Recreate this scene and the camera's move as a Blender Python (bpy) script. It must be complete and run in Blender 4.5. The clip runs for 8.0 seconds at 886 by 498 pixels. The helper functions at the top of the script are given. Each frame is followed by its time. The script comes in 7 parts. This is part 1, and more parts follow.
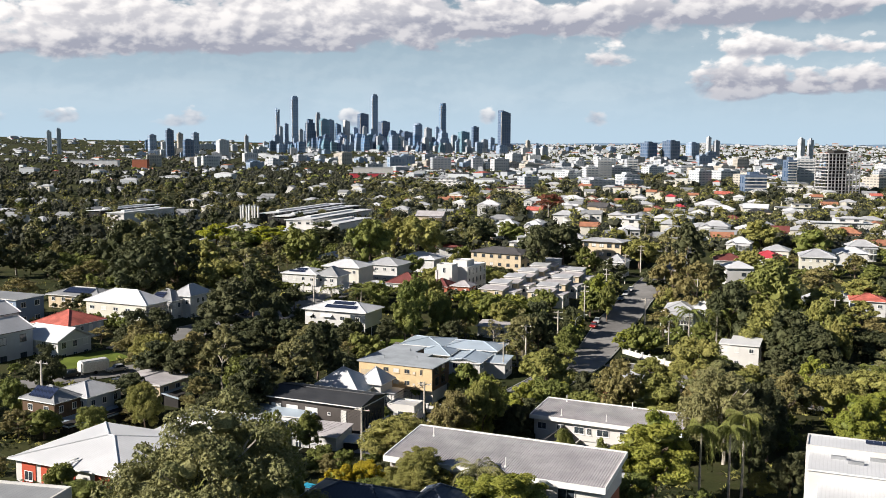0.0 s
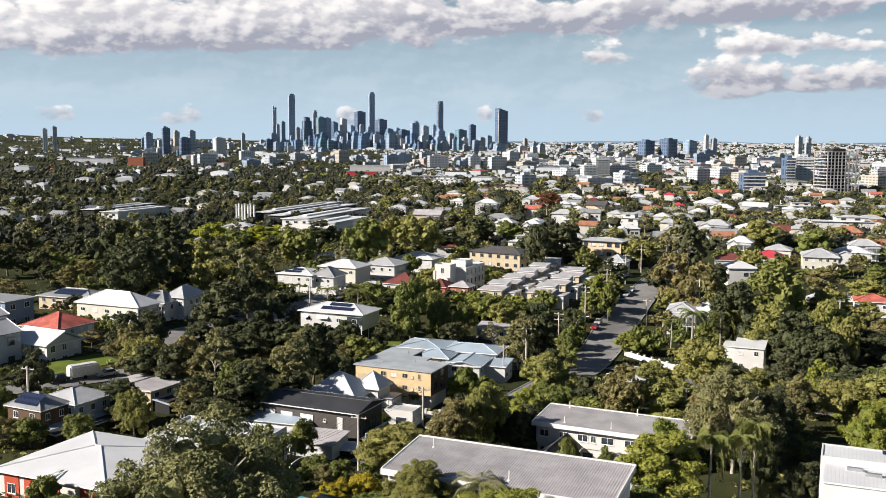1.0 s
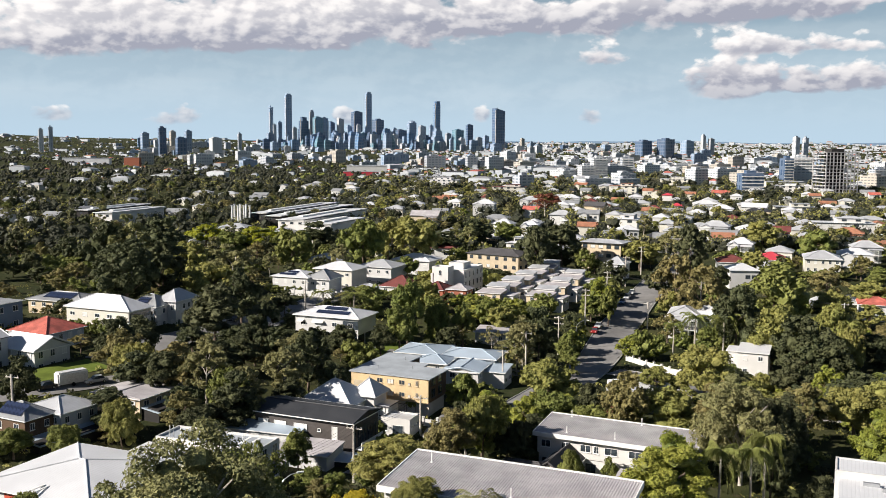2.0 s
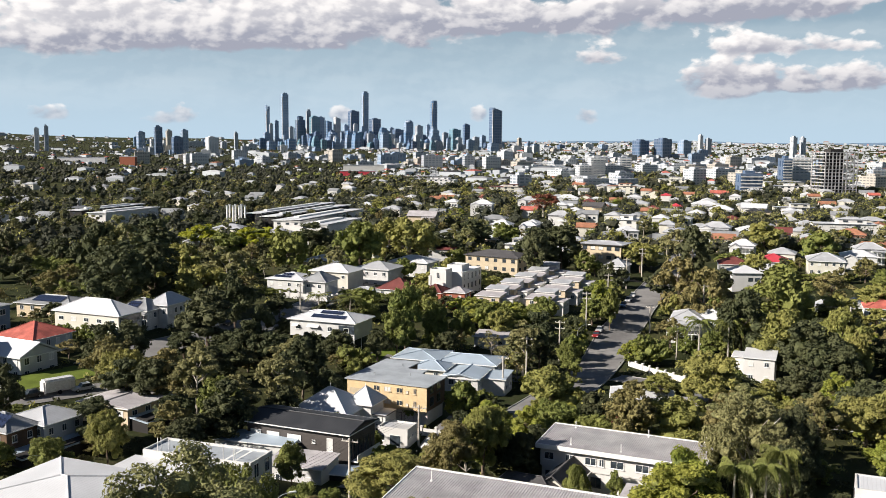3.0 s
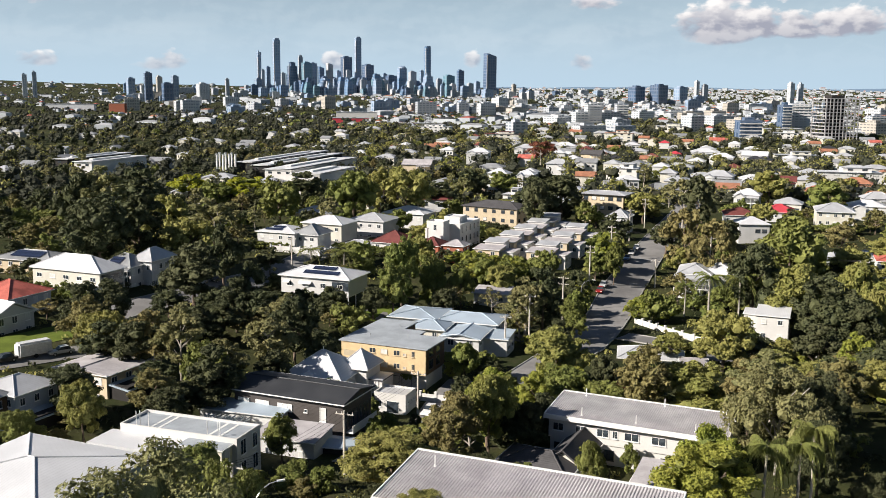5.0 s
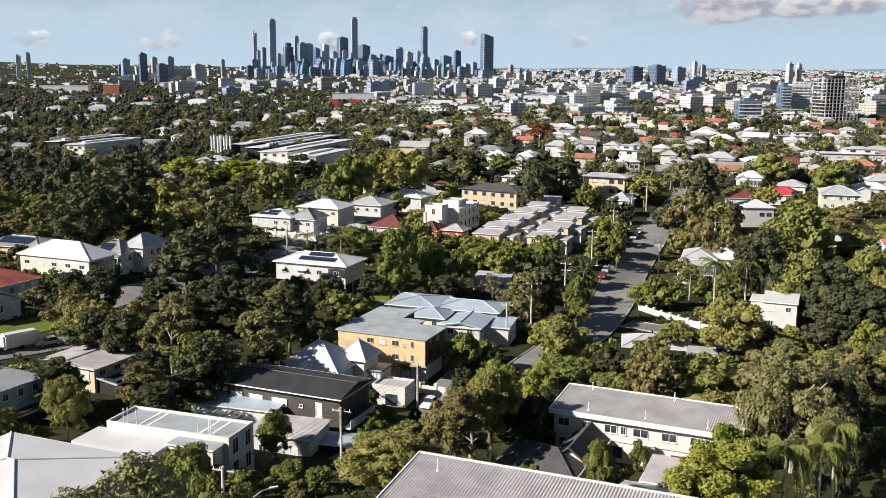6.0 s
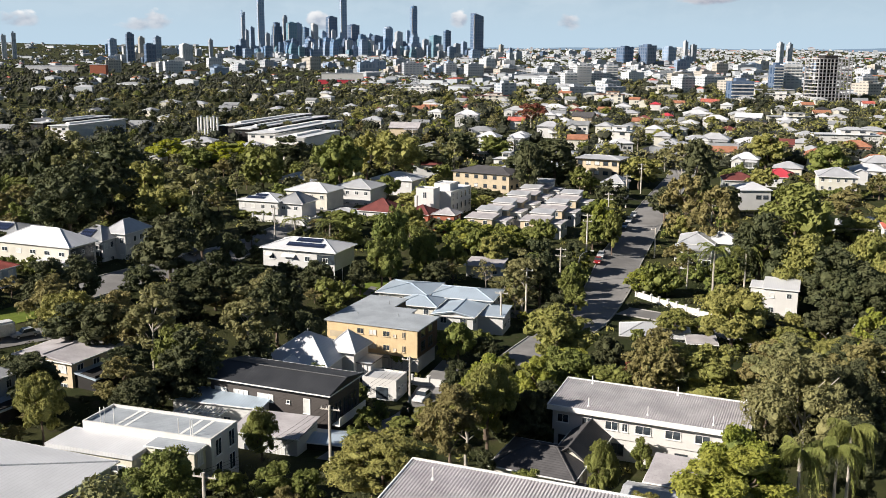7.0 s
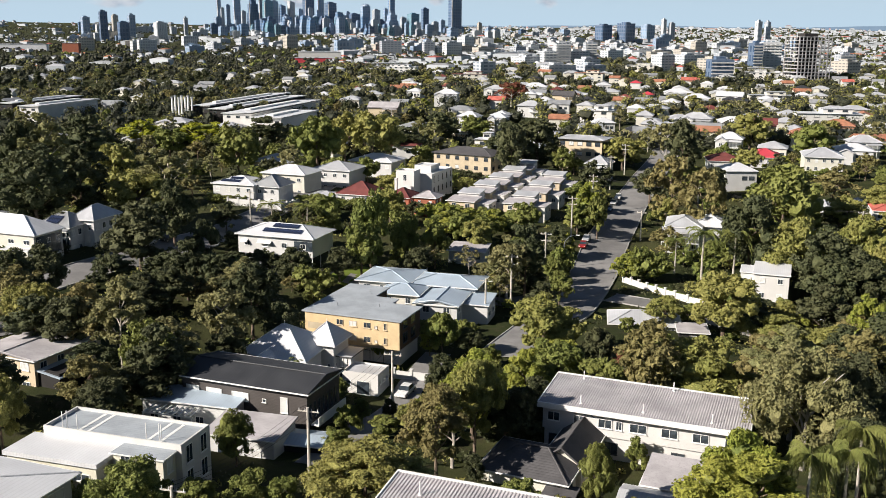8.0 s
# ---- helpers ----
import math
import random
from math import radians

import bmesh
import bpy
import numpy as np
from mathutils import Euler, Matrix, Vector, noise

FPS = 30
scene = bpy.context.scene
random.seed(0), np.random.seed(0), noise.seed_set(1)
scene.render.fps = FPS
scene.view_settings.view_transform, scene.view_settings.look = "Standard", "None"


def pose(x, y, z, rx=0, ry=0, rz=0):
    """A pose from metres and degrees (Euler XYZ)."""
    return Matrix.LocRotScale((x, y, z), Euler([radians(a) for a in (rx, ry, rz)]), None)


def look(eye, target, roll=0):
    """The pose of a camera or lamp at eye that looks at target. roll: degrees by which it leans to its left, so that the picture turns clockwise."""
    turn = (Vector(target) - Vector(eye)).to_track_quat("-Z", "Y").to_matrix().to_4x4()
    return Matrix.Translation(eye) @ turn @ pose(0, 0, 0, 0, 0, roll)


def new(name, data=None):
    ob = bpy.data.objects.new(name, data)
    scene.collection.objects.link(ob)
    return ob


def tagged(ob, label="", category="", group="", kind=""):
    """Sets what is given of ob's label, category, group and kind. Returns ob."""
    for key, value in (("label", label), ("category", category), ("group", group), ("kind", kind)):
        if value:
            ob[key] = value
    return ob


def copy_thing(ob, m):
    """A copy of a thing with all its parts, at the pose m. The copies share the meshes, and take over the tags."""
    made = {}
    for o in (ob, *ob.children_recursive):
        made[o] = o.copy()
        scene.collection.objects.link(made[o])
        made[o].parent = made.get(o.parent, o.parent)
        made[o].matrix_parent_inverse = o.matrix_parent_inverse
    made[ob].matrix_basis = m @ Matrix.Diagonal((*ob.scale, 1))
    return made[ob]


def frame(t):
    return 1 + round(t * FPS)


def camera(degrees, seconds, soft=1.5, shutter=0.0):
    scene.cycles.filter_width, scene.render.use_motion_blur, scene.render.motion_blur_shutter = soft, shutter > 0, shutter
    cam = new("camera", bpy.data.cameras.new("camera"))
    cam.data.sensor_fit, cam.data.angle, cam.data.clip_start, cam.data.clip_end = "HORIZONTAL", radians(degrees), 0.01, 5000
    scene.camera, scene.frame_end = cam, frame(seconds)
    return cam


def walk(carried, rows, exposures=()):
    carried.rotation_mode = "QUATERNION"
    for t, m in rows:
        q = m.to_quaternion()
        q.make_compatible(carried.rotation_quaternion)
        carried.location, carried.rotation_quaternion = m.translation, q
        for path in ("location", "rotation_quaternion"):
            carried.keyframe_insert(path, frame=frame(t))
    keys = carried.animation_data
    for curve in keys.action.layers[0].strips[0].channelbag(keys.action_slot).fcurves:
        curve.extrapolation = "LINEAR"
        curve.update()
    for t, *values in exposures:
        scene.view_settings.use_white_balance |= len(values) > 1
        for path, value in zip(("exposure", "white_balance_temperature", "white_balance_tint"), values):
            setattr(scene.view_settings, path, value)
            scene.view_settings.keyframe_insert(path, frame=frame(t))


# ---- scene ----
cam = camera(49.0, 8.0, soft=0.55)
PATH = [
    (0, (0.654, -0.162, 59.776), (0.732, 1.825, 59.558), 0.4),
    (0.5, (0.521, 2.293, 59.731), (0.602, 4.279, 59.511), 0.4),
    (1, (0.496, 4.896, 59.855), (0.58, 6.882, 59.633), 0.4),
    (1.5, (0.514, 7.194, 59.907), (0.601, 9.18, 59.685), 0.4),
    (3, (0.346, 15.7, 60.152), (0.443, 17.685, 59.929), 0.5),
    (3.5, (0.216, 18.255, 60.11), (0.316, 20.239, 59.872), 0.5),
    (4, (0.143, 21.074, 60.128), (0.246, 23.053, 59.856), 0.5),
    (4.5, (-0.003, 24.192, 60.105), (0.104, 26.165, 59.8), 0.5),
    (6, (-0.321, 33.203, 60.003), (-0.205, 35.166, 59.635), 0.4),
    (6.5, (-0.353, 36.211, 59.987), (-0.23, 38.169, 59.6), 0.4),
    (7, (-0.366, 39.41, 59.963), (-0.23, 41.363, 59.556), 0.4),
    (7.5, (-0.419, 42.857, 59.942), (-0.262, 44.804, 59.513), 0.4),
    (8, (-0.521, 46.347, 59.906), (-0.342, 48.288, 59.457), 0.4),
]
walk(cam, [(t, look(eye, target, roll)) for t, eye, target, roll in PATH])

# ---- world, sun, exposure ----
SUN_EL, SUN_AZ = radians(30), radians(-106)      # azimuth from +y towards +x
to_sun = Vector((math.cos(SUN_EL) * math.sin(SUN_AZ), math.cos(SUN_EL) * math.cos(SUN_AZ), math.sin(SUN_EL)))
scene.view_settings.exposure = 0.80
sun_data = bpy.data.lights.new("sun", "SUN")
sun_data.energy, sun_data.angle, sun_data.color = 5.0, radians(0.6), (1.0, 0.92, 0.83)
sun = new("sun", sun_data)
sun.matrix_basis = look((0, 0, 300), Vector((0, 0, 300)) - to_sun)


class Graph:
    """Short way to write node trees."""

    def __init__(self, tree):
        self.tree = tree

    def add(self, kind):
        return self.tree.nodes.new(kind)

    def put(self, socket, value):
        if isinstance(value, bpy.types.NodeSocket):
            self.tree.links.new(value, socket)
        else:
            socket.default_value = value

    def math(self, op, a, b=0.0, c=None, clamp=False):
        n = self.add("ShaderNodeMath")
        n.operation, n.use_clamp = op, clamp
        self.put(n.inputs[0], a), self.put(n.inputs[1], b)
        if c is not None:
            self.put(n.inputs[2], c)
        return n.outputs[0]

    def noise(self, vector, scale, detail=4.0, rough=0.55, distort=0.0):
        n = self.add("ShaderNodeTexNoise")
        self.put(n.inputs["Vector"], vector)
        n.inputs["Scale"].default_value, n.inputs["Detail"].default_value = scale, detail
        n.inputs["Roughness"].default_value, n.inputs["Distortion"].default_value = rough, distort
        return n.outputs["Fac"]

    def ramp(self, value, lo, hi, a=0.0, b=1.0, smooth=True):
        n = self.add("ShaderNodeMapRange")
        n.interpolation_type = "SMOOTHSTEP" if smooth else "LINEAR"
        self.put(n.inputs["Value"], value)
        for key, v in (("From Min", lo), ("From Max", hi), ("To Min", a), ("To Max", b)):
            self.put(n.inputs[key], v)
        return n.outputs["Result"]

    def mix(self, fac, a, b, blend="MIX"):
        n = self.add("ShaderNodeMix")
        n.data_type, n.blend_type = "RGBA", blend
        self.put(n.inputs[0], fac)
        sockets = [i for i in n.inputs if i.type == "RGBA"]
        for socket, v in zip(sockets, (a, b)):
            self.put(socket, v if isinstance(v, bpy.types.NodeSocket) else (*v[:3], 1.0))
        return [o for o in n.outputs if o.type == "RGBA"][0]


def build_world():
    world = bpy.data.worlds.new("sky")
    scene.world = world
    world.use_nodes = True
    g = Graph(world.node_tree)
    world.node_tree.nodes.clear()
    out = g.add("ShaderNodeOutputWorld")
    sky = g.add("ShaderNodeTexSky")
    sky.sky_type, sky.sun_disc, sky.sun_elevation, sky.sun_rotation = "NISHITA", False, SUN_EL, SUN_AZ
    sky.altitude, sky.air_density, sky.dust_density, sky.ozone_density = 60, 1.0, 0.4, 1.6
    sky_bg = g.add("ShaderNodeBackground")
    hsv = g.add("ShaderNodeHueSaturation")
    hsv.inputs["Saturation"].default_value = 1.40
    g.put(hsv.inputs["Color"], sky.outputs[0])
    g.put(sky_bg.inputs["Color"], hsv.outputs[0])
    sky_bg.inputs["Strength"].default_value = SKY_STRENGTH
    way = g.add("ShaderNodeTexCoord").outputs["Generated"]
    split = g.add("ShaderNodeSeparateXYZ")
    g.put(split.inputs[0], way)
    deg = 180 / math.pi
    az = g.math("MULTIPLY", g.math("ARCTAN2", split.outputs[0], split.outputs[1]), deg)
    el = g.math("MULTIPLY", g.math("ARCSINE", split.outputs[2]), deg)

    def flat(dx, dy, sx, sy):
        c = g.add("ShaderNodeCombineXYZ")
        g.put(c.inputs[0], g.math("MULTIPLY", g.math("ADD", az, dx), sx))
        g.put(c.inputs[1], g.math("MULTIPLY", g.math("ADD", el, dy), sy))
        c.inputs[2].default_value = 3.7
        return c.outputs[0]

    # heaps with flat grey bases and billowing white tops, under a loose bank
    cover = g.math("ADD", g.ramp(el, 4.6, 7.4, -0.20, 0.06), g.ramp(el, 10.0, 26.0, 0.0, -0.12))
    rise, weight = 0.0, 0.05
    for a, e, wa, we, p in CLOUDS:
        da = g.math("DIVIDE", g.math("SUBTRACT", az, a), wa)
        up = g.math("DIVIDE", g.math("SUBTRACT", el, e), we)
        de = g.math("MAXIMUM", up, g.math("MULTIPLY", up, -2.4))
        r = g.math("ADD", g.math("MULTIPLY", da, da), g.math("MULTIPLY", de, de))
        spot = g.math("POWER", 2.718, g.math("MULTIPLY", r, -1.0))
        cover = g.math("ADD", cover, g.math("MULTIPLY", spot, p * 1.12))
        if p > 0:
            weight = g.math("ADD", weight, spot)
            rise = g.math("ADD", rise, g.math("MULTIPLY", spot, g.math("MINIMUM", up, 1.3)))
    height = g.math("DIVIDE", rise, weight)

    def billows(dx, dy):
        big = g.noise(flat(dx, dy, 0.15, 0.27), 1.5, 6.0, 0.55, 0.15)
        n = g.add("ShaderNodeTexVoronoi")
        n.feature, n.inputs["Scale"].default_value, n.inputs["Detail"].default_value = "SMOOTH_F1", 1.0, 2.0
        n.inputs["Smoothness"].default_value = 0.5
        g.put(n.inputs["Vector"], flat(dx, dy, 0.75, 1.25))
        return g.math("SUBTRACT", big, g.math("MULTIPLY", g.math("SUBTRACT", n.outputs["Distance"], 0.42), 0.15))

    puffs, above = billows(0, 0), billows(-0.35, 0.30)
    body = g.math("ADD", puffs, cover)
    edge = g.ramp(height, -0.2, 0.5, 0.20, 0.11)
    mask = g.math("MULTIPLY", g.ramp(body, 0.54, g.math("ADD", edge, 0.54)), g.ramp(el, 0.8, 3.4, 0.60, 1.0))
    lit = g.ramp(g.math("SUBTRACT", puffs, above), -0.09, 0.11, -0.30, 0.30)
    thin = g.ramp(body, 0.54, 0.74, 0.22, 0.0)
    under = g.ramp(el, 5.8, 8.2, 0.0, 0.16)
    bright = g.math("SUBTRACT", g.math("ADD", g.math("ADD", g.ramp(height, -0.25, 0.85, 0.0, 0.80), lit), thin), under, clamp=True)
    tone = g.mix(bright, (0.40, 0.415, 0.50), (1.08, 1.04, 1.02))
    veil = g.math("MULTIPLY", g.noise(flat(3, 5, 0.05, 0.6), 1.6, 3.0), 0.18)
    mask = g.math("MAXIMUM", mask, g.math("MULTIPLY", veil, g.ramp(el, 0.5, 3.0)))
    cloud_bg = g.add("ShaderNodeBackground")
    g.put(cloud_bg.inputs["Color"], tone)
    cloud_bg.inputs["Strength"].default_value = CLOUD_STRENGTH
    haze_bg = g.add("ShaderNodeBackground")
    haze_bg.inputs["Color"].default_value, haze_bg.inputs["Strength"].default_value = (0.54, 0.705, 0.85, 1), 0.565
    low = g.add("ShaderNodeMixShader")
    g.put(low.inputs[0], g.ramp(el, 14.0, -0.5, 0.0, 0.97))
    g.put(low.inputs[1], sky_bg.outputs[0]), g.put(low.inputs[2], haze_bg.outputs[0])
    mixed = g.add("ShaderNodeMixShader")
    g.put(mixed.inputs[0], mask)
    g.put(mixed.inputs[1], low.outputs[0]), g.put(mixed.inputs[2], cloud_bg.outputs[0])
    g.put(out.inputs["Surface"], mixed.outputs[0])


SKY_STRENGTH, CLOUD_STRENGTH = 0.023, 0.56
# heaps of cloud: azimuth, elevation, half-widths in degrees, density
CLOUDS = [(-22.0, 4.6, 4.6, 1.6, 0.40), (-13.4, 5.3, 6.0, 2.4, 0.42), (-5.4, 5.6, 5.0, 2.3, 0.40), (3.6, 6.5, 5.5, 1.7, 0.30), (10.5, 6.6, 5.0, 1.5, 0.28), (20.5, 7.1, 7.5, 1.2, 0.28),
          (2.6, 5.3, 3.0, 0.8, 0.34), (10.9, 4.6, 2.9, 1.2, 0.38), (18.4, 3.1, 3.2, 2.1, 0.50), (24.4, 3.2, 4.6, 1.9, 0.46), (22.0, 5.2, 5.0, 0.9, 0.26),
          (-23.2, 1.1, 1.8, 1.2, 0.46), (-19.2, 1.1, 1.8, 1.0, 0.46), (-12.6, 1.1, 2.2, 1.2, 0.48), (-3.2, 1.1, 1.3, 1.2, 0.46), (4.7, 1.4, 1.1, 1.0, 0.42), (11.1, 1.3, 1.1, 1.1, 0.42),
          (-24.6, 7.9, 2.6, 0.9, -0.50), (-14.6, 8.5, 1.6, 0.5, -0.30), (27.0, 7.0, 1.4, 0.5, -0.30), (2.5, 3.6, 6.0, 0.9, -0.20), (-14.0, 3.3, 7.0, 0.8, -0.20)]
build_world()


# ---- materials ----
def material(name):
    m = bpy.data.materials.new(name)
    m.use_nodes = True
    g = Graph(m.node_tree)
    return m, g, m.node_tree.nodes["Principled BSDF"]


def surface(name, colour, rough=0.7, metal=0.0, spread=0.18, scale=0.6, fine=9.0, bump=0.15, spec=0.3, dirt=0.25, hue_rand=0.0, stripe=None):
    """A painted, mineral or metal surface with two scales of wear. stripe: (axis, spacing, depth) of sheet ribs or boards."""
    m, g, bsdf = material(name)
    co = g.add("ShaderNodeTexCoord").outputs["Object"]
    big, small = g.noise(co, scale, 5.0, 0.6), g.noise(co, fine, 3.0, 0.6)
    dark = tuple(c * (1 - spread) for c in colour)
    light = tuple(min(1, c * (1 + spread)) for c in colour)
    c = g.mix(g.ramp(big, 0.3, 0.7), dark, light)
    c = g.mix(g.math("MULTIPLY", g.ramp(small, 0.52, 0.75), dirt), c, tuple(x * 0.45 for x in colour))
    if hue_rand:
        rnd = g.add("ShaderNodeObjectInfo").outputs["Random"]
        c = g.mix(g.math("MULTIPLY", rnd, hue_rand), c, tuple(x * 0.35 for x in colour))
    height = small
    if stripe:
        axis, gap, depth = stripe
        sp = g.add("ShaderNodeSeparateXYZ")
        g.put(sp.inputs[0], co)
        saw = g.math("FRACT", g.math("DIVIDE", sp.outputs["XYZ".index(axis)], gap))
        line = g.ramp(g.math("ABSOLUTE", g.math("SUBTRACT", saw, 0.5)), 0.30, 0.5)
        height = g.math("ADD", g.math("MULTIPLY", small, 0.3), g.math("MULTIPLY", line, -depth))
        c = g.mix(g.math("MULTIPLY", line, 0.16), c, tuple(x * 0.5 for x in colour))
    b = g.add("ShaderNodeBump")
    b.inputs["Strength"].default_value, b.inputs["Distance"].default_value = bump, 0.05
    g.put(b.inputs["Height"], height)
    g.put(bsdf.inputs["Normal"], b.outputs[0])
    g.put(bsdf.inputs["Base Color"], c)
    g.put(bsdf.inputs["Roughness"], g.ramp(big, 0.2, 0.8, max(0.05, rough - 0.12), min(1, rough + 0.12)))
    bsdf.inputs["Metallic"].default_value, bsdf.inputs["Specular IOR Level"].default_value = metal, spec
    return m


def leaf_material(name, colour, alt, through_light=0.14):
    colour, alt = (colour[0] * 1.01, colour[1], colour[2] * 1.12), (alt[0] * 1.01, alt[1], alt[2] * 1.12)
    m, g, bsdf = material(name)
    rnd = g.add("ShaderNodeObjectInfo").outputs["Random"]
    isl = g.add("ShaderNodeNewGeometry").outputs["Random Per Island"]
    co = g.add("ShaderNodeTexCoord").outputs["Object"]
    c = g.mix(g.ramp(g.noise(co, 0.55, 3.0), 0.35, 0.68), colour, alt)
    c = g.mix(g.math("MULTIPLY", isl, 0.45), c, tuple(x * 0.42 for x in colour))
    c = g.mix(g.math("MULTIPLY", rnd, 0.5), c, (alt[0] * 0.9, alt[1] * 0.80, alt[2] * 0.9))
    fleck = g.noise(co, 4.5, 4.0, 0.7)
    c = g.mix(g.ramp(fleck, 0.50, 0.64, 0.0, 0.40), c, tuple(x * 0.28 for x in colour))
    c = g.mix(g.ramp(g.noise(co, 7.0, 2.0, 0.6), 0.50, 0.66, 0.0, 0.35), c, tuple(min(0.6, x * 1.6) for x in alt))
    g.put(bsdf.inputs["Base Color"], c)
    bp = g.add("ShaderNodeBump")
    bp.inputs["Strength"].default_value, bp.inputs["Distance"].default_value = 0.8, 0.25
    g.put(bp.inputs["Height"], fleck)
    g.put(bsdf.inputs["Normal"], bp.outputs[0])
    bsdf.inputs["Roughness"].default_value, bsdf.inputs["Specular IOR Level"].default_value = 0.6, 0.16
    tr = g.add("ShaderNodeBsdfTranslucent")
    g.put(tr.inputs["Color"], c)
    mx = g.add("ShaderNodeMixShader")
    mx.inputs[0].default_value = through_light
    g.put(mx.inputs[1], bsdf.outputs[0]), g.put(mx.inputs[2], tr.outputs[0])
    g.put(m.node_tree.nodes["Material Output"].inputs["Surface"], mx.outputs[0])
    return m


def glass_material(name, colour, rough=0.08):
    m, g, bsdf = material(name)
    co = g.add("ShaderNodeTexCoord").outputs["Object"]
    g.put(bsdf.inputs["Base Color"], g.mix(g.ramp(g.noise(co, 0.9, 2.0), 0.4, 0.6), colour, tuple(x * 1.8 for x in colour)))
    bsdf.inputs["Roughness"].default_value, bsdf.inputs["Specular IOR Level"].default_value = rough, 0.6
    return m


def tower_material(name, wall, glass, storey=3.4, bay=4.0, share=0.55, up=0.5):
    """Facade of a tower far off: bands of glass between slabs, with bays."""
    m, g, bsdf = material(name)
    co = g.add("ShaderNodeTexCoord").outputs["Object"]
    sp = g.add("ShaderNodeSeparateXYZ")
    g.put(sp.inputs[0], co)
    fz = g.math("FRACT", g.math("DIVIDE", sp.outputs[2], storey))
    fx = g.math("FRACT", g.math("DIVIDE", g.math("ADD", sp.outputs[0], sp.outputs[1]), bay))
    band = g.math("MULTIPLY", g.ramp(g.math("ABSOLUTE", g.math("SUBTRACT", fz, 0.5)), share / 2 + 0.06, share / 2 - 0.06),
                  g.ramp(g.math("ABSOLUTE", g.math("SUBTRACT", fx, 0.5)), up / 2 + 0.14, up / 2 + 0.04))
    tint = g.mix(g.ramp(g.noise(co, 0.05, 3.0), 0.35, 0.65), glass, tuple(min(1, x * 1.7) for x in glass))
    c = g.mix(band, wall, tint)
    rnd = g.add("ShaderNodeObjectInfo").outputs["Random"]
    c = g.mix(g.math("MULTIPLY", rnd, 0.35), c, tuple(x * 0.55 for x in wall))
    g.put(bsdf.inputs["Base Color"], c)
    g.put(bsdf.inputs["Roughness"], g.ramp(band, 0, 1, 0.6, 0.18))
    bsdf.inputs["Specular IOR Level"].default_value = 0.8
    return m


M = {}
M["white_roof"] = surface("white_sheet_roof", (0.61, 0.62, 0.64), 0.45, 0.0, 0.06, 0.25, 5.0, 0.2, 0.4, 0.16, stripe=("X", 0.45, 0.8))
M["pale_roof"] = surface("pale_grey_sheet_roof", (0.49, 0.50, 0.52), 0.45, 0.15, 0.10, 0.25, 5.0, 0.25, 0.4, 0.22, stripe=("X", 0.45, 0.8))
M["blue_roof"] = surface("pale_blue_grey_sheet_roof", (0.42, 0.50, 0.58), 0.42, 0.2, 0.10, 0.25, 5.0, 0.25, 0.4, 0.2, stripe=("X", 0.45, 0.8))
M["grey_roof"] = surface("grey_sheet_roof", (0.30, 0.31, 0.32), 0.5, 0.15, 0.14, 0.3, 5.0, 0.25, 0.35, 0.3, stripe=("X", 0.45, 0.8))
M["fibro"] = surface("weathered_fibre_cement_roof", (0.40, 0.38, 0.39), 0.85, 0.0, 0.16, 0.35, 4.0, 0.3, 0.2, 0.4)
M["charcoal_roof"] = surface("charcoal_sheet_roof", (0.045, 0.047, 0.052), 0.6, 0.1, 0.14, 0.3, 5.0, 0.25, 0.3, 0.2, stripe=("X", 0.45, 0.8))
M["slate_roof"] = surface("dark_blue_grey_sheet_roof", (0.060, 0.078, 0.115), 0.5, 0.1, 0.12, 0.3, 5.0, 0.25, 0.35, 0.2, stripe=("X", 0.45, 0.8))
M["tile_roof"] = surface("dark_grey_tile_roof", (0.085, 0.082, 0.085), 0.8, 0.0, 0.18, 0.5, 6.0, 0.4, 0.25, 0.3, stripe=("Y", 0.33, 1.0))
M["red_roof"] = surface("faded_red_sheet_roof", (0.46, 0.13, 0.10), 0.6, 0.0, 0.30, 0.35, 4.0, 0.25, 0.3, 0.4, stripe=("X", 0.5, 0.8))
M["bright_red_roof"] = surface("bright_red_sheet_roof", (0.52, 0.06, 0.08), 0.5, 0.0, 0.10, 0.35, 4.0, 0.25, 0.3, 0.2, stripe=("X", 0.5, 0.8))
M["maroon_roof"] = surface("maroon_tile_roof", (0.16, 0.05, 0.045), 0.75, 0.0, 0.18, 0.5, 6.0, 0.4, 0.25, 0.3, stripe=("Y", 0.33, 1.0))
M["terracotta"] = surface("terracotta_tile_roof", (0.36, 0.165, 0.10), 0.8, 0.0, 0.2, 0.5, 6.0, 0.4, 0.25, 0.35, stripe=("Y", 0.33, 1.0))
M["gravel_roof"] = surface("grey_membrane_roof", (0.34, 0.37, 0.40), 0.7, 0.0, 0.14, 0.3, 6.0, 0.3, 0.3, 0.3, stripe=("Y", 0.5, 0.6))
M["white_wall"] = surface("white_painted_weatherboard", (0.57, 0.57, 0.56), 0.6, 0, 0.05, 0.4, 6.0, 0.2, 0.3, 0.14, stripe=("Z", 0.2, 0.8))
M["render"] = surface("white_render", (0.60, 0.59, 0.57), 0.75, 0, 0.05, 0.3, 6.0, 0.12, 0.2, 0.14)
M["pale_cream"] = surface("pale_cream_render", (0.64, 0.61, 0.50), 0.75, 0, 0.07, 0.3, 6.0, 0.12, 0.2, 0.18)
M["cream"] = surface("cream_render", (0.58, 0.56, 0.49), 0.75, 0, 0.07, 0.3, 6.0, 0.12, 0.2, 0.18)
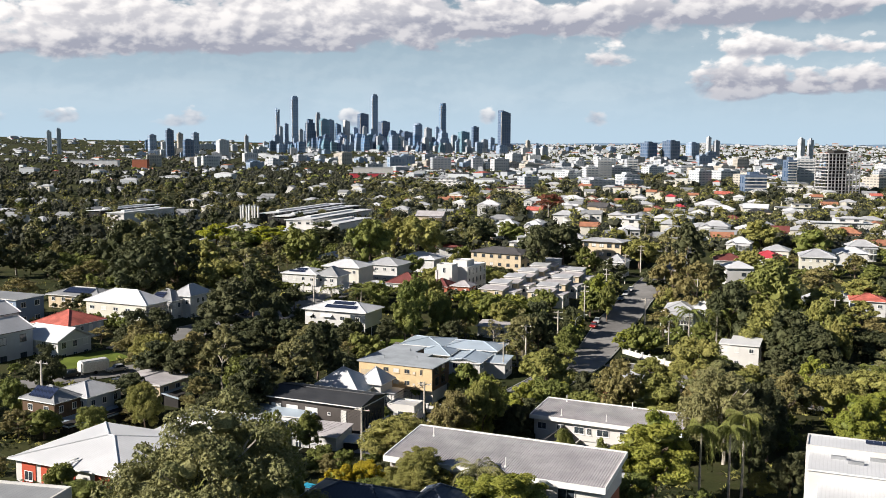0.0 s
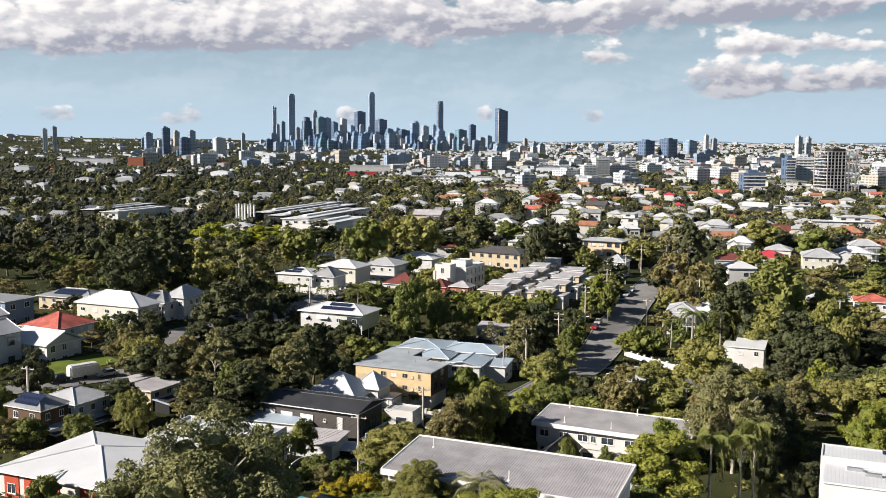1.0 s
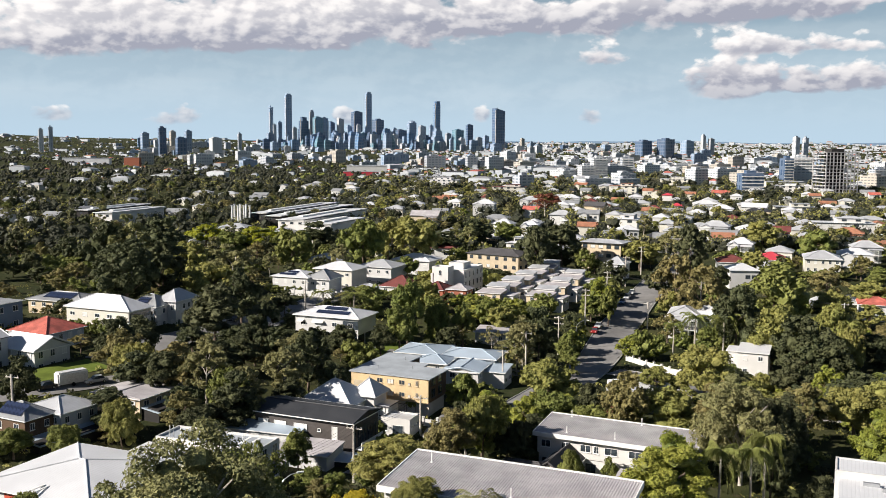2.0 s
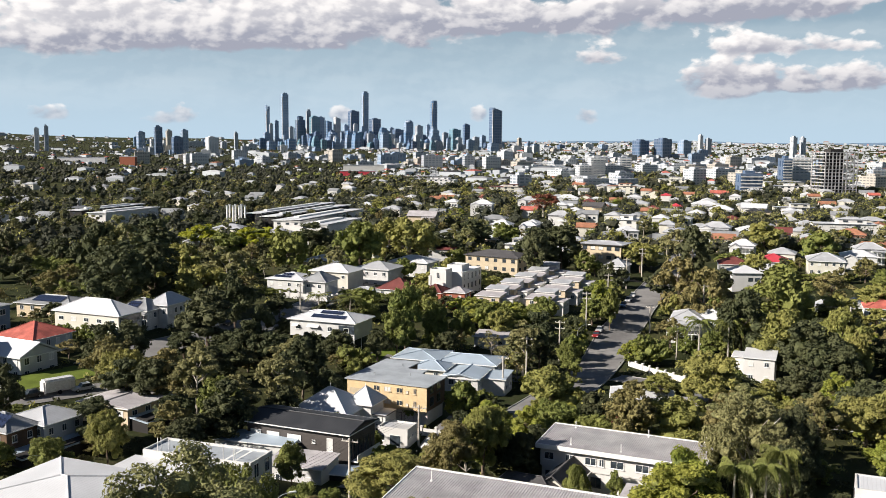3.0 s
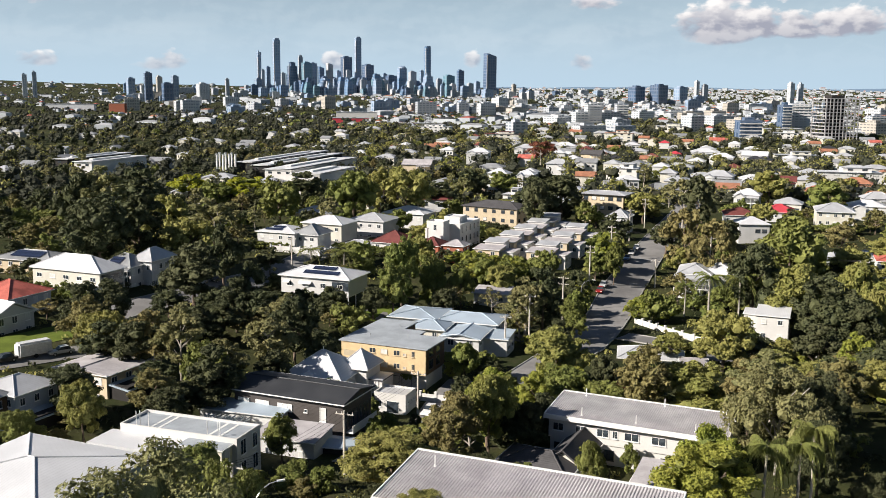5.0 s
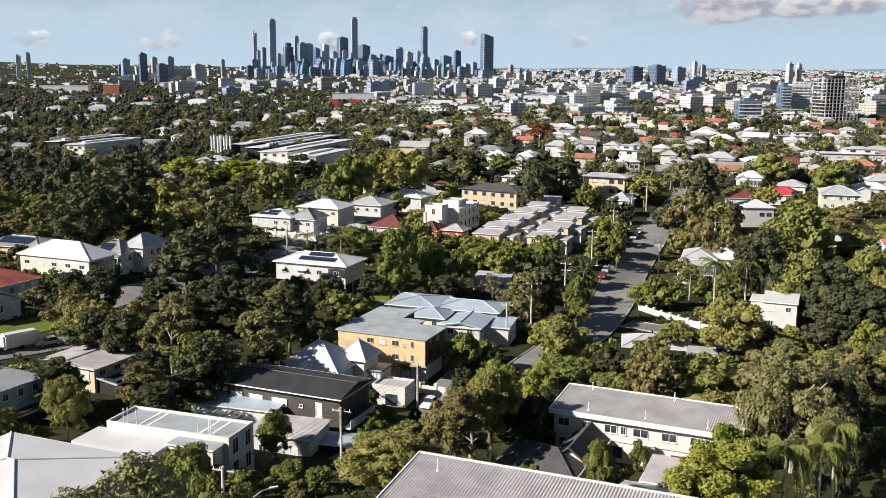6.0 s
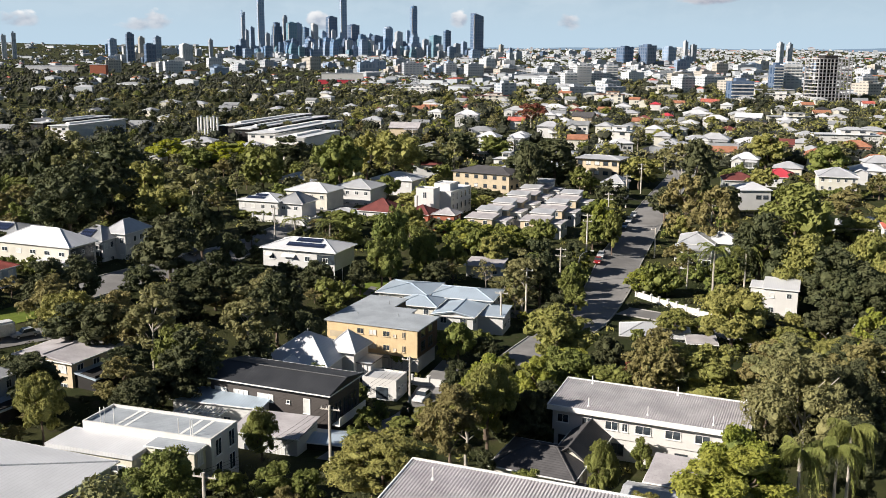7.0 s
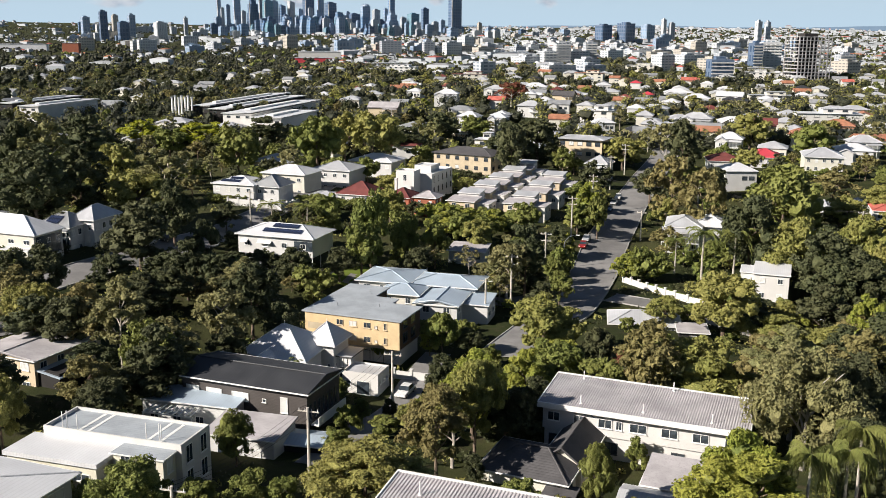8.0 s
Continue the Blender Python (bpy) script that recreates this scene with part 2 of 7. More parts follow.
M["tan"] = surface("tan_render", (0.58, 0.48, 0.34), 0.75, 0, 0.08, 0.3, 6.0, 0.12, 0.2, 0.2)
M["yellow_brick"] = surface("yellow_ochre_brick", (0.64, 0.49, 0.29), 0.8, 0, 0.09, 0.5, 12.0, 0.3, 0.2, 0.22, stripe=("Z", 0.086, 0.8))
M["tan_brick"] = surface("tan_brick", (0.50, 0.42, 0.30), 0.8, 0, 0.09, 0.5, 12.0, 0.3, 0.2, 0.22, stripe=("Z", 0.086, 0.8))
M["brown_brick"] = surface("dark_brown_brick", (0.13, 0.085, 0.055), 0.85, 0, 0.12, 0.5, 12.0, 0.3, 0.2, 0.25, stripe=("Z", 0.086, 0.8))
M["red_brick"] = surface("red_brick", (0.36, 0.13, 0.08), 0.8, 0, 0.14, 0.5, 12.0, 0.3, 0.2, 0.25, stripe=("Z", 0.086, 0.8))
M["red_panel"] = surface("red_painted_panel", (0.48, 0.09, 0.05), 0.6, 0, 0.1, 0.5, 8.0, 0.15, 0.3, 0.2)
M["dark_board"] = surface("charcoal_weatherboard", (0.075, 0.066, 0.062), 0.65, 0, 0.12, 0.4, 7.0, 0.3, 0.3, 0.2, stripe=("Z", 0.2, 1.0))
M["grey_wall"] = surface("pale_grey_weatherboard", (0.44, 0.47, 0.50), 0.65, 0, 0.07, 0.4, 7.0, 0.2, 0.3, 0.18, stripe=("Z", 0.2, 0.8))
M["blue_wall"] = surface("slate_blue_weatherboard", (0.20, 0.26, 0.36), 0.65, 0, 0.07, 0.4, 7.0, 0.2, 0.3, 0.18, stripe=("Z", 0.2, 0.8))
# near-black colour that paints the shade under roofs and in open undercrofts
M["dark"] = surface("undercroft_shade", (0.035, 0.033, 0.032), 0.85, 0, 0.2, 0.6, 7.0, 0.2, 0.2, 0.2)
M["trim"] = surface("white_trim", (0.76, 0.76, 0.74), 0.5, 0, 0.04, 0.6, 7.0, 0.1, 0.3, 0.1)
M["dark_trim"] = surface("dark_trim", (0.07, 0.07, 0.075), 0.5, 0, 0.1, 0.6, 7.0, 0.1, 0.3, 0.1)
M["pane"] = glass_material("window_glass", (0.030, 0.038, 0.046))
M["blind"] = surface("window_blind", (0.62, 0.62, 0.60), 0.7, 0, 0.1, 0.8, 7.0, 0.1, 0.3, 0.1)
M["solar"] = glass_material("solar_cells", (0.016, 0.022, 0.045), 0.16)
M["asphalt"] = surface("worn_asphalt", (0.21, 0.205, 0.20), 0.9, 0, 0.22, 0.12, 3.0, 0.3, 0.2, 0.3)
M["concrete"] = surface("concrete", (0.36, 0.35, 0.33), 0.85, 0, 0.12, 0.3, 6.0, 0.2, 0.2, 0.3)
M["bare_concrete"] = surface("pale_bare_concrete", (0.44, 0.43, 0.43), 0.85, 0, 0.10, 0.1, 1.0, 0.2, 0.2, 0.3)
M["pole_wood"] = surface("grey_weathered_timber", (0.54, 0.50, 0.44), 0.9, 0, 0.2, 1.0, 10.0, 0.3, 0.2, 0.3)
M["metal"] = surface("galvanised_metal", (0.45, 0.46, 0.47), 0.4, 0.7, 0.1, 1.0, 10.0, 0.1, 0.4, 0.1)
M["bark"] = surface("grey_brown_bark", (0.17, 0.13, 0.10), 0.95, 0, 0.3, 1.2, 8.0, 0.5, 0.1, 0.4)
M["pale_bark"] = surface("pale_smooth_bark", (0.42, 0.38, 0.33), 0.9, 0, 0.25, 1.2, 8.0, 0.4, 0.1, 0.3)
M["tyre"] = surface("black_rubber", (0.02, 0.02, 0.02), 0.85, 0, 0.1, 3.0, 20.0, 0.1, 0.2, 0.1)
M["wire"] = surface("black_cable", (0.03, 0.03, 0.03), 0.7, 0, 0.1, 3.0, 20.0, 0.1, 0.2, 0.1)

L = {}
L["olive"] = leaf_material("olive_green_leaves", (0.220, 0.238, 0.060), (0.345, 0.338, 0.090))
L["green"] = leaf_material("mid_green_leaves", (0.150, 0.190, 0.044), (0.240, 0.265, 0.064))
L["bright"] = leaf_material("bright_green_leaves", (0.250, 0.305, 0.048), (0.365, 0.385, 0.068), 0.25)
L["yellow"] = leaf_material("yellow_green_leaves", (0.3, 0.345, 0.028), (0.41, 0.43, 0.036), 0.3)
L["dark"] = leaf_material("dark_green_leaves", (0.060, 0.076, 0.033), (0.108, 0.118, 0.046), 0.08)
L["grey"] = leaf_material("grey_green_gum_leaves", (0.190, 0.205, 0.078), (0.300, 0.292, 0.110), 0.14)
L["brown"] = leaf_material("brownish_leaves", (0.195, 0.184, 0.064), (0.285, 0.255, 0.090), 0.14)
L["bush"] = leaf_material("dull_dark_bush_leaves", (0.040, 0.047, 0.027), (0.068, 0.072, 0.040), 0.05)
L["pink"] = leaf_material("rusty_pink_leaves", (0.231, 0.083, 0.050), (0.286, 0.128, 0.066), 0.25)
L["gold"] = leaf_material("golden_yellow_flowers", (0.56, 0.45, 0.025), (0.42, 0.36, 0.035), 0.3)


def ground_material():
    m, g, bsdf = material("suburban_ground")
    co = g.add("ShaderNodeTexCoord").outputs["Object"]
    a, b, c3 = g.noise(co, 0.045, 6.0, 0.65), g.noise(co, 0.5, 5.0, 0.6), g.noise(co, 4.0, 3.0)
    c = g.mix(g.ramp(a, 0.42, 0.60), (0.026, 0.034, 0.012), (0.060, 0.062, 0.024))
    c = g.mix(g.ramp(b, 0.50, 0.70), c, (0.055, 0.046, 0.028))
    c = g.mix(g.math("MULTIPLY", c3, 0.5), c, (0.028, 0.034, 0.012))
    g.put(bsdf.inputs["Base Color"], c)
    bsdf.inputs["Roughness"].default_value, bsdf.inputs["Specular IOR Level"].default_value = 0.95, 0.1
    bp = g.add("ShaderNodeBump")
    bp.inputs["Strength"].default_value, bp.inputs["Distance"].default_value = 0.5, 0.3
    g.put(bp.inputs["Height"], g.math("ADD", b, c3))
    g.put(bsdf.inputs["Normal"], bp.outputs[0])
    return m


M["ground"] = ground_material()
M["lawn"] = surface("mown_lawn", (0.115, 0.150, 0.028), 0.95, 0, 0.2, 0.3, 6.0, 0.4, 0.1, 0.3)

# ---- terrain ----
KNOLLS = [(0, 0, 26), (0, 60, 24), (-60, 60, 26), (60, 60, 20), (5, 110, 18.2), (-42, 128, 14.5), (-38, 98, 17.5), (-28, 148, 10.3), (-14, 166, 9.2), (-46, 176, 11.5), (-70, 236, 14.2),
          (-76, 216, 13.4), (-58, 262, 14.2), (0, 200, 6.4), (12, 226, 5.6), (34, 155, 8.4), (65, 140, 10), (94, 224, 1.2), (80, 280, 5.0), (52, 250, 4.6), (42, 300, 7.6),
          (22, 335, 10.5), (-18, 250, 8.8), (-40, 530, 7), (155, 365, 11.5), (80, 365, 9.5), (-57, 155, 13), (-30, 311, 12.6), (-3, 311, 11.0), (12, 324, 10.6), (32, 310, 9.4), (-70, 246, 15.0), (-17, 256, 9.6), (0, 184, 5.2)]
KN = np.array(KNOLLS, float)


def land(x, y):
    """Height of the ground."""
    d2 = (KN[:, 0] - x) ** 2 + (KN[:, 1] - y) ** 2 + 60.0
    w = d2 ** -1.6
    near = float((w * KN[:, 2]).sum() / w.sum())
    far = 6 + 9 * noise.noise((x / 420, y / 420, 0.3)) + 5 * noise.noise((x / 160, y / 160, 4.2))
    left = max(0.0, min(1.0, (-x - 0.12 * y) / 1400))
    far += 22 * left * left
    far += 46 * max(0.0, min(1.0, (y - 2400) / 2380)) ** 1.5 * (1.0 + 0.16 * noise.noise((x / 600, 2.0, 1.0)))
    k = max(0.0, min(1.0, (math.hypot(x, y - 200) - 280) / 320))
    k = k * k * (3 - 2 * k)
    return near * (1 - k) + far * k


def part(name, bm, mat, parent=None, label=""):
    """Links a bmesh (or ready mesh) as one mesh object under a thing or part."""
    if isinstance(bm, bmesh.types.BMesh):
        me = bpy.data.meshes.new(name)
        bm.normal_update()
        bm.to_mesh(me)
        bm.free()
    else:
        me = bm
    if mat is not None and not me.materials:
        me.materials.append(mat)
    ob = new(name, me)
    if parent is not None:
        ob.parent = parent
    if label:
        ob["label"] = label
    return ob


def sheet(name, xs, ys, lift=0.0):
    verts = [(x, y, land(x, y) + lift) for y in ys for x in xs]
    n = len(xs)
    faces = [(j * n + i, j * n + i + 1, (j + 1) * n + i + 1, (j + 1) * n + i) for j in range(len(ys) - 1) for i in range(n - 1)]
    me = bpy.data.meshes.new(name)
    me.from_pydata(verts, [], faces)
    me.polygons.foreach_set("use_smooth", [True] * len(faces))
    return me


def graded(lo, hi, fine_lo, fine_hi, step, ratio=1.12):
    mid = list(np.arange(fine_lo, fine_hi + 0.01, step))
    s, v, up = step, fine_hi, []
    while v < hi:
        s *= ratio
        v += s
        up.append(min(v, hi))
    s, v, down = step, fine_lo, []
    while v > lo:
        s *= ratio
        v -= s
        down.append(max(v, lo))
    return [float(a) for a in down[::-1] + mid + up]


ground = part("ground", sheet("ground", graded(-4600, 4600, -140, 200, 5), graded(-600, 4850, -20, 460, 5)), M["ground"])
tagged(ground, "hilly suburban ground of dry grass and leaf litter", "ground", kind="structure")


# ---- shared shapes ----
def box(bm, x0, x1, y0, y1, z0, z1, m=None):
    vs = [bm.verts.new(p) for p in ((x0, y0, z0), (x1, y0, z0), (x1, y1, z0), (x0, y1, z0), (x0, y0, z1), (x1, y0, z1), (x1, y1, z1), (x0, y1, z1))]
    for f in ((3, 2, 1, 0), (4, 5, 6, 7), (0, 1, 5, 4), (1, 2, 6, 5), (2, 3, 7, 6), (3, 0, 4, 7)):
        bm.faces.new([vs[i] for i in f])
    if m is not None:
        for v in vs:
            v.co = m @ v.co
    return vs


def tube(bm, a, b, r0, r1, n=8):
    a, b = Vector(a), Vector(b)
    q = (b - a).to_track_quat("Z", "Y").to_matrix()
    rings = []
    for p, r in ((a, r0), (b, r1)):
        rings.append([bm.verts.new(p + q @ Vector((r * math.cos(2 * math.pi * i / n), r * math.sin(2 * math.pi * i / n), 0))) for i in range(n)])
    for i in range(n):
        bm.faces.new((rings[0][i], rings[0][(i + 1) % n], rings[1][(i + 1) % n], rings[1][i]))
    bm.faces.new(rings[0][::-1]), bm.faces.new(rings[1])


def solid(bm, top, thick):
    """A closed slab from a list of top polygons that share an outline (points); underside is flat below."""
    lookup, low = {}, {}
    for poly in top:
        for p in poly:
            lookup.setdefault(p, bm.verts.new(p)) if p not in lookup else None
            low.setdefault(p, bm.verts.new((p[0], p[1], p[2] - thick))) if p not in low else None
    edges = {}
    for poly in top:
        bm.faces.new([lookup[p] for p in poly])
        bm.faces.new([low[p] for p in poly[::-1]])
        for a, b in zip(poly, poly[1:] + poly[:1]):
            edges[(a, b)] = edges.get((a, b), 0) + 1
    for a, b in edges:
        if (b, a) not in edges:
            bm.faces.new((lookup[b], lookup[a], low[a], low[b]))


def roof_shape(bm, u0, u1, v0, v1, z, kind, rise, over, thick=0.2, axis=None):
    """Roof over a rectangle whose eaves lie at height z."""
    a0, a1, b0, b1 = u0 - over, u1 + over, v0 - over, v1 + over
    w, d = a1 - a0, b1 - b0
    if axis is None:
        axis = "u" if w >= d else "v"
    c = [(a0, b0, z), (a1, b0, z), (a1, b1, z), (a0, b1, z)]
    um, vm = (a0 + a1) / 2, (b0 + b1) / 2
    if kind == "flat":
        top = [c]
    elif kind == "skillion":      # rises to the back
        top = [[c[0], c[1], (a1, b1, z + rise), (a0, b1, z + rise)]]
    elif kind == "skillion_side":
        top = [[c[0], (a1, b0, z + rise), (a1, b1, z + rise), c[3]]]
    elif kind == "gable":
        if axis == "u":
            r0, r1 = (a0, vm, z + rise), (a1, vm, z + rise)
            top = [[c[0], c[1], r1, r0], [c[2], c[3], r0, r1]]
        else:
            r0, r1 = (um, b0, z + rise), (um, b1, z + rise)
            top = [[c[1], c[2], r1, r0], [c[3], c[0], r0, r1]]
    else:                          # hip, pyramid
        if axis == "u":
            k = min(d / 2, w / 2 - 0.01)
            r0, r1 = (a0 + k, vm, z + rise), (a1 - k, vm, z + rise)
            top = [[c[0], c[1], r1, r0], [c[1], c[2], r1], [c[2], c[3], r0, r1], [c[3], c[0], r0]]
        else:
            k = min(w / 2, d / 2 - 0.01)
            r0, r1 = (um, b0 + k, z + rise), (um, b1 - k, z + rise)
            top = [[c[0], c[1], r0], [c[1], c[2], r1, r0], [c[2], c[3], r1], [c[3], c[0], r0, r1]]
    solid(bm, top, thick)
    return top


def ridge_caps(bm, top, z):
    seen = set()
    for poly in top:
        for a, b in zip(poly, poly[1:] + poly[:1]):
            key = tuple(sorted((a, b)))
            if (a[2] > z + 0.05 or b[2] > z + 0.05) and key not in seen and (Vector(a) - Vector(b)).length > 0.3:
                seen.add(key)
                tube(bm, Vector(a) + Vector((0, 0, 0.03)), Vector(b) + Vector((0, 0, 0.03)), 0.11, 0.11, 6)


WINDOWS = {}


def window_mesh(w, h, bars):
    key = (round(w, 2), round(h, 2), bars)
    if key not in WINDOWS:
        bm, t = bmesh.new(), 0.07
        box(bm, -w / 2, w / 2, -0.06, 0.02, 0, t), box(bm, -w / 2, w / 2, -0.06, 0.02, h - t, h)
        box(bm, -w / 2, -w / 2 + t, -0.06, 0.02, t, h - t), box(bm, w / 2 - t, w / 2, -0.06, 0.02, t, h - t)
        for i in range(1, bars + 1):
            x = -w / 2 + w * i / (bars + 1)
            box(bm, x - 0.03, x + 0.03, -0.05, 0.02, t, h - t)
        box(bm, -w / 2 - 0.06, w / 2 + 0.06, -0.14, 0.02, -0.07, -0.002)
        me = bpy.data.meshes.new("window")
        bm.to_mesh(me), bm.free()
        bm = bmesh.new()
        box(bm, -w / 2 + t, w / 2 - t, -0.02, 0.01, t, h - t)
        pane = bpy.data.meshes.new("pane")
        bm.to_mesh(pane), bm.free()
        WINDOWS[key] = (me, pane)
    return WINDOWS[key]


COPIES = {}


def with_material(mesh, mat):
    key = (mesh.name, mat.name)
    if key not in COPIES:
        me = mesh.copy()
        me.materials.clear(), me.materials.append(mat)
        COPIES[key] = me
    return COPIES[key]


def window(parent, u, v, z, face, w=1.4, h=1.2, bars=1, frame_mat="trim", pane_mat="pane", name="window"):
    """face: f front, r right, b back, l left."""
    me, pane = window_mesh(w, h, bars)
    ob = part(name, with_material(me, M[frame_mat]), None, parent)
    ob.matrix_basis = pose(u, v, z, 0, 0, {"f": 0, "r": 90, "b": 180, "l": -90}[face])
    p = part("pane", with_material(pane, M[pane_mat]), None, ob)
    return ob


def wing(house, u0, u1, v0, v1, z0, top, kind="hip", rise=1.6, over=0.5, roof="pale_roof", wall="white_wall", windows="fl", size=(1.4, 1.2),
         step=3.2, axis=None, thick=0.2, storeys=None, frame_mat="trim", caps=True, fascia=True, roof_label="", bars=1, parapet=0.0):
    """One block of a house: walls, roof, gutters and windows, in the house's own axes."""
    bm = bmesh.new()
    box(bm, u0, u1, v0, v1, z0, top - thick + 0.02)
    if kind == "gable":
        ax = axis or ("u" if u1 - u0 >= v1 - v0 else "v")
        e = rise * 0.96
        if ax == "u":
            vm = (v0 + v1) / 2
            for u in (u0, u1):
                tri = [bm.verts.new(p) for p in ((u, v0, top - thick), (u, v1, top - thick), (u, vm, top - thick + e * 0.94))]
                bm.faces.new(tri)
        else:
            um = (u0 + u1) / 2
            for v in (v0, v1):
                tri = [bm.verts.new(p) for p in ((u0, v, top - thick), (u1, v, top - thick), (um, v, top - thick + e * 0.94))]
                bm.faces.new(tri)
    if kind == "skillion":
        vs = [bm.verts.new(p) for p in ((u0, v1, top - thick), (u1, v1, top - thick), (u1, v1, top + rise - thick - 0.05), (u0, v1, top + rise - thick - 0.05), (u0, v0, top - thick), (u1, v0, top - thick))]
        bm.faces.new((vs[0], vs[1], vs[2], vs[3])), bm.faces.new((vs[4], vs[0], vs[3])), bm.faces.new((vs[1], vs[5], vs[2]))
    if parapet:
        t = 0.22
        for r in ((u0, u1, v0, v0 + t), (u0, u1, v1 - t, v1), (u0, u0 + t, v0 + t, v1 - t), (u1 - t, u1, v0 + t, v1 - t)):
            box(bm, *r, top - thick + 0.021, top + parapet)
    part("wall", bm, M[wall], house)
    bm = bmesh.new()
    if parapet:
        box(bm, u0 + 0.23, u1 - 0.23, v0 + 0.23, v1 - 0.23, top - thick + 0.025, top + 0.02)
        part("roof", bm, M[roof], house, roof_label)
    else:
        tops = roof_shape(bm, u0, u1, v0, v1, top, kind, rise, over, thick, axis)
        rf = part("roof", bm, M[roof], house, roof_label)
        if caps and kind in ("hip", "gable"):
            bm = bmesh.new()
            ridge_caps(bm, tops, top)
            part("ridge_cap", bm, M[roof], rf)
        if fascia:
            bm, g, o = bmesh.new(), 0.12, over + 0.004
            z1 = top - 0.02
            box(bm, u0 - o - g, u1 + o + g, v0 - o - g, v0 - o, z1 - 0.14, z1), box(bm, u0 - o - g, u0 - o, v0 - o, v1 + o, z1 - 0.14, z1)
            if kind != "skillion":
                box(bm, u0 - o - g, u1 + o + g, v1 + o, v1 + o + g, z1 - 0.14, z1)
                box(bm, u1 + o, u1 + o + g, v0 - o, v1 + o, z1 - 0.14, z1)
            part("gutter", bm, M[frame_mat], rf)
    n = storeys or max(1, round((top - z0) / 3.2))
    for k in range(n):
        sill = z0 + (top - z0) * (k + 0.5) / n - size[1] * 0.35
        for face in windows:
            length = u1 - u0 if face in "fb" else v1 - v0
            count = max(1, int(length / step))
            for i in range(count):
                s = (i + 0.5) / count * length
                w = min(size[0], length * 0.7)
                spot = {"f": (u0 + s, v0 - 0.02), "b": (u0 + s, v1 + 0.02), "l": (u0 - 0.02, v0 + s), "r": (u1 + 0.02, v0 + s)}[face]
                window(house, *spot, sill, face, w, size[1], bars, frame_mat, "blind" if random.random() < 0.22 else "pane")
    return house


def house(name, x, y, yaw, label, category="house", z=None, size=(1.0, 1.0)):
    """size: length and depth of the plan against the drawn one."""
    ob = new(name)
    ob.matrix_basis = pose(x, y, land(x, y) if z is None else z, 0, 0, yaw) @ Matrix.Diagonal((size[0], size[1], 1.0, 1.0))
    return tagged(ob, label, category)


def solar(house, u, v, z, nu, nv, tilt, lift=0.08, yaw=0, pw=1.0, pl=1.65):
    """A field of solar panels on a roof."""
    root = pose(u, v, z + lift, 0, 0, yaw) @ pose(0, 0, 0, tilt, 0, 0)
    for i in range(nu):
        for j in range(nv):
            bm = bmesh.new()
            box(bm, 0.02, pw - 0.02, 0.02, pl - 0.02, 0.0, 0.04)
            p = part("solar_panel", bm, M["solar"], house, "dark blue glossy solar panel" if i + j == 0 else "")
            p.matrix_basis = root @ pose(i * pw, j * pl, 0)


def posts(house, spots, z0, z1, r=0.07, mat="trim"):
    for u, v in spots:
        bm = bmesh.new()
        box(bm, u - r, u + r, v - r, v + r, z0, z1)
        part("post", bm, M[mat], house)


# ---- roads ----
TAKEN = []          # (x, y, radius) of ground that is built on


def ribbon(name, points, width, mat, lift, label, category, kerb=True):
    """A road along points (x, y), laid on the land, with raised kerbs."""
    pts = [Vector(p) for p in points]
    fine = []
    for a, b in zip(pts, pts[1:]):
        n = max(2, int((b - a).length / 4))
        fine += [a.lerp(b, i / n) for i in range(n)]
    fine.append(pts[-1])
    bm, rows = bmesh.new(), []
    kb = bmesh.new()
    left, right = [], []
    for i, p in enumerate(fine):
        d = (fine[min(i + 1, len(fine) - 1)] - fine[max(i - 1, 0)]).normalized()
        s = Vector((d.y, -d.x))
        row = []
        for k in (-0.5, -0.25, 0, 0.25, 0.5):
            q = p + s * width * k
            row.append(bm.verts.new((q.x, q.y, land(q.x, q.y) + lift)))
        rows.append(row)
        TAKEN.append((p.x, p.y, width / 2))
        left.append(p - s * (width / 2)), right.append(p + s * (width / 2))
    for a, b in zip(rows, rows[1:]):
        for i in range(4):
            bm.faces.new((a[i], a[i + 1], b[i + 1], b[i]))
    road = tagged(part(name, bm, M[mat]), label, category, kind="structure")
    if kerb:
        for side in (left, right):
            prof = []
            for p in side:
                z = land(p.x, p.y) + lift
                prof.append([kb.verts.new((p.x + dx, p.y, z + dz)) for dx, dz in ((-0.12, -0.3), (-0.12, 0.15), (0.12, 0.15), (0.12, -0.3))])
            for a, b in zip(prof, prof[1:]):
                for i in range(3):
                    kb.faces.new((a[i], b[i], b[i + 1], a[i + 1]))
        part("kerb", kb, M["concrete"], road)
    else:
        kb.free()
    return road


ribbon("road", [(24, 196), (40, 225), (53, 256), (65, 288), (76, 314), (88, 341), (101, 372), (118, 410), (140, 470)], 10.5, "asphalt", 0.16,
       "worn grey asphalt street climbing between trees", "road")
ribbon("side_road", [(44, 238), (30, 231), (14, 236), (-2, 243), (-20, 248.5)], 6.0, "asphalt", 0.10, "narrow asphalt side street", "road", kerb=False)
ribbon("side_street", [(52, 237), (66, 226), (82, 212), (104, 196)], 7.0, "asphalt", 0.12, "shaded asphalt side street below a white wall", "road")
ribbon("lower_street", [(-62, 214), (-45, 247), (-33, 276), (-22, 302), (-13, 338), (2, 402)], 9.0, "asphalt", 0.16, "shaded asphalt street behind trees", "road")
ribbon("driveway", [(-6, 152), (0, 165), (5, 178), (8, 188), (13, 200)], 4.5, "asphalt", 0.14, "shaded driveway lane", "road", kerb=False)
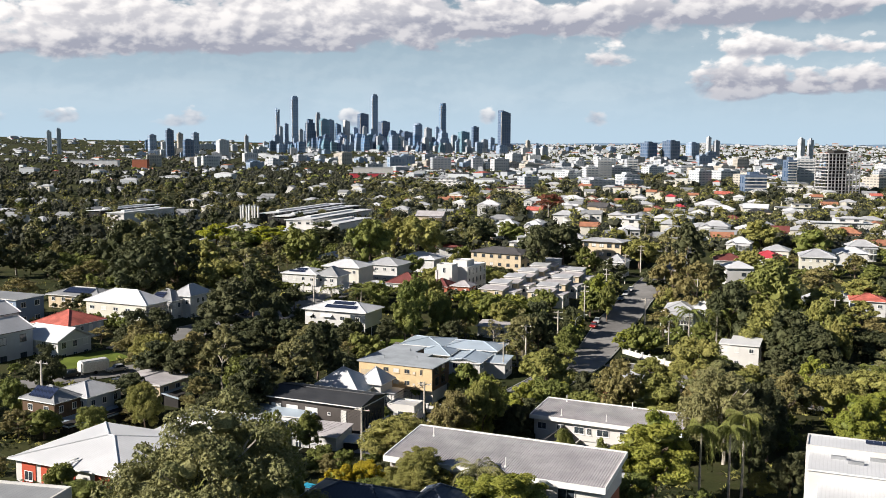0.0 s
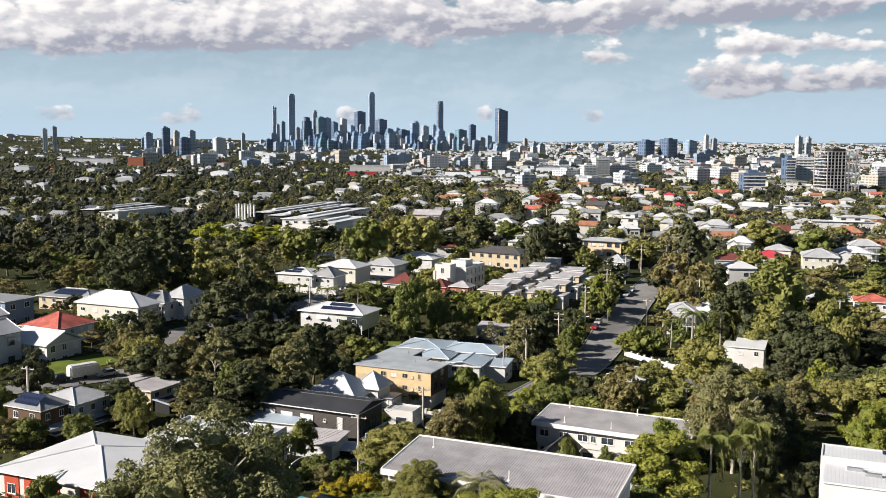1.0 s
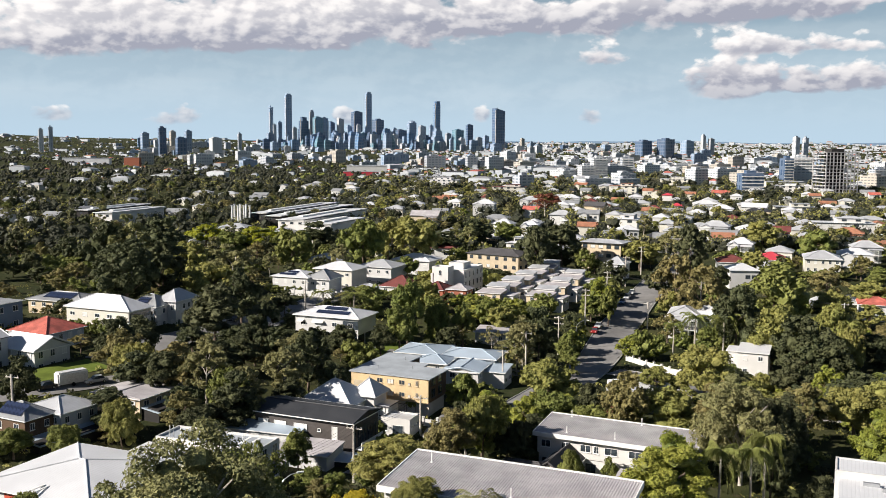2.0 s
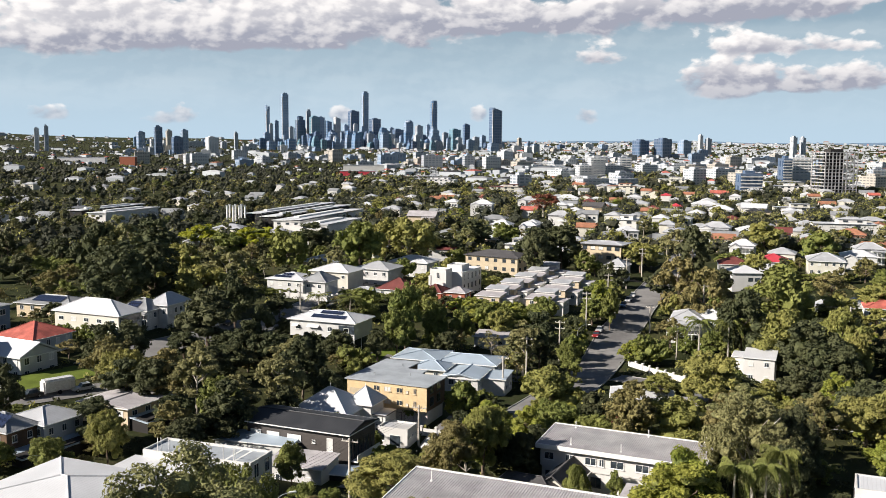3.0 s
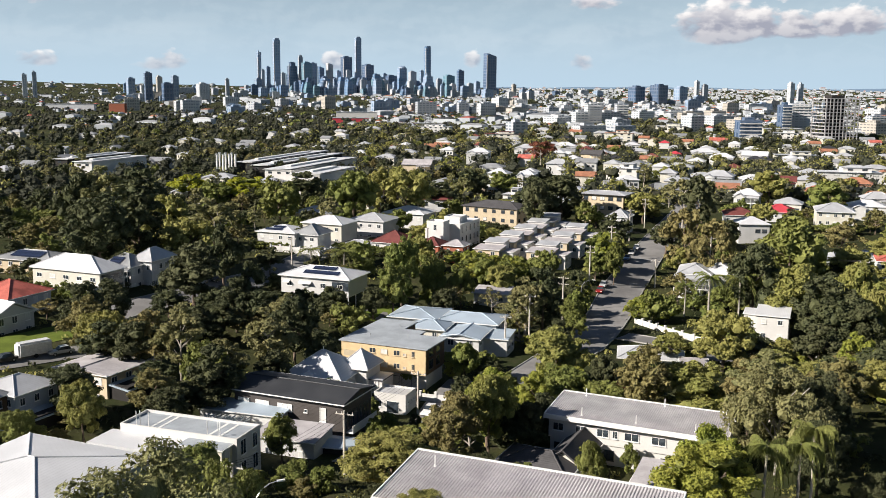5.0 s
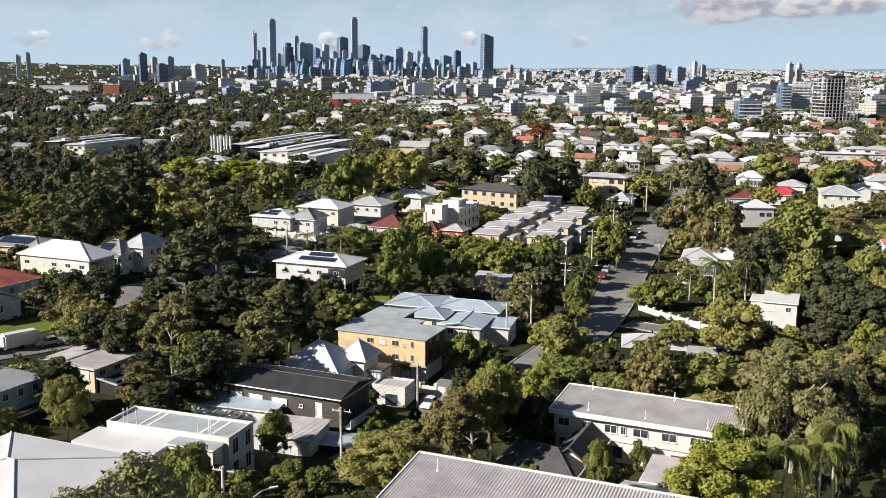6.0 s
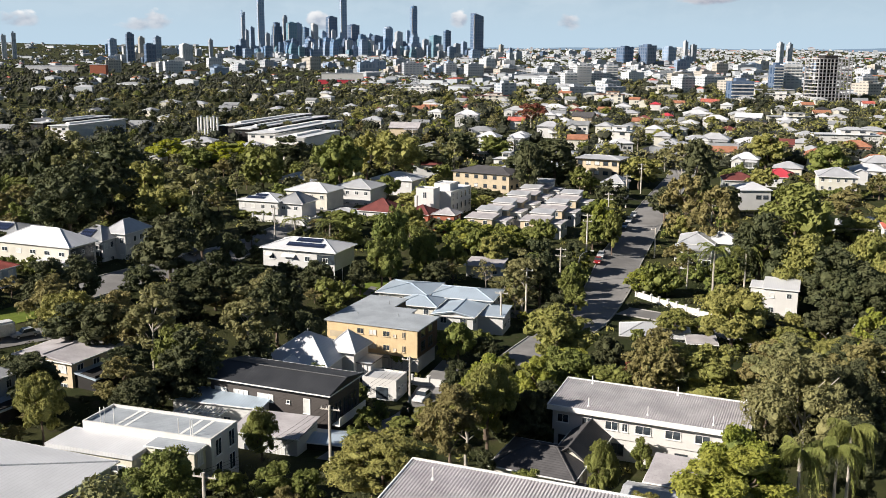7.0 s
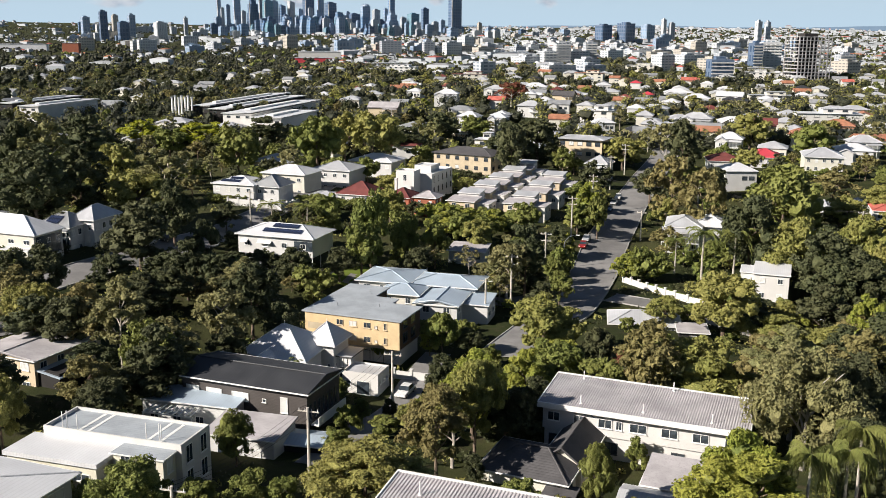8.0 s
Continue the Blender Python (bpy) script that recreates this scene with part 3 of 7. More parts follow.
ribbon("lane", [(-75, 186), (-62, 196), (-52, 204), (-46, 214)], 6.0, "asphalt", 0.14, "grey asphalt lane with parked vehicles", "road", kerb=False)
for spots, w, label in (([(-72, 200), (-62, 212)], 9, "sunlit mown lawn beside a red-roofed house"), ([(-6, 240), (0, 252)], 7, "bright strip of mown lawn"),
                        ([(60, 251), (66, 241), (75, 231)], 3.5, "grass verge before a white wall")):
    tagged(ribbon("lawn", spots, w, "lawn", 0.08, label, "lawn", kerb=False), kind="structure")

# ---- houses near the camera ----

h = house("apartment_block", -8.9, 201.4, -25.7, "three-storey ochre brick flats with a flat grey roof", "apartments", 6.2, (0.97, 0.98))
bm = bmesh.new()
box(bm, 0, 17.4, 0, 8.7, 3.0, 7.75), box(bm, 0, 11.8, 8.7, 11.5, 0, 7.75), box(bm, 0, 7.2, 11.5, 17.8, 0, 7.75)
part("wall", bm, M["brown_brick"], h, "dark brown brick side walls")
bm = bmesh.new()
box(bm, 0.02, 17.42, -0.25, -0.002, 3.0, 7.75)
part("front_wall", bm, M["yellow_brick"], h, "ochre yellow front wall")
bm = bmesh.new()
box(bm, 0.5, 17.0, 1.1, 8.6, -1.5, 2.999)
part("base_wall", bm, M["render"], h, "white painted ground-floor wall")
bm = bmesh.new()
box(bm, 0.0, 17.4, 0.0, 8.7, 2.86, 2.996)
part("slab", bm, M["concrete"], h)
bm = bmesh.new()
box(bm, -0.45, 17.85, -0.5, 8.9, 7.752, 7.95), box(bm, -0.45, 12.2, 8.901, 11.9, 7.752, 7.95), box(bm, -0.45, 7.6, 11.901, 18.2, 7.752, 7.95)
part("roof", bm, M["gravel_roof"], h, "flat grey sheet roof")
for k in (3.75, 6.15):
    for u, w, hh in ((6.6, 1.5, 1.2), (9.0, 1.7, 1.2), (11.6, 1.5, 1.2), (13.2, 0.7, 0.7), (14.9, 0.7, 1.4)):
        window(h, u, -0.27, k, "f", w * 0.85, hh * 0.8, 1, "tan", "blind" if u in (9.0, 13.2) else "pane")
    for v in (2.2, 5.5):
        window(h, 17.42, v, k, "r", 1.8, 1.7, 1, "dark_trim")
    for v in (3, 7, 11, 15):
        window(h, -0.02, v, k, "l", 1.6, 1.3, 1, "dark_trim")
    bm = bmesh.new()
    box(bm, 1.2, 5.4, -1.4, -0.26, k - 0.75, k - 0.6), box(bm, 1.2, 5.4, -1.4, -1.32, k - 0.6, k + 0.3)
    part("balcony", bm, M["tan_brick"], h)
for u in (8, 10.5, 13):
    window(h, u, 1.08, 0.1, "f", 2.0, 1.9, 0, "dark_trim", "blind", "garage_door")
for u, v in ((4, 4), (6, 13), (11, 6)):
    bm = bmesh.new()
    tube(bm, (u, v, 7.94), (u, v, 8.45), 0.06, 0.06), tube(bm, (u, v, 8.45), (u, v, 8.52), 0.12, 0.12)
    part("vent_pipe", bm, M["metal"], h)

h = house("dark_house", -24.2, 169.6, -26, "charcoal weatherboard house with a long dark gable roof", "house", 9.2, (0.96, 1.15))
wing(h, 0.5, 19.8, 0.5, 8.2, -1.5, 5.8, "gable", 0.95, 0.5, "charcoal_roof", "dark_board", "", (1.9, 1.1), 4.0, axis="u", frame_mat="trim")
for u, w in ((2.2, 2.0), (5.6, 2.4), (9.7, 2.6)):
    window(h, u, 0.48, 3.4, "f", w, 1.1, 2, "trim", "blind")
window(h, 13.4, 0.48, 3.6, "f", 0.6, 0.5, 0, "trim"), window(h, 16.4, 0.48, 2.6, "f", 1.1, 2.1, 0, "trim", "blind", "door")
for v in (1.2, 2.2, 3.2, 4.2, 5.2, 6.2, 7.2):
    window(h, 19.82, v, 1.6, "r", 0.5, 2.4, 0, "dark_trim")
bm = bmesh.new()
box(bm, 20.0, 21.2, 1, 7.6, 1.2, 1.4), box(bm, 21.1, 21.2, 1, 7.6, 1.4, 2.4)
part("balcony", bm, M["trim"], h, "white slatted balcony")

h = house("white_villa", -18.3, 188, -21.1, "white house with steep pale pyramid roofs", "house", 6.8, (0.86, 0.88))
wing(h, 0, 12.4, 0, 11.5, -1.5, 4.5, "hip", 3.7, 0.5, "white_roof", "white_wall", "fl", (1.2, 1.2), 3.0)
wing(h, 3.0, 8.0, -3.2, 0.5, -1.5, 4.0, "gable", 1.7, 0.4, "white_roof", "white_wall", "f", (1.2, 1.2), 2.5, axis="v")
bm = bmesh.new()
tube(bm, (6.2, 5.7, 8.1), (6.2, 5.7, 8.9), 0.12, 0.02)
part("finial", bm, M["trim"], h)
h = house("white_tower_house", -8.4, 191.1, -24.6, "white square turret house with a pyramid roof", "house", 6.5, (0.81, 0.9))
wing(h, 0, 5.8, 0, 6.0, -1.5, 5.5, "hip", 2.7, 0.6, "white_roof", "render", "fr", (0.6, 0.6), 1.6, storeys=1)
bm = bmesh.new()
tube(bm, (2.9, 3.0, 8.15), (2.9, 3.0, 8.9), 0.1, 0.02)
part("finial", bm, M["trim"], h)
wing(h, 5.85, 8.9, 1.0, 6.0, -1.5, 3.6, "flat", 0, 0.2, "pale_roof", "render", "f", (1.6, 1.9), 3, frame_mat="dark_trim")
h = house("garage", -2.8, 186, -23.6, "white rendered double garage with a flat roof", "garage", 5.6, (0.88, 0.88))
wing(h, 0, 6.6, 0, 5.2, -1.5, 3.1, "flat", 0, 0.25, "pale_roof", "render", "", parapet=0.3)
window(h, 3.9, -0.02, 0.0, "f", 2.5, 2.1, 0, "trim", "pane", "garage_door"), window(h, 1.1, -0.02, 0.9, "f", 1.0, 1.1, 0, "trim")
for v in (1.2, 2.6, 4.0):
    window(h, 6.62, v, 1.6, "r", 0.5, 0.5, 0, "trim")

h = house("blue_roof_house", 0, 230.6, -20.4, "large white house with a pale blue-grey metal roof", "house", 6.8, (1.05, 1.1))
wing(h, 0, 9.6, 0, 9.4, -1.5, 4.7, "hip", 0.9, 0.5, "blue_roof", "white_wall", "fl", (1.4, 1.2), 3.0)
wing(h, 9.6, 22.0, 1.0, 9.0, -1.5, 4.4, "hip", 1.1, 0.5, "blue_roof", "white_wall", "fr", (1.4, 1.2), 3.0)
wing(h, 6.0, 13.0, -5.2, 0.6, -1.5, 4.1, "hip", 1.2, 0.5, "blue_roof", "cream", "fl", (1.0, 1.2), 2.6)
wing(h, 13.6, 21.0, -8.0, 1.0, -1.5, 3.6, "gable", 0.8, 0.4, "blue_roof", "white_wall", "fr", (1.2, 1.2), 3.0)
wing(h, 20.6, 25.6, -4.5, 1.6, -1.5, 3.0, "skillion", 0.5, 0.3, "blue_roof", "white_wall", "r", (1.4, 1.0), 3.0)


def ribbed(name, parent, u0, u1, v0, v1, z0, z1, gap, mat, label=""):
    """Corrugated sheet falling from z1 at the back to z0 at the front, with ribs up the slope."""
    n = int((u1 - u0) / gap)
    prof = []
    for i in range(n):
        u = u0 + i * gap
        prof += [(u, 0.0), (u + gap * 0.30, 0.0), (u + gap * 0.45, 0.05), (u + gap * 0.80, 0.05), (u + gap * 0.95, 0.0)]
    prof.append((u0 + n * gap, 0.0))
    verts = [(u, v0, z0 + e) for u, e in prof] + [(u, v1, z1 + e) for u, e in prof] + [(u, v0, z0 - 0.12) for u, e in prof] + [(u, v1, z1 - 0.12) for u, e in prof]
    k, faces = len(prof), []
    for i in range(k - 1):
        faces += [(i, i + 1, k + i + 1, k + i), (2 * k + i + 1, 2 * k + i, 3 * k + i, 3 * k + i + 1), (i + 1, i, 2 * k + i, 2 * k + i + 1), (k + i, k + i + 1, 3 * k + i + 1, 3 * k + i)]
    faces += [(0, k, 3 * k, 2 * k), (2 * k - 1, k - 1, 3 * k - 1, 4 * k - 1)]
    me = bpy.data.meshes.new(name)
    me.from_pydata(verts, [], faces)
    return part(name, me, M[mat], parent, label)


def long_block(x, y, yaw, z, w, d, e0, e1, wall, base_wall, label, vents):
    h = house("apartment_block", x, y, yaw, label, "apartments", z)
    bm = bmesh.new()
    vs = box(bm, 0.4, w - 0.4, 0.7, d - 0.4, 2.6, e0 - 0.35)
    part("wall", bm, M[wall], h)
    bm = bmesh.new()
    box(bm, 0.6, w - 0.6, 0.9, d - 0.5, -2.5, 2.598)
    part("base_wall", bm, M[base_wall], h)
    rf = ribbed("roof", h, 0.0, w, 0.05, d, e0, e1, 0.30, "fibro", "weathered corrugated fibre-cement roof")
    bm = bmesh.new()
    box(bm, -0.15, w + 0.15, -0.12, 0.04, e0 - 0.62, e0 + 0.06)
    part("fascia", bm, M["trim"], rf, "deep white painted fascia")
    for u in (-0.12, w + 0.01):
        bm = bmesh.new()
        vs = box(bm, u, u + 0.12, 0.041, d + 0.15, e0 - 0.5, e0 + 0.16)
        for i in (2, 3, 6, 7):
            vs[i].co.z += e1 - e0
        part("barge_board", bm, M["trim"], rf)
    bm = bmesh.new()
    box(bm, 0.01, w - 0.01, d + 0.01, d + 0.16, e1 - 0.35, e1 + 0.18)
    part("ridge_capping", bm, M["trim"], rf)
    # soffit in the near-black colour, painting the eave's shade
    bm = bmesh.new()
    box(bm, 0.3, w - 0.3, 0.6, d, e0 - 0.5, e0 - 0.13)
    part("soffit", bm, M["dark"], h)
    for u, v in vents:
        bm = bmesh.new()
        zz = e0 + (e1 - e0) * v / d
        tube(bm, (u, v, zz - 0.1), (u, v, zz + 1.15), 0.07, 0.07), tube(bm, (u, v, zz), (u, v, zz + 0.22), 0.2, 0.1)
        part("vent_pipe", bm, M["trim"], rf)
    return h


h = long_block(21.6, 157.0, -27.2, 8.8, 24.9, 9.2, 6.1, 6.7, "render", "render", "white two-storey flats with a long corrugated grey roof", ((5.0, 1.2), (12.6, 1.2), (20.6, 1.2), (3.6, 8.4), (15, 8.6), (23.6, 8.6)))
for u, w in ((1.8, 1.8), (5.0, 1.6), (8.2, 2.0), (9.9, 0.9), (12.2, 2.4), (15.9, 2.3), (19.5, 2.2), (23.0, 1.8)):
    window(h, u, 0.68, 3.7, "f", w * 0.85, 1.15, 1, "trim")
for u in (2.0, 9.0, 17.0):
    window(h, u, 0.88, 0.4, "f", 1.6, 1.5, 1, "dark_trim")

h = long_block(-1.7, 111.3, -25.8, 17.8, 26.4, 10.2, 5.2, 6.1, "render", "red_brick", "low brick flats with a corrugated grey roof", ((3.0, 7.5), (14.5, 1.8)))
for u in (2.5, 7, 12, 18, 22):
    window(h, u, 0.68, 3.0, "f", 2.0, 1.3, 1, "trim")

h = house("grey_hip_house", 13.2, 146.7, -28.4, "cream house under dark grey tiled hip roofs", "house", 7.7, (0.88, 1.12))
wing(h, 0, 11.2, 0, 7.4, -1.5, 3.8, "hip", 1.7, 0.5, "tile_roof", "cream", "fr", (1.5, 1.2), 3.0)
wing(h, 6.6, 11.8, 4.0, 12.4, -1.5, 3.9, "gable", 1.9, 0.4, "tile_roof", "cream", "r", (1.5, 1.2), 3.0, axis="v")
wing(h, 9.0, 12.6, -2.6, 0.3, -1.5, 2.7, "skillion", 0.5, 0.3, "tile_roof", "cream", "f", (1.2, 1.0), 2.5)
h = house("shed", 26.6, 138.2, -27.0, "low beige shed with pale metal roofs", "shed", 8.2)
wing(h, 0, 7.2, 0, 4.6, -1.5, 2.6, "gable", 0.7, 0.3, "pale_roof", "tan", "f", (1.2, 1.0), 3.0, caps=False)
wing(h, 1.8, 8.6, 4.9, 11.6, -1.5, 3.0, "skillion", 0.7, 0.3, "fibro", "tan", "l", (1.2, 1.0), 3.0)

h = house("flat_roof_block", -34.9, 149, -22, "modern cream apartment block with stepped flat roofs", "apartments", 9.6, (0.93, 0.9))
wing(h, 0, 18.4, 0.2, 6.6, -1.5, 7.0, "flat", 0, 0.0, "gravel_roof", "render", "r", (1.4, 2.0), 2.8, parapet=0.35, roof_label="blue-grey sheet roof behind a white parapet")
wing(h, -1.2, 10.6, -4.8, 0.18, -1.5, 6.3, "flat", 0, 0.35, "white_roof", "pale_cream", "f", (2.2, 0.8), 3.4, thick=0.5, fascia=False)
wing(h, 11.2, 17.6, -2.4, 0.18, -1.5, 6.7, "flat", 0, 0.2, "gravel_roof", "pale_cream", "fr", (1.2, 1.8), 2.6)
for u, v in ((2.2, 0.9), (2.6, 1.2), (4.0, 1.2), (13.5, 0.9), (15.0, 1.2), (15.4, 1.0)):
    bm = bmesh.new()
    tube(bm, (u, v, 7.0), (u, v, 9.0), 0.06, 0.06)
    part("vent_pipe", bm, M["trim"], h)
for u in (4.2, 5.4, 13.4, 15.0):
    bm = bmesh.new()
    box(bm, u, u + 0.4, 0.6, 6.2, 7.022, 7.05)
    part("roof_walkway", bm, M["trim"], h)

h = house("big_white_house", -51.7, 127, -25.6, "large house under a broad white metal roof with red walls", "house", 13.2, (0.93, 0.94))
wing(h, 0.6, 19.4, 0.6, 18.4, -2.0, 4.7, "hip", 1.7, 0.7, "white_roof", "render", "r", (2.2, 1.3), 4.0, roof_label="broad white sheet roof", axis="u")
for u in (1.8, 5.4, 9.0, 15.2):
    bm = bmesh.new()
    box(bm, u, u + 2.6, 0.5, 0.58, 0.2, 4.3)
    part("wall_panel", bm, M["red_panel"], h, "red painted wall panel")
    window(h, u + 1.3, 0.48, 1.8, "f", 1.5, 1.3, 1)
bm = bmesh.new()
box(bm, 10.0, 10.35, -1.0, 2.6, 5.2, 5.28), box(bm, 10.8, 11.1, -0.6, 2.6, 5.16, 5.24)
part("roof_flashing", bm, M["trim"], h)
h = house("carport_house", -28.3, 167.7, -20, "low house with a pale blue metal roof and pergola", "house", 9.4, (1, 0.9))
wing(h, 0, 13.0, 0, 4.4, -1.5, 3.3, "skillion", 0.5, 0.3, "blue_roof", "white_wall", "fl", (1.2, 1.0), 3.0)
wing(h, 12.4, 21.4, -7.4, -0.3, -1.5, 2.7, "skillion", 0.4, 0.3, "fibro", "white_wall", "f", (1.2, 1.0), 3.0)
for i in range(9):
    bm = bmesh.new()
    box(bm, 2.0 + i * 0.8, 2.12 + i * 0.8, -3.4, -0.35, 2.7, 2.85)
    part("rafter", bm, M["trim"], h)
for v in (-3.3, -2.3, -1.3):
    bm = bmesh.new()
    box(bm, 1.7, 8.8, v, v + 0.12, 2.55, 2.698)
    part("beam", bm, M["trim"], h)
posts(h, ((1.8, -3.24), (8.6, -3.24)), -1, 2.549)
h = house("carport", -10.8, 157.3, -16.5, "small carport with a pale blue metal roof", "carport", 8.3, (1, 1))
# dark block fills the open carport as painted shade
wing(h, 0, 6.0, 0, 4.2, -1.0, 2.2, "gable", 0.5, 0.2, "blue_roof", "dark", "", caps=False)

h = house("white_shop", 50.4, 115.4, -25.0, "white commercial building with solar panels on its roof", "building", 13.6)
wing(h, 0, 26, 3.6, 9.0, -2, 8.0, "flat", 0, 0.0, "white_roof", "render", "l", (1.2, 1.2), 3.0, parapet=0.15, frame_mat="dark_trim")
wing(h, 0.6, 24, -3.5, 3.55, -2, 7.3, "flat", 0, 0.1, "white_roof", "render", "l", (1.2, 1.2), 4.0)
wing(h, 2.0, 22, -12.0, -3.6, -2, 5.6, "flat", 0, 0.2, "white_roof", "render", "l", (1.2, 1.2), 4.0)
solar(h, 7.0, 7.2, 8.05, 11, 1, 6, pl=1.2), solar(h, 13.0, -1.5, 7.4, 4, 2, 8)
for u, v in ((3.0, 1.6), (7.5, 2.4), (5.0, 0.2)):
    bm = bmesh.new()
    box(bm, u, u + 1.8, v, v + 0.5, 7.31, 7.7)
    part("roof_vent", bm, M["metal"], h)
h = house("grey_gable_house", -53.2, 180.4, -27.9, "house with a weathered grey gable roof", "house", 11.4, (1.12, 0.98))
wing(h, 0, 9.2, 0, 13.0, -1.5, 4.0, "gable", 0.55, 0.5, "fibro", "tan", "fr", (1.3, 1.1), 3.0, axis="v")
# lean-to filled with a dark block for the shade beneath its roof
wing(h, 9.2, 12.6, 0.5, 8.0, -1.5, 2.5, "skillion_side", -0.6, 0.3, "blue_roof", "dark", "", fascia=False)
h = house("solar_house", -62.5, 159.4, -29.1, "low house with a grey hip roof and solar panels", "house", 13, (0.84, 0.68))
wing(h, 0, 8.8, 0, 8.0, -1.5, 4.4, "hip", 1.9, 0.5, "grey_roof", "brown_brick", "fr", (1.3, 1.1), 3.0)
wing(h, 1.2, 10.6, 8.0, 19.0, -1.5, 4.3, "hip", 1.5, 0.5, "pale_roof", "grey_wall", "fr", (1.3, 1.1), 3.0)
# both lean-tos: dark blocks paint the shade below the roof sheets
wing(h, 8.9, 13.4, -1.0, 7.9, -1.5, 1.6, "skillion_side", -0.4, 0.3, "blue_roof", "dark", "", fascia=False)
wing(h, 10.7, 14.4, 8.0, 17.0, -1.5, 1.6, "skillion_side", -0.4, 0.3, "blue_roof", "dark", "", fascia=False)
solar(h, 1.4, 0.3, 4.80, 6, 2, 23)
h = house("red_tile_house", 138.0, 291.0, -22.0, "white house with a faded red tiled roof", "house")
wing(h, 0, 10.0, 0, 9.0, -2, 5.0, "hip", 1.8, 0.5, "red_roof", "white_wall", "fl", (1.3, 1.1), 3.0)
h = house("blue_grey_house", 110.5, 222.0, -30.0, "low house with a blue-grey metal gable roof", "house")
wing(h, 0, 10.0, 0, 10.0, -2, 4.0, "gable", 1.8, 0.5, "blue_roof", "white_wall", "fl", (1.3, 1.1), 3.0, axis="v")

h = house("white_hip_house", -78.9, 243, -25.5, "cream house under a white hip roof beside a hedge", "house", 14.5, (0.91, 0.62))
wing(h, 0, 20.5, 0, 12.5, -1.5, 5.6, "hip", 2.8, 0.6, "white_roof", "cream", "fr", (1.6, 0.9), 3.6)
wing(h, 13.0, 20.5, -3.0, -0.05, -1.5, 2.8, "flat", 0, 0.05, "white_roof", "cream", "", fascia=False)
bm = bmesh.new()
box(bm, 20.51, 20.56, 0.8, 11.6, 1.2, 5.0)
part("screen", bm, M["pane"], h, "dark insect screens")
h = house("veranda_house", -66.2, 250.2, -22.4, "white veranda house with grey hip roof and solar panels", "house", 14.1, (0.62, 0.75))
wing(h, 0, 13.0, 0, 11.0, -1.5, 5.0, "hip", 2.3, 0.7, "grey_roof", "white_wall", "fr", (1.4, 1.3), 2.6)
wing(h, 8.0, 17.0, 6.0, 18.0, -1.5, 5.8, "hip", 2.4, 0.6, "pale_roof", "white_wall", "fr", (1.4, 1.3), 3.0)
solar(h, 3.0, 0.3, 5.45, 5, 2, 20.5)
bm = bmesh.new()
box(bm, 0.6, 12.4, -0.06, -0.02, 1.0, 4.0)
part("glazing", bm, M["pane"], h)
posts(h, ((0.2, -1.6), (3.4, -1.6), (6.6, -1.6), (9.8, -1.6), (13.0, -1.6)), -1, 4.4)
wing(h, -0.2, 13.4, -1.8, -0.05, 4.1, 4.5, "skillion", 0.3, 0.1, "grey_roof", "trim", "", fascia=False)

h = house("stilt_house", -25.6, 253.4, -23.8, "white house on stilts with solar panels on its roof", "house", 9.4, (1.01, 1.05))
wing(h, 0, 17.4, 0, 9.6, 2.6, 6.8, "hip", 1.7, 0.5, "white_roof", "white_wall", "f", (1.3, 1.1), 3.6)
bm = bmesh.new()
box(bm, 0.8, 12.5, 1.2, 9.0, -2, 2.599)
part("base_wall", bm, M["grey_wall"], h)
bm = bmesh.new()
box(bm, 13.2, 17.35, -0.04, -0.01, 4.0, 6.0)
part("glazing", bm, M["pane"], h)
solar(h, 5.2, 0.9, 7.30, 9, 1, 18), solar(h, 6.6, 2.9, 7.95, 6, 1, 18)
posts(h, ((13.4, 0.2), (15.3, 0.2), (17.2, 0.2), (17.2, 4.0), (17.2, 8.0)), -2, 2.599)
for u in (1.6, 5.6, 7.2):
    bm = bmesh.new()
    vs = box(bm, u - 0.8, u + 0.8, -0.8, -0.05, 5.6, 5.68)
    for i in (0, 1, 4, 5):
        vs[i].co.z -= 0.5
    part("awning", bm, M["trim"], h)

# townhouses in two stepped rows along the street
unit = house("townhouse", 24.3, 303.9, -24.5, "tan rendered townhouse with stepped pale skillion roofs", "townhouse", 8.6, (0.88, 1.0))
unit["group"] = "row of townhouses"
wing(unit, 0, 8.6, 0, 6.4, -3.0, 5.3, "skillion", 0.45, 0.35, "fibro", "tan", "fl", (1.4, 1.2), 3.8, caps=False)
wing(unit, 1.2, 8.0, 6.45, 11.4, -3.0, 6.5, "skillion", 0.5, 0.3, "pale_roof", "render", "", caps=False)
wing(unit, 8.65, 12.4, 2.6, 9.6, -3.0, 4.5, "flat", 0, 0.2, "fibro", "render", "fr", (1.2, 1.2), 3.2)
d = Vector((math.sin(radians(25)), math.cos(radians(25))))
s = Vector((d.y, -d.x))
for i in range(1, 5):
    p = Vector((24.3, 303.9)) + d * (13.4 * i) + s * (0.3 * i)
    copy_thing(unit, pose(p.x, p.y, 8.6 + 0.35 * i, 0, 0, -25))
for i in range(3):
    p = Vector((24.3, 303.9)) + d * (6.0 + 17.0 * i) + s * 14.0
    copy_thing(unit, pose(p.x, p.y, 7.8 + 0.5 * i, 0, 0, -25))

h = house("white_modern_house", 11.2, 321, -26.4, "white cubic rendered house with arched porch", "house", 10.5, (0.87, 0.79))
wing(h, 0, 6.4, 0, 6.0, -2, 8.6, "flat", 0, 0, "white_roof", "render", "f", (1.2, 1.8), 4, parapet=0.5)
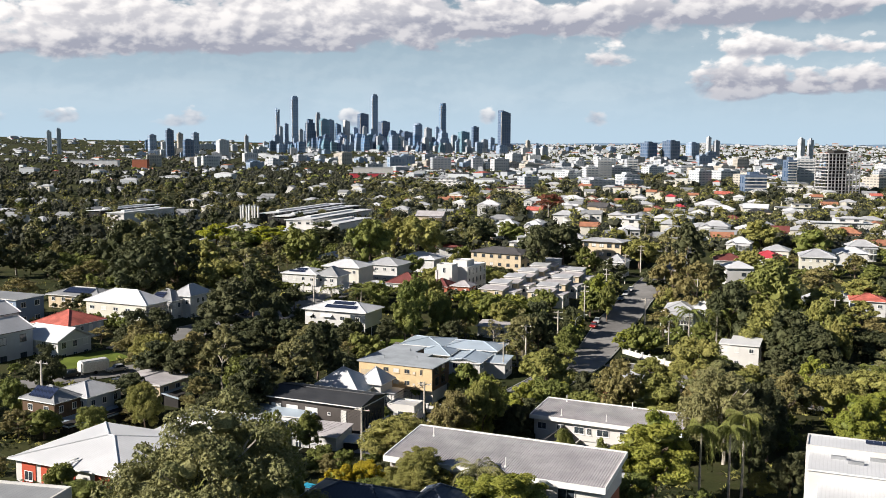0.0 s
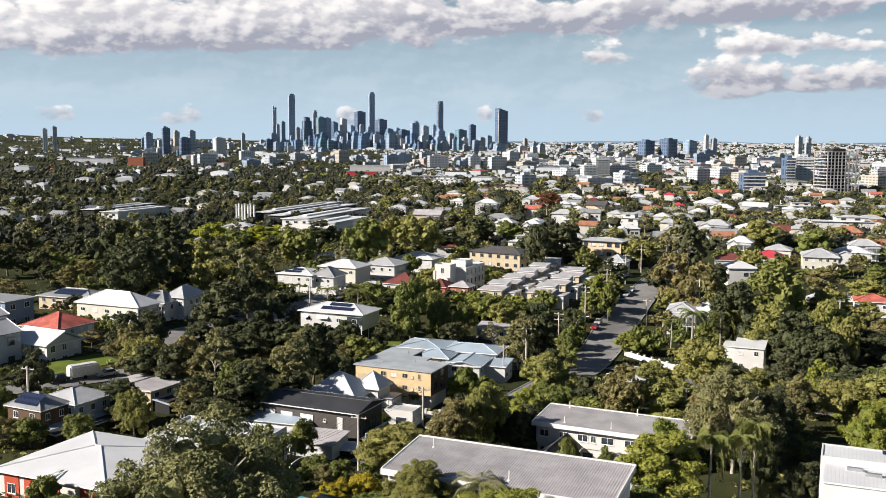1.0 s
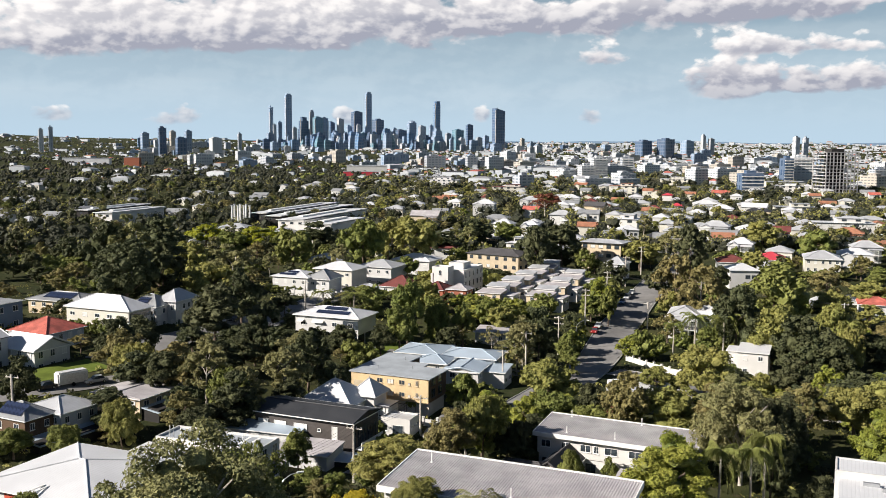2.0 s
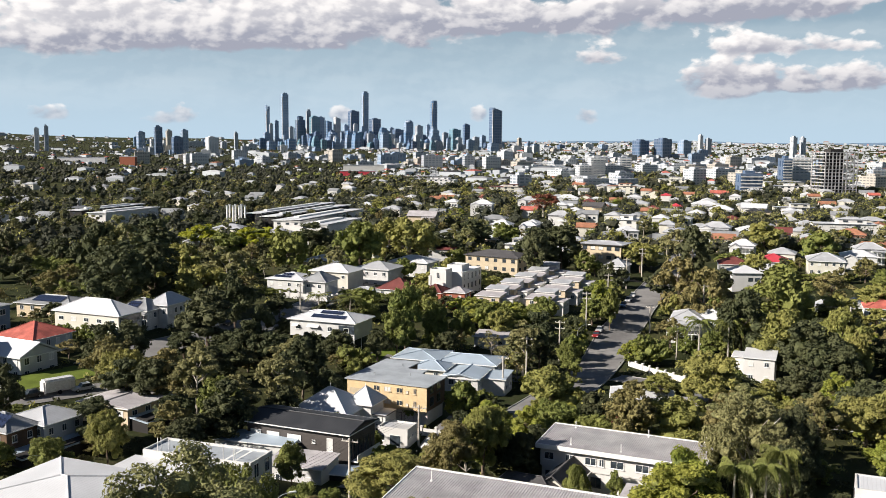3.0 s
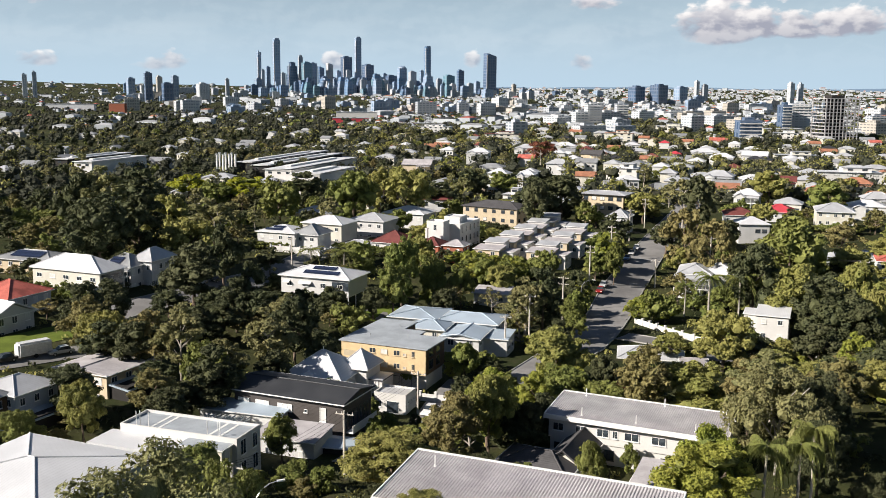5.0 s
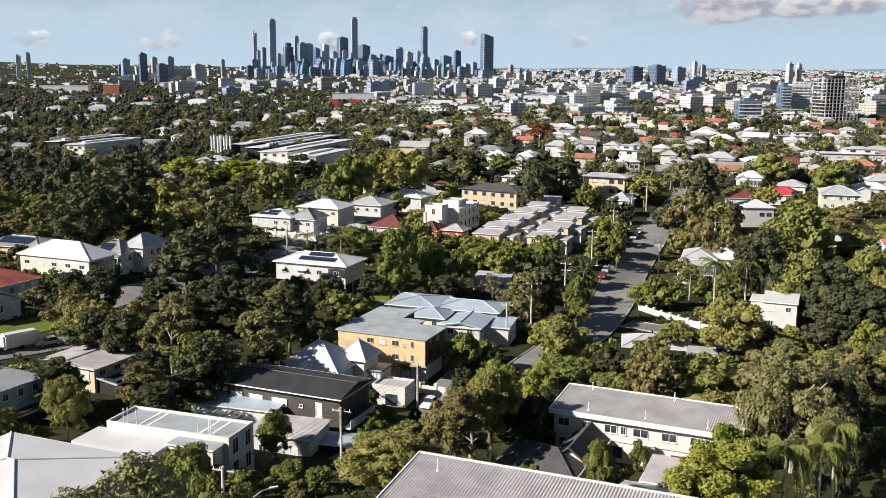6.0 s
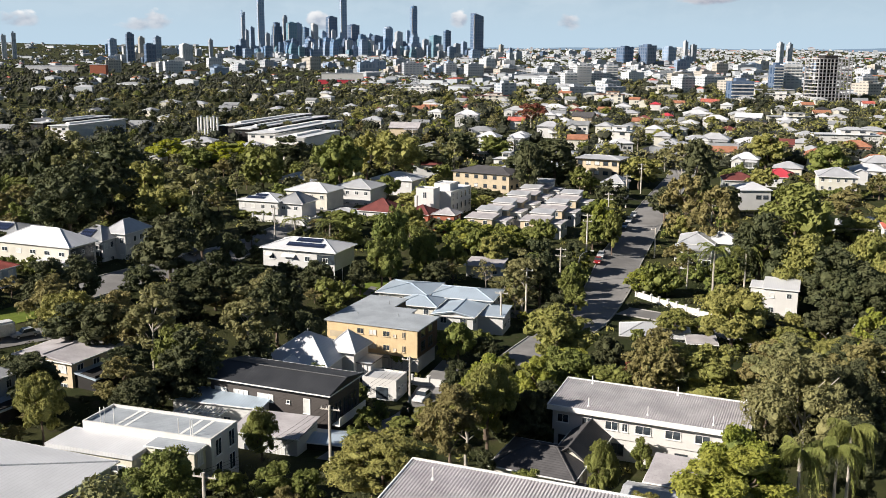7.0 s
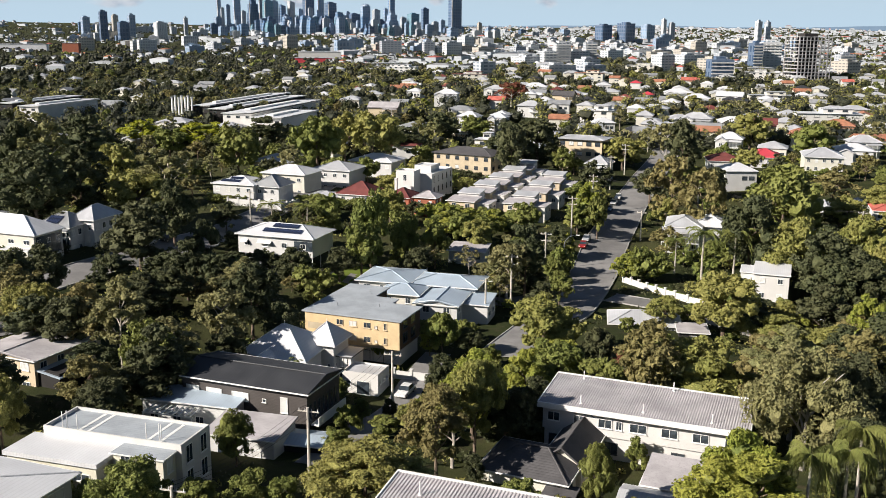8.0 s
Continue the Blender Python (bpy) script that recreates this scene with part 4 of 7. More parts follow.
wing(h, 0.6, 10.5, 6.0, 27.0, -2, 7.4, "flat", 0, 0, "white_roof", "render", "r", (0.9, 1.7), 4.2, parapet=0.4, frame_mat="dark_trim")
wing(h, 2, 8, 12, 20, 7.4, 9.2, "flat", 0, 0, "white_roof", "render", "", parapet=0.3)
h = house("brick_flats", 26.4, 374.7, -34.3, "tan brick walk-up flats under a dark hip roof", "apartments", 10.9, (0.94, 0.95))
wing(h, 0, 23.0, 0, 13.0, -2, 7.0, "hip", 1.7, 0.6, "tile_roof", "tan_brick", "fr", (1.5, 1.2), 3.4, frame_mat="dark_trim")
h = house("maroon_house", -5.3, 312.1, -24.9, "low house with a steep maroon tiled roof", "house", 11, (0.98, 0.95))
wing(h, 0, 10.6, 0, 10.0, -2, 3.6, "hip", 3.0, 0.5, "maroon_roof", "render", "fl", (1.2, 1.1), 3.2)
wing(h, -9.0, -0.1, -2.0, 6.0, -2, 2.6, "hip", 1.0, 0.4, "pale_roof", "render", "f", (1.2, 1.1), 3.2)
h = house("maroon_annexe", 8, 312, -26.3, "small house with maroon roof and chimney", "house", 10.3, (0.76, 0.9))
wing(h, 0, 9.0, 0, 8.6, -2, 3.4, "hip", 2.0, 0.5, "maroon_roof", "red_brick", "fr", (1.2, 1.1), 3.2)
bm = bmesh.new()
box(bm, 0.2, 1.1, 6.2, 7.1, 2, 7.6), box(bm, 0.1, 1.2, 6.1, 7.2, 7.3, 7.5)
part("chimney", bm, M["render"], h, "white chimney")
h = house("brown_cottage", 15.4, 304.3, -24, "dark brick cottage with a tan hip roof", "house", 10.4, (0.7, 0.75))
wing(h, 0, 8.6, 0, 7.6, -2, 4.4, "hip", 1.4, 0.6, "fibro", "red_brick", "fr", (1.2, 1.1), 3.0)

h = house("white_cottage", 20.4, 259.2, -18.5, "white weatherboard cottage with a grey skillion roof", "house", 6.1, (0.8, 1))
wing(h, 0, 10.2, 0, 6.6, -2, 4.4, "skillion", 0.5, 0.5, "fibro", "white_wall", "fr", (1.3, 1.1), 3.2)
h = house("queenslander", 75.2, 273.4, -20.8, "white veranda house with pale hip roofs", "house", 6.6, (0.86, 1))
wing(h, 0, 9.4, 3.0, 15.0, -1.5, 5.2, "hip", 1.8, 0.6, "pale_roof", "white_wall", "fl", (1.3, 1.1), 3.0)
wing(h, 7.0, 17.0, 7.0, 18.0, -1.5, 5.0, "hip", 2.0, 0.5, "white_roof", "white_wall", "f", (1.3, 1.1), 3.0)
bm = bmesh.new()
box(bm, -1.2, 9.2, 0.2, 2.98, 1.6, 1.8)
part("veranda_floor", bm, M["trim"], h)
for i in range(11):
    bm = bmesh.new()
    box(bm, -1.1 + i * 0.95, -0.35 + i * 0.95, 0.2, 0.26, 1.85, 2.75)
    part("railing_panel", bm, M["dark_trim"], h)
posts(h, [(-1.1 + i * 2.56, 0.3) for i in range(5)], -1.5, 4.3)
wing(h, -1.2, 9.4, 0.1, 2.95, 4.1, 4.5, "skillion", 0.5, 0.1, "pale_roof", "trim", "", fascia=False)
h = house("white_box_house", 80.9, 233.1, -25.2, "white house with an angled flat roof", "house", 2.8, (0.8, 0.99))
wing(h, 0, 8.6, 0, 8.4, -1.5, 8.0, "skillion", 0.6, 0.3, "white_roof", "render", "f", (1.3, 1.1), 3.4)
wing(h, -3.4, -0.05, 2.0, 8.4, -1.5, 7.6, "flat", 0, 0.2, "white_roof", "render", "f", (1.3, 1.1), 3.4)
h = house("small_hip_house", 91.9, 226.1, -25.8, "small pale house with grey hip roof", "house", 2.1, (0.68, 0.87))
wing(h, 0, 7.8, 0, 7.8, -1.5, 4.2, "hip", 1.8, 0.5, "pale_roof", "white_wall", "f", (1.2, 1.1), 3.0)
h = house("corner_house", 46.0, 214.4, -14.0, "low corner house with a cream hip roof", "house", 3.2)
wing(h, 0, 12.6, 0, 8.0, -1.5, 3.4, "hip", 1.6, 0.4, "pale_roof", "cream", "f", (1.3, 1.1), 3.0)
wing(h, 12.0, 17.0, -5.0, 0.6, -1.5, 4.0, "flat", 0, 0.3, "fibro", "dark", "f", (1.3, 1.1), 3.0)

h = house("red_roof_house", -85.3, 225.2, -27.5, "white cottage under a rusty red metal hip roof", "house", 13.1, (0.8, 0.83))
wing(h, 0, 13.6, 0, 13.0, -1.5, 4.6, "hip", 2.6, 0.6, "red_roof", "grey_wall", "fr", (1.3, 1.4), 3.0)
h = house("white_gable_house", -83.5, 213.0, -30.0, "white weatherboard house with a white gable roof", "house", 13.2)
wing(h, 0, 11.6, 0, 9.0, -1.5, 3.6, "gable", 2.3, 0.5, "white_roof", "white_wall", "fr", (1.2, 1.4), 2.8, axis="u")
h = house("grey_two_storey", -93.0, 206.0, -30.0, "pale grey two-storey gabled house", "house", 13.0)
wing(h, 0, 9.6, 0, 10.0, -1.5, 6.4, "gable", 2.2, 0.4, "pale_roof", "grey_wall", "fr", (1.6, 1.6), 3.6, axis="v", frame_mat="dark_trim")
h = house("grey_two_storey", -104.0, 226.0, -30.0, "pale grey two-storey gabled house", "house", 13.2)
wing(h, 0, 10.0, 0, 10.0, -1.5, 6.2, "gable", 2.2, 0.4, "pale_roof", "grey_wall", "fr", (1.6, 1.6), 3.6, axis="v", frame_mat="dark_trim")
h = house("blue_townhouse", -110.0, 250.0, -25.0, "slate blue two-storey house with flat grey roof", "house", 14.0)
wing(h, 0, 15.0, 0, 9.0, -1.5, 6.0, "flat", 0, 0.4, "grey_roof", "blue_wall", "fr", (1.6, 1.4), 3.6)
h = house("grey_roof_house", -98.0, 270.0, -22.0, "low house with a grey hip roof and solar panels", "house", 13.4)
wing(h, 0, 17.0, 0, 10.0, -1.5, 4.0, "hip", 1.6, 0.5, "grey_roof", "tan", "f", (1.2, 1.1), 3.2)
solar(h, 4.0, 1.0, 4.50, 9, 2, 16.5)

h = house("walk_up_flats", 73.4, 394.2, -30.2, "long three-storey beige flats with balconies", "apartments", 11.6, (0.86, 1))
wing(h, 0, 19, 0, 11, -2, 8.6, "hip", 0.9, 0.9, "pale_roof", "tan", "fr", (2.2, 1.4), 3.4, frame_mat="dark_trim", storeys=3)
h = house("hip_roof_cottage", 76.2, 362.9, -28, "white cottage with a grey pyramid roof", "house", 10.8, (0.85, 1))
wing(h, 0, 8.6, 0, 8.4, -2, 4.6, "hip", 2.4, 0.5, "pale_roof", "white_wall", "f", (1.2, 1.1), 3.0)
h = house("brown_roof_house", 119.7, 365.9, -13.9, "white house under a brown tiled gable roof", "house", 10.8, (0.83, 0.91))
wing(h, 0, 13.0, 0, 12.0, -2, 4.8, "hip", 2.2, 0.5, "maroon_roof", "white_wall", "f", (1.3, 1.2), 2.6)
h = house("bright_red_house", 139.2, 378.6, -21.3, "white house under a bright red hip roof", "house", 10.7, (0.74, 1))
wing(h, 0, 14.0, 0, 13.0, -2, 4.4, "hip", 2.4, 0.5, "bright_red_roof", "white_wall", "fl", (1.3, 1.2), 3.0)
h = house("white_veranda_house", 147.9, 354.3, -20.2, "white two-storey house with pale gabled roof", "house", 12.2, (0.76, 1))
wing(h, 0, 16.0, 0, 14.0, -2, 6.2, "hip", 2.4, 0.6, "pale_roof", "cream", "f", (1.3, 1.2), 2.8)
for x, y in ((129.5, 307.7), (141.3, 311.0)):
    h = house("gable_cottage", x, y, -21.4, "pale cottage with a grey gable roof among trees", "house", 5.7, (0.77, 1.0))
    wing(h, 0, 9.0, 0, 9.0, -2, 3.4, "gable", 1.8, 0.5, "pale_roof", "white_wall", "f", (1.2, 1.1), 3.0, axis="v")
h = house("white_solar_house", -39.2, 314.5, -23.1, "white house with solar panels and white garden wall", "house", 12.6, (0.95, 0.85))
wing(h, 0, 13.0, 0, 12.0, -2, 4.8, "hip", 1.6, 0.5, "white_roof", "white_wall", "fl", (1.2, 1.1), 3.0)
wing(h, 12.0, 20.0, 2.0, 12.0, -2, 4.4, "hip", 2.6, 0.6, "grey_roof", "white_wall", "f", (1.2, 1.1), 3.0)
solar(h, 2.0, 1.0, 5.22, 6, 1, 14), solar(h, 4.0, 3.0, 5.7, 4, 1, 14)
for x, y, w, dd, rr, wa in ((-28.0, 338.0, 14, 11, "white_roof", "cream"), (-14.0, 350.0, 13, 12, "pale_roof", "white_wall"), (-2.0, 372.0, 15, 12, "white_roof", "white_wall"), (-34, 368, 13, 11, "pale_roof", "tan")):
    h = house("white_roof_house", x, y, -25.0, "white house with a pale metal hip roof", "house")
    wing(h, 0, w, 0, dd, -2, 5.2, "hip", 2.0, 0.5, rr, wa, "f", (1.2, 1.1), 3.0)

# depot halls seen nearly end on, and the canopies of a station
# "dark" walls paint the shaded strips below the white roofs
HALLS = [(-86, 578, 10, 104, 8.0, "dark", 0.5), (-74, 556, 9, 104, 8.6, "dark", 0.4), (-64, 530, 15, 88, 9.2, "render", 0.7), (-48, 505, 15, 44, 9.4, "render", 0.5),
         (-168, 556, 11, 50, 8.0, "render", 0.4), (-186, 580, 8, 60, 7.6, "dark", 0.3)]
for x, y, w, dd, hh, wall, rise in HALLS:
    h = house("long_hall", x, y, -20.0, "long white hall with a low skillion roof", "hall", land(x, y) + 1.0)
    wing(h, 0, w, 0, dd, -6, hh, "skillion_side", rise, 0.8, "white_roof", wall, "", caps=False)
    for u in range(3, int(w) - 1, 5):
        window(h, u, -0.02, hh - 2.2, "f", 2.0, 1.0, 1, "dark_trim")
    bm = bmesh.new()
    box(bm, w * 0.35, w * 0.55, dd * 0.15, dd * 0.85, hh + rise * 0.5 + 0.1, hh + rise * 0.5 + 0.9)
    part("roof_monitor", bm, M["trim"], h)
for k in range(7):
    x, y = -96 + 3.4 * (k % 4), 575 + 9 * (k // 4)
    t = new("exhaust_stack")
    t.matrix_basis = pose(x, y, land(x, y))
    tagged(t, "tall pale metal exhaust stack beside the halls", "stack")
    bm = bmesh.new()
    tube(bm, (0, 0, -2), (0, 0, 13), 0.6, 0.5, 10)
    part("flue", bm, M["trim"], t)
    bm = bmesh.new()
    tube(bm, (0, 0, 13.01), (0, 0, 13.6), 0.75, 0.65, 10)
    part("cowl", bm, M["metal"], t)


def slope_house(x, y, w, roof, wall, flat=False):
    """A timber house on the far slope: main block, a wing and a shaded veranda."""
    colours = {"white_roof": "white metal", "pale_roof": "pale metal", "grey_roof": "grey metal", "terracotta": "orange tiled", "red_roof": "faded red", "maroon_roof": "maroon tiled", "fibro": "weathered grey", "tile_roof": "dark tiled"}
    n = len(SLOPE)
    SLOPE.append(x)
    h = house("slope_house", x, y, (-22, -14, -27)[n % 3], "%s house under a %s roof on the far slope" % ({"tan": "tan", "cream": "cream"}.get(wall, "white"), colours[roof]), "house", land(x, y) + 1.2)
    d = min(13.0, max(8.0, w * 0.7))
    top = 5.2 if w < 14 else 6.4
    if flat:
        wing(h, -w / 2, w / 2, 0, d, -5, top, "flat", 0, 0.5, roof, wall, "f", (2.6, 1.3), 6.0, frame_mat="dark_trim")
        wing(h, -w * 0.1, w * 0.35, 2, d - 1, top, top + 2.4, "flat", 0, 0.3, roof, wall, "f", (2.6, 0.9), 6.0, frame_mat="dark_trim")
        return h
    wing(h, -w / 2, w / 2, 0, d, -5, top, "hip" if n % 4 else "gable", 1.9 + 0.05 * w, 0.6, roof, wall, "f", (1.7, 1.2), 4.6, storeys=1, frame_mat="dark_trim")
    if n % 2:
        wing(h, -w / 2, -w * 0.08, -3.2, -0.05, -5, top - 0.5, "gable", 1.5, 0.4, roof, wall, "f", (1.2, 1.2), 3.0, axis="v", caps=False)
    bm = bmesh.new()
    box(bm, w * 0.02, w / 2, -2.4, -0.05, 1.9, 2.1)
    part("veranda_floor", bm, M["trim"], h)
    wing(h, w * 0.02, w / 2, -2.4, -0.05, top - 1.0, top - 0.7, "skillion", 0.4, 0.1, roof, "trim", "", fascia=False)
    posts(h, [(w * (0.04 + 0.15 * k), -2.3) for k in range(3)], -3, top - 0.9)
    return h


SLOPE = []
for x, y, w, roof, wall in ((188, 481, 10.6, "maroon_roof", "white_wall"), (183, 431, 9.9, "terracotta", "cream"), (219, 472, 13.5, "terracotta", "white_wall"), (216, 651, 15.0, "white_roof", "white_wall"),
                            (121, 443, 10.2, "grey_roof", "white_wall"), (161, 497, 14.0, "pale_roof", "white_wall"), (145, 527, 8.0, "pale_roof", "cream"), (237, 751, 18.0, "white_roof", "white_wall"),
                            (254, 694, 17.0, "white_roof", "white_wall"), (194, 513, 9.1, "grey_roof", "tan"), (194, 401, 11.0, "pale_roof", "white_wall"), (146, 416, 9.6, "white_roof", "white_wall"), (303, 918, 13.0, "red_roof", "white_wall")):
    slope_house(x, y, w, roof, wall)
for x, y, w, roof, wall in ((57, 656, 14.0, "white_roof", "white_wall"), (56, 533, 10.1, "white_roof", "white_wall"), (70, 524, 8.0, "white_roof", "white_wall"), (15, 578, 16.0, "fibro", "tan"),
                            (44, 457, 9.6, "pale_roof", "tan"), (96, 581, 13.0, "pale_roof", "white_wall"), (130, 749, 17.0, "white_roof", "white_wall"), (135, 676, 13.6, "tile_roof", "tan"), (94, 699, 14.1, "pale_roof", "white_wall")):
    slope_house(x, y, w, roof, wall)
for x, y, w, roof, wall in ((241, 524, 32.0, "white_roof", "render"), (124, 542, 16.6, "white_roof", "render"), (228, 992, 28.0, "terracotta", "cream"), (300, 731, 30.0, "pale_roof", "cream"), (328, 1159, 33.0, "white_roof", "cream"),
                            (397, 989, 25.0, "white_roof", "render"), (436, 972, 38.0, "grey_roof", "render"), (50, 426, 7.0, "white_roof", "render"), (44, 1148, 50.0, "white_roof", "white_wall"), (112, 1001, 34.0, "maroon_roof", "cream")):
    slope_house(x, y, w, roof, wall, True)

BUILT = []          # ground plans of houses: inverse pose and bounds


def note_plans(ob):
    inv = ob.matrix_basis.inverted()
    for c in ob.children:
        if c.name.startswith(("wall", "base_wall")):
            us, vs = [k[0] for k in c.bound_box], [k[1] for k in c.bound_box]
            BUILT.append((inv, min(us), max(us), min(vs), max(vs), ob.matrix_basis.translation.xy.copy()))


for ob in list(scene.collection.objects):
    if ob.parent is None and ob.type == "EMPTY":
        note_plans(ob)


def free(x, y, r):
    """Whether nothing is built within r of a place."""
    if any((x - a) ** 2 + (y - b) ** 2 < (r + c) ** 2 for a, b, c in TAKEN):
        return False
    here = Vector((x, y, 0))
    for inv, u0, u1, v0, v1, at in BUILT:
        if abs(at.x - x) + abs(at.y - y) < 75:
            q = inv @ here
            if u0 - r < q.x < u1 + r and v0 - r < q.y < v1 + r:
                return False
    return True


def low_limit(x, y):
    """Gardens in front of houses stay low: the height a plant may have here."""
    here, most = Vector((x, y, 0)), 99.0
    for inv, u0, u1, v0, v1, at in BUILT:
        if abs(at.x - x) + abs(at.y - y) < 75:
            q = inv @ here
            if u0 - 3 < q.x < u1 + 2 and v0 - 16 < q.y < v0:
                most = min(most, 1.0 + 0.36 * (v0 - q.y))
    for a, b, c in TAKEN:
        if abs(x - a - 0.15 * (b - y)) < c and 0 < b - y < 14:
            most = min(most, 0.6 + 0.34 * (b - y))
    return most


# ---- trees ----
def leaf_cards(rng, centres, radii, count, size, flat=0.0, droop=0.0):
    """Leaf clumps as small bent cards on the shells of many clumps: points and quads."""
    centres, radii = np.asarray(centres, float), np.asarray(radii, float)
    share = radii[:, 0] ** 2
    pick = rng.choice(len(centres), count, p=share / share.sum())
    way = rng.normal(size=(count, 3))
    way /= np.linalg.norm(way, axis=1)[:, None]
    way[:, 2] = np.where(way[:, 2] < -0.55, -way[:, 2], way[:, 2])
    deep = 1 - 0.45 * rng.random(count) ** 2.2
    pos = centres[pick] + way * radii[pick] * (deep * rng.uniform(0.9, 1.12, count))[:, None]
    nrm = way + rng.normal(scale=0.55, size=(count, 3))
    nrm[:, 2] += flat
    nrm /= np.linalg.norm(nrm, axis=1)[:, None]
    ref = rng.normal(size=(count, 3))
    ref[:, 2] -= droop
    a = np.cross(nrm, ref)
    a /= np.linalg.norm(a, axis=1)[:, None]
    b = np.cross(nrm, a)
    s = size * rng.uniform(0.6, 1.4, count)[:, None]
    p0, p1, p2 = pos - a * s, pos - b * s * 0.6 + a * s * 0.3, pos + a * s * 0.8 + b * s * 0.7
    verts = np.stack([p0, p1, p2], 1).reshape(-1, 3)
    quads = np.arange(count * 3).reshape(-1, 3)
    return verts, quads


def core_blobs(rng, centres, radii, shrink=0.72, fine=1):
    """Lumpy insides, so that crowns are dense in the middle; darker materials here paint inner shade."""
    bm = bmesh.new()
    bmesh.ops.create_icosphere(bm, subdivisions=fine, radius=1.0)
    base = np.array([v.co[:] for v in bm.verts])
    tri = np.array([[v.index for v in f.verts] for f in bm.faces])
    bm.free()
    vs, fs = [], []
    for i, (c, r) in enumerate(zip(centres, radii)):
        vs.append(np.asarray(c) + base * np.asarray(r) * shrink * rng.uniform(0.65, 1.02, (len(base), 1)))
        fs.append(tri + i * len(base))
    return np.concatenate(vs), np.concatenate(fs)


def mesh_of(name, groups, mats):
    """One mesh from (verts, faces) groups, each with its material."""
    verts, faces, idx, off = [], [], [], 0
    for k, (v, f) in enumerate(groups):
        verts.append(v)
        faces += [tuple(int(i) + off for i in q) for q in f]
        idx += [k if k < len(mats) else len(mats) - 1] * len(f)
        off += len(v)
    me = bpy.data.meshes.new(name)
    me.from_pydata(np.concatenate(verts).tolist(), [], faces)
    for m in mats:
        me.materials.append(m)
    me.polygons.foreach_set("material_index", idx)
    return me


def trunk_mesh(rng, height, spread, r, limbs, bark, lean=0.06):
    bm = bmesh.new()
    p, top = Vector((0, 0, -1.0)), []
    segs = 4
    for i in range(segs):
        q = Vector((rng.normal() * lean * height / segs, rng.normal() * lean * height / segs, height * (i + 1) / segs))
        tube(bm, p, q, r * (1 - 0.2 * i), r * (1 - 0.2 * (i + 1)), 7)
        p = q
        if i >= 1:
            for _ in range(limbs):
                a = rng.uniform(0, 2 * math.pi)
                mid = q + Vector((math.cos(a) * spread * 0.45, math.sin(a) * spread * 0.45, spread * 0.35))
                end = q + Vector((math.cos(a + 0.3) * spread * 0.85, math.sin(a + 0.3) * spread * 0.85, spread * 0.75))
                tube(bm, q, mid, r * 0.4, r * 0.25, 5), tube(bm, mid, end, r * 0.25, r * 0.1, 5)
    return bm


TREES, SCALES = {}, {}


def tree_kind(kind, variant, detail):
    """Builds a tree of about its kind's own size once; later ones are copies."""
    rng = np.random.default_rng(hash_of(kind, variant))
    spec = KINDS[kind]
    H, R = spec["h"], spec["r"]
    cz, flat = spec["base"] * H, spec["squash"]
    n = spec["clumps"]
    centres, radii = [], []
    for i in range(n):
        a, u = i * 2.399 + rng.uniform(-0.4, 0.4), math.sqrt((i + 0.5) / n)
        rad = R * 0.74 * u
        hz = cz + (H - cz) * (0.30 + 0.50 * (1 - u ** 1.6)) + rng.uniform(-0.12, 0.12) * (H - cz)
        if spec.get("column"):
            hz = cz + (H - cz) * (i + 0.4) / n
            rad = R * 0.5 * (1 - 0.75 * i / n)
        cr = R * spec["lump"] * rng.uniform(0.75, 1.2) * (1 - (0.45 * i / n if spec.get("column") else 0))
        centres.append((rad * math.cos(a), rad * math.sin(a), hz))
        radii.append((cr, cr, cr * flat))
        if not spec.get("column") and i % 2 == 0 and u > 0.5:
            centres.append((rad * 0.8 * math.cos(a + 1), rad * 0.8 * math.sin(a + 1), cz + (H - cz) * rng.uniform(0.05, 0.30)))
            radii.append((cr * 0.8, cr * 0.8, cr * 0.8 * flat))
    tufts, sizes = [], []
    for c, r in zip(centres, radii):
        for _ in range(7 if detail > 0.4 else 4):
            way = rng.normal(size=3)
            way /= np.linalg.norm(way)
            way[2] = abs(way[2]) if way[2] < -0.3 else way[2]
            tufts.append(np.array(c) + way * np.array(r) * rng.uniform(0.55, 0.95))
            sizes.append(np.array(r) * rng.uniform(0.28, 0.52))
    leaves = leaf_cards(rng, tufts, sizes, int(spec["leaves"] * (detail if detail > 0.4 else 1.2 * detail)), (1.12 if detail > 0.4 else 1.0) * spec["size"] / math.sqrt(detail) ** 0.9, spec.get("flat", 0.3), spec.get("droop", 0.0))
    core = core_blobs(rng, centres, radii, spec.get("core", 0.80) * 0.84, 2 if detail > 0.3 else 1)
    reach = np.percentile(np.hypot(leaves[0][:, 0], leaves[0][:, 1]), 97)
    shrink = np.array((R / reach, R / reach, H / leaves[0][:, 2].max()))
    leaves, core = (leaves[0] * shrink, leaves[1]), (core[0] * shrink, core[1])
    root = new(spec["name"])
    tagged(root, spec["label"], spec.get("category", "tree"))
    part("trunk", trunk_mesh(rng, cz + (H - cz) * 0.45, R * 0.6, spec["trunk"], spec.get("limbs", 2), spec["bark"]), M[spec["bark"]], root)
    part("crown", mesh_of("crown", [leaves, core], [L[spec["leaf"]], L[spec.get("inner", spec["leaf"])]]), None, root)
    return root


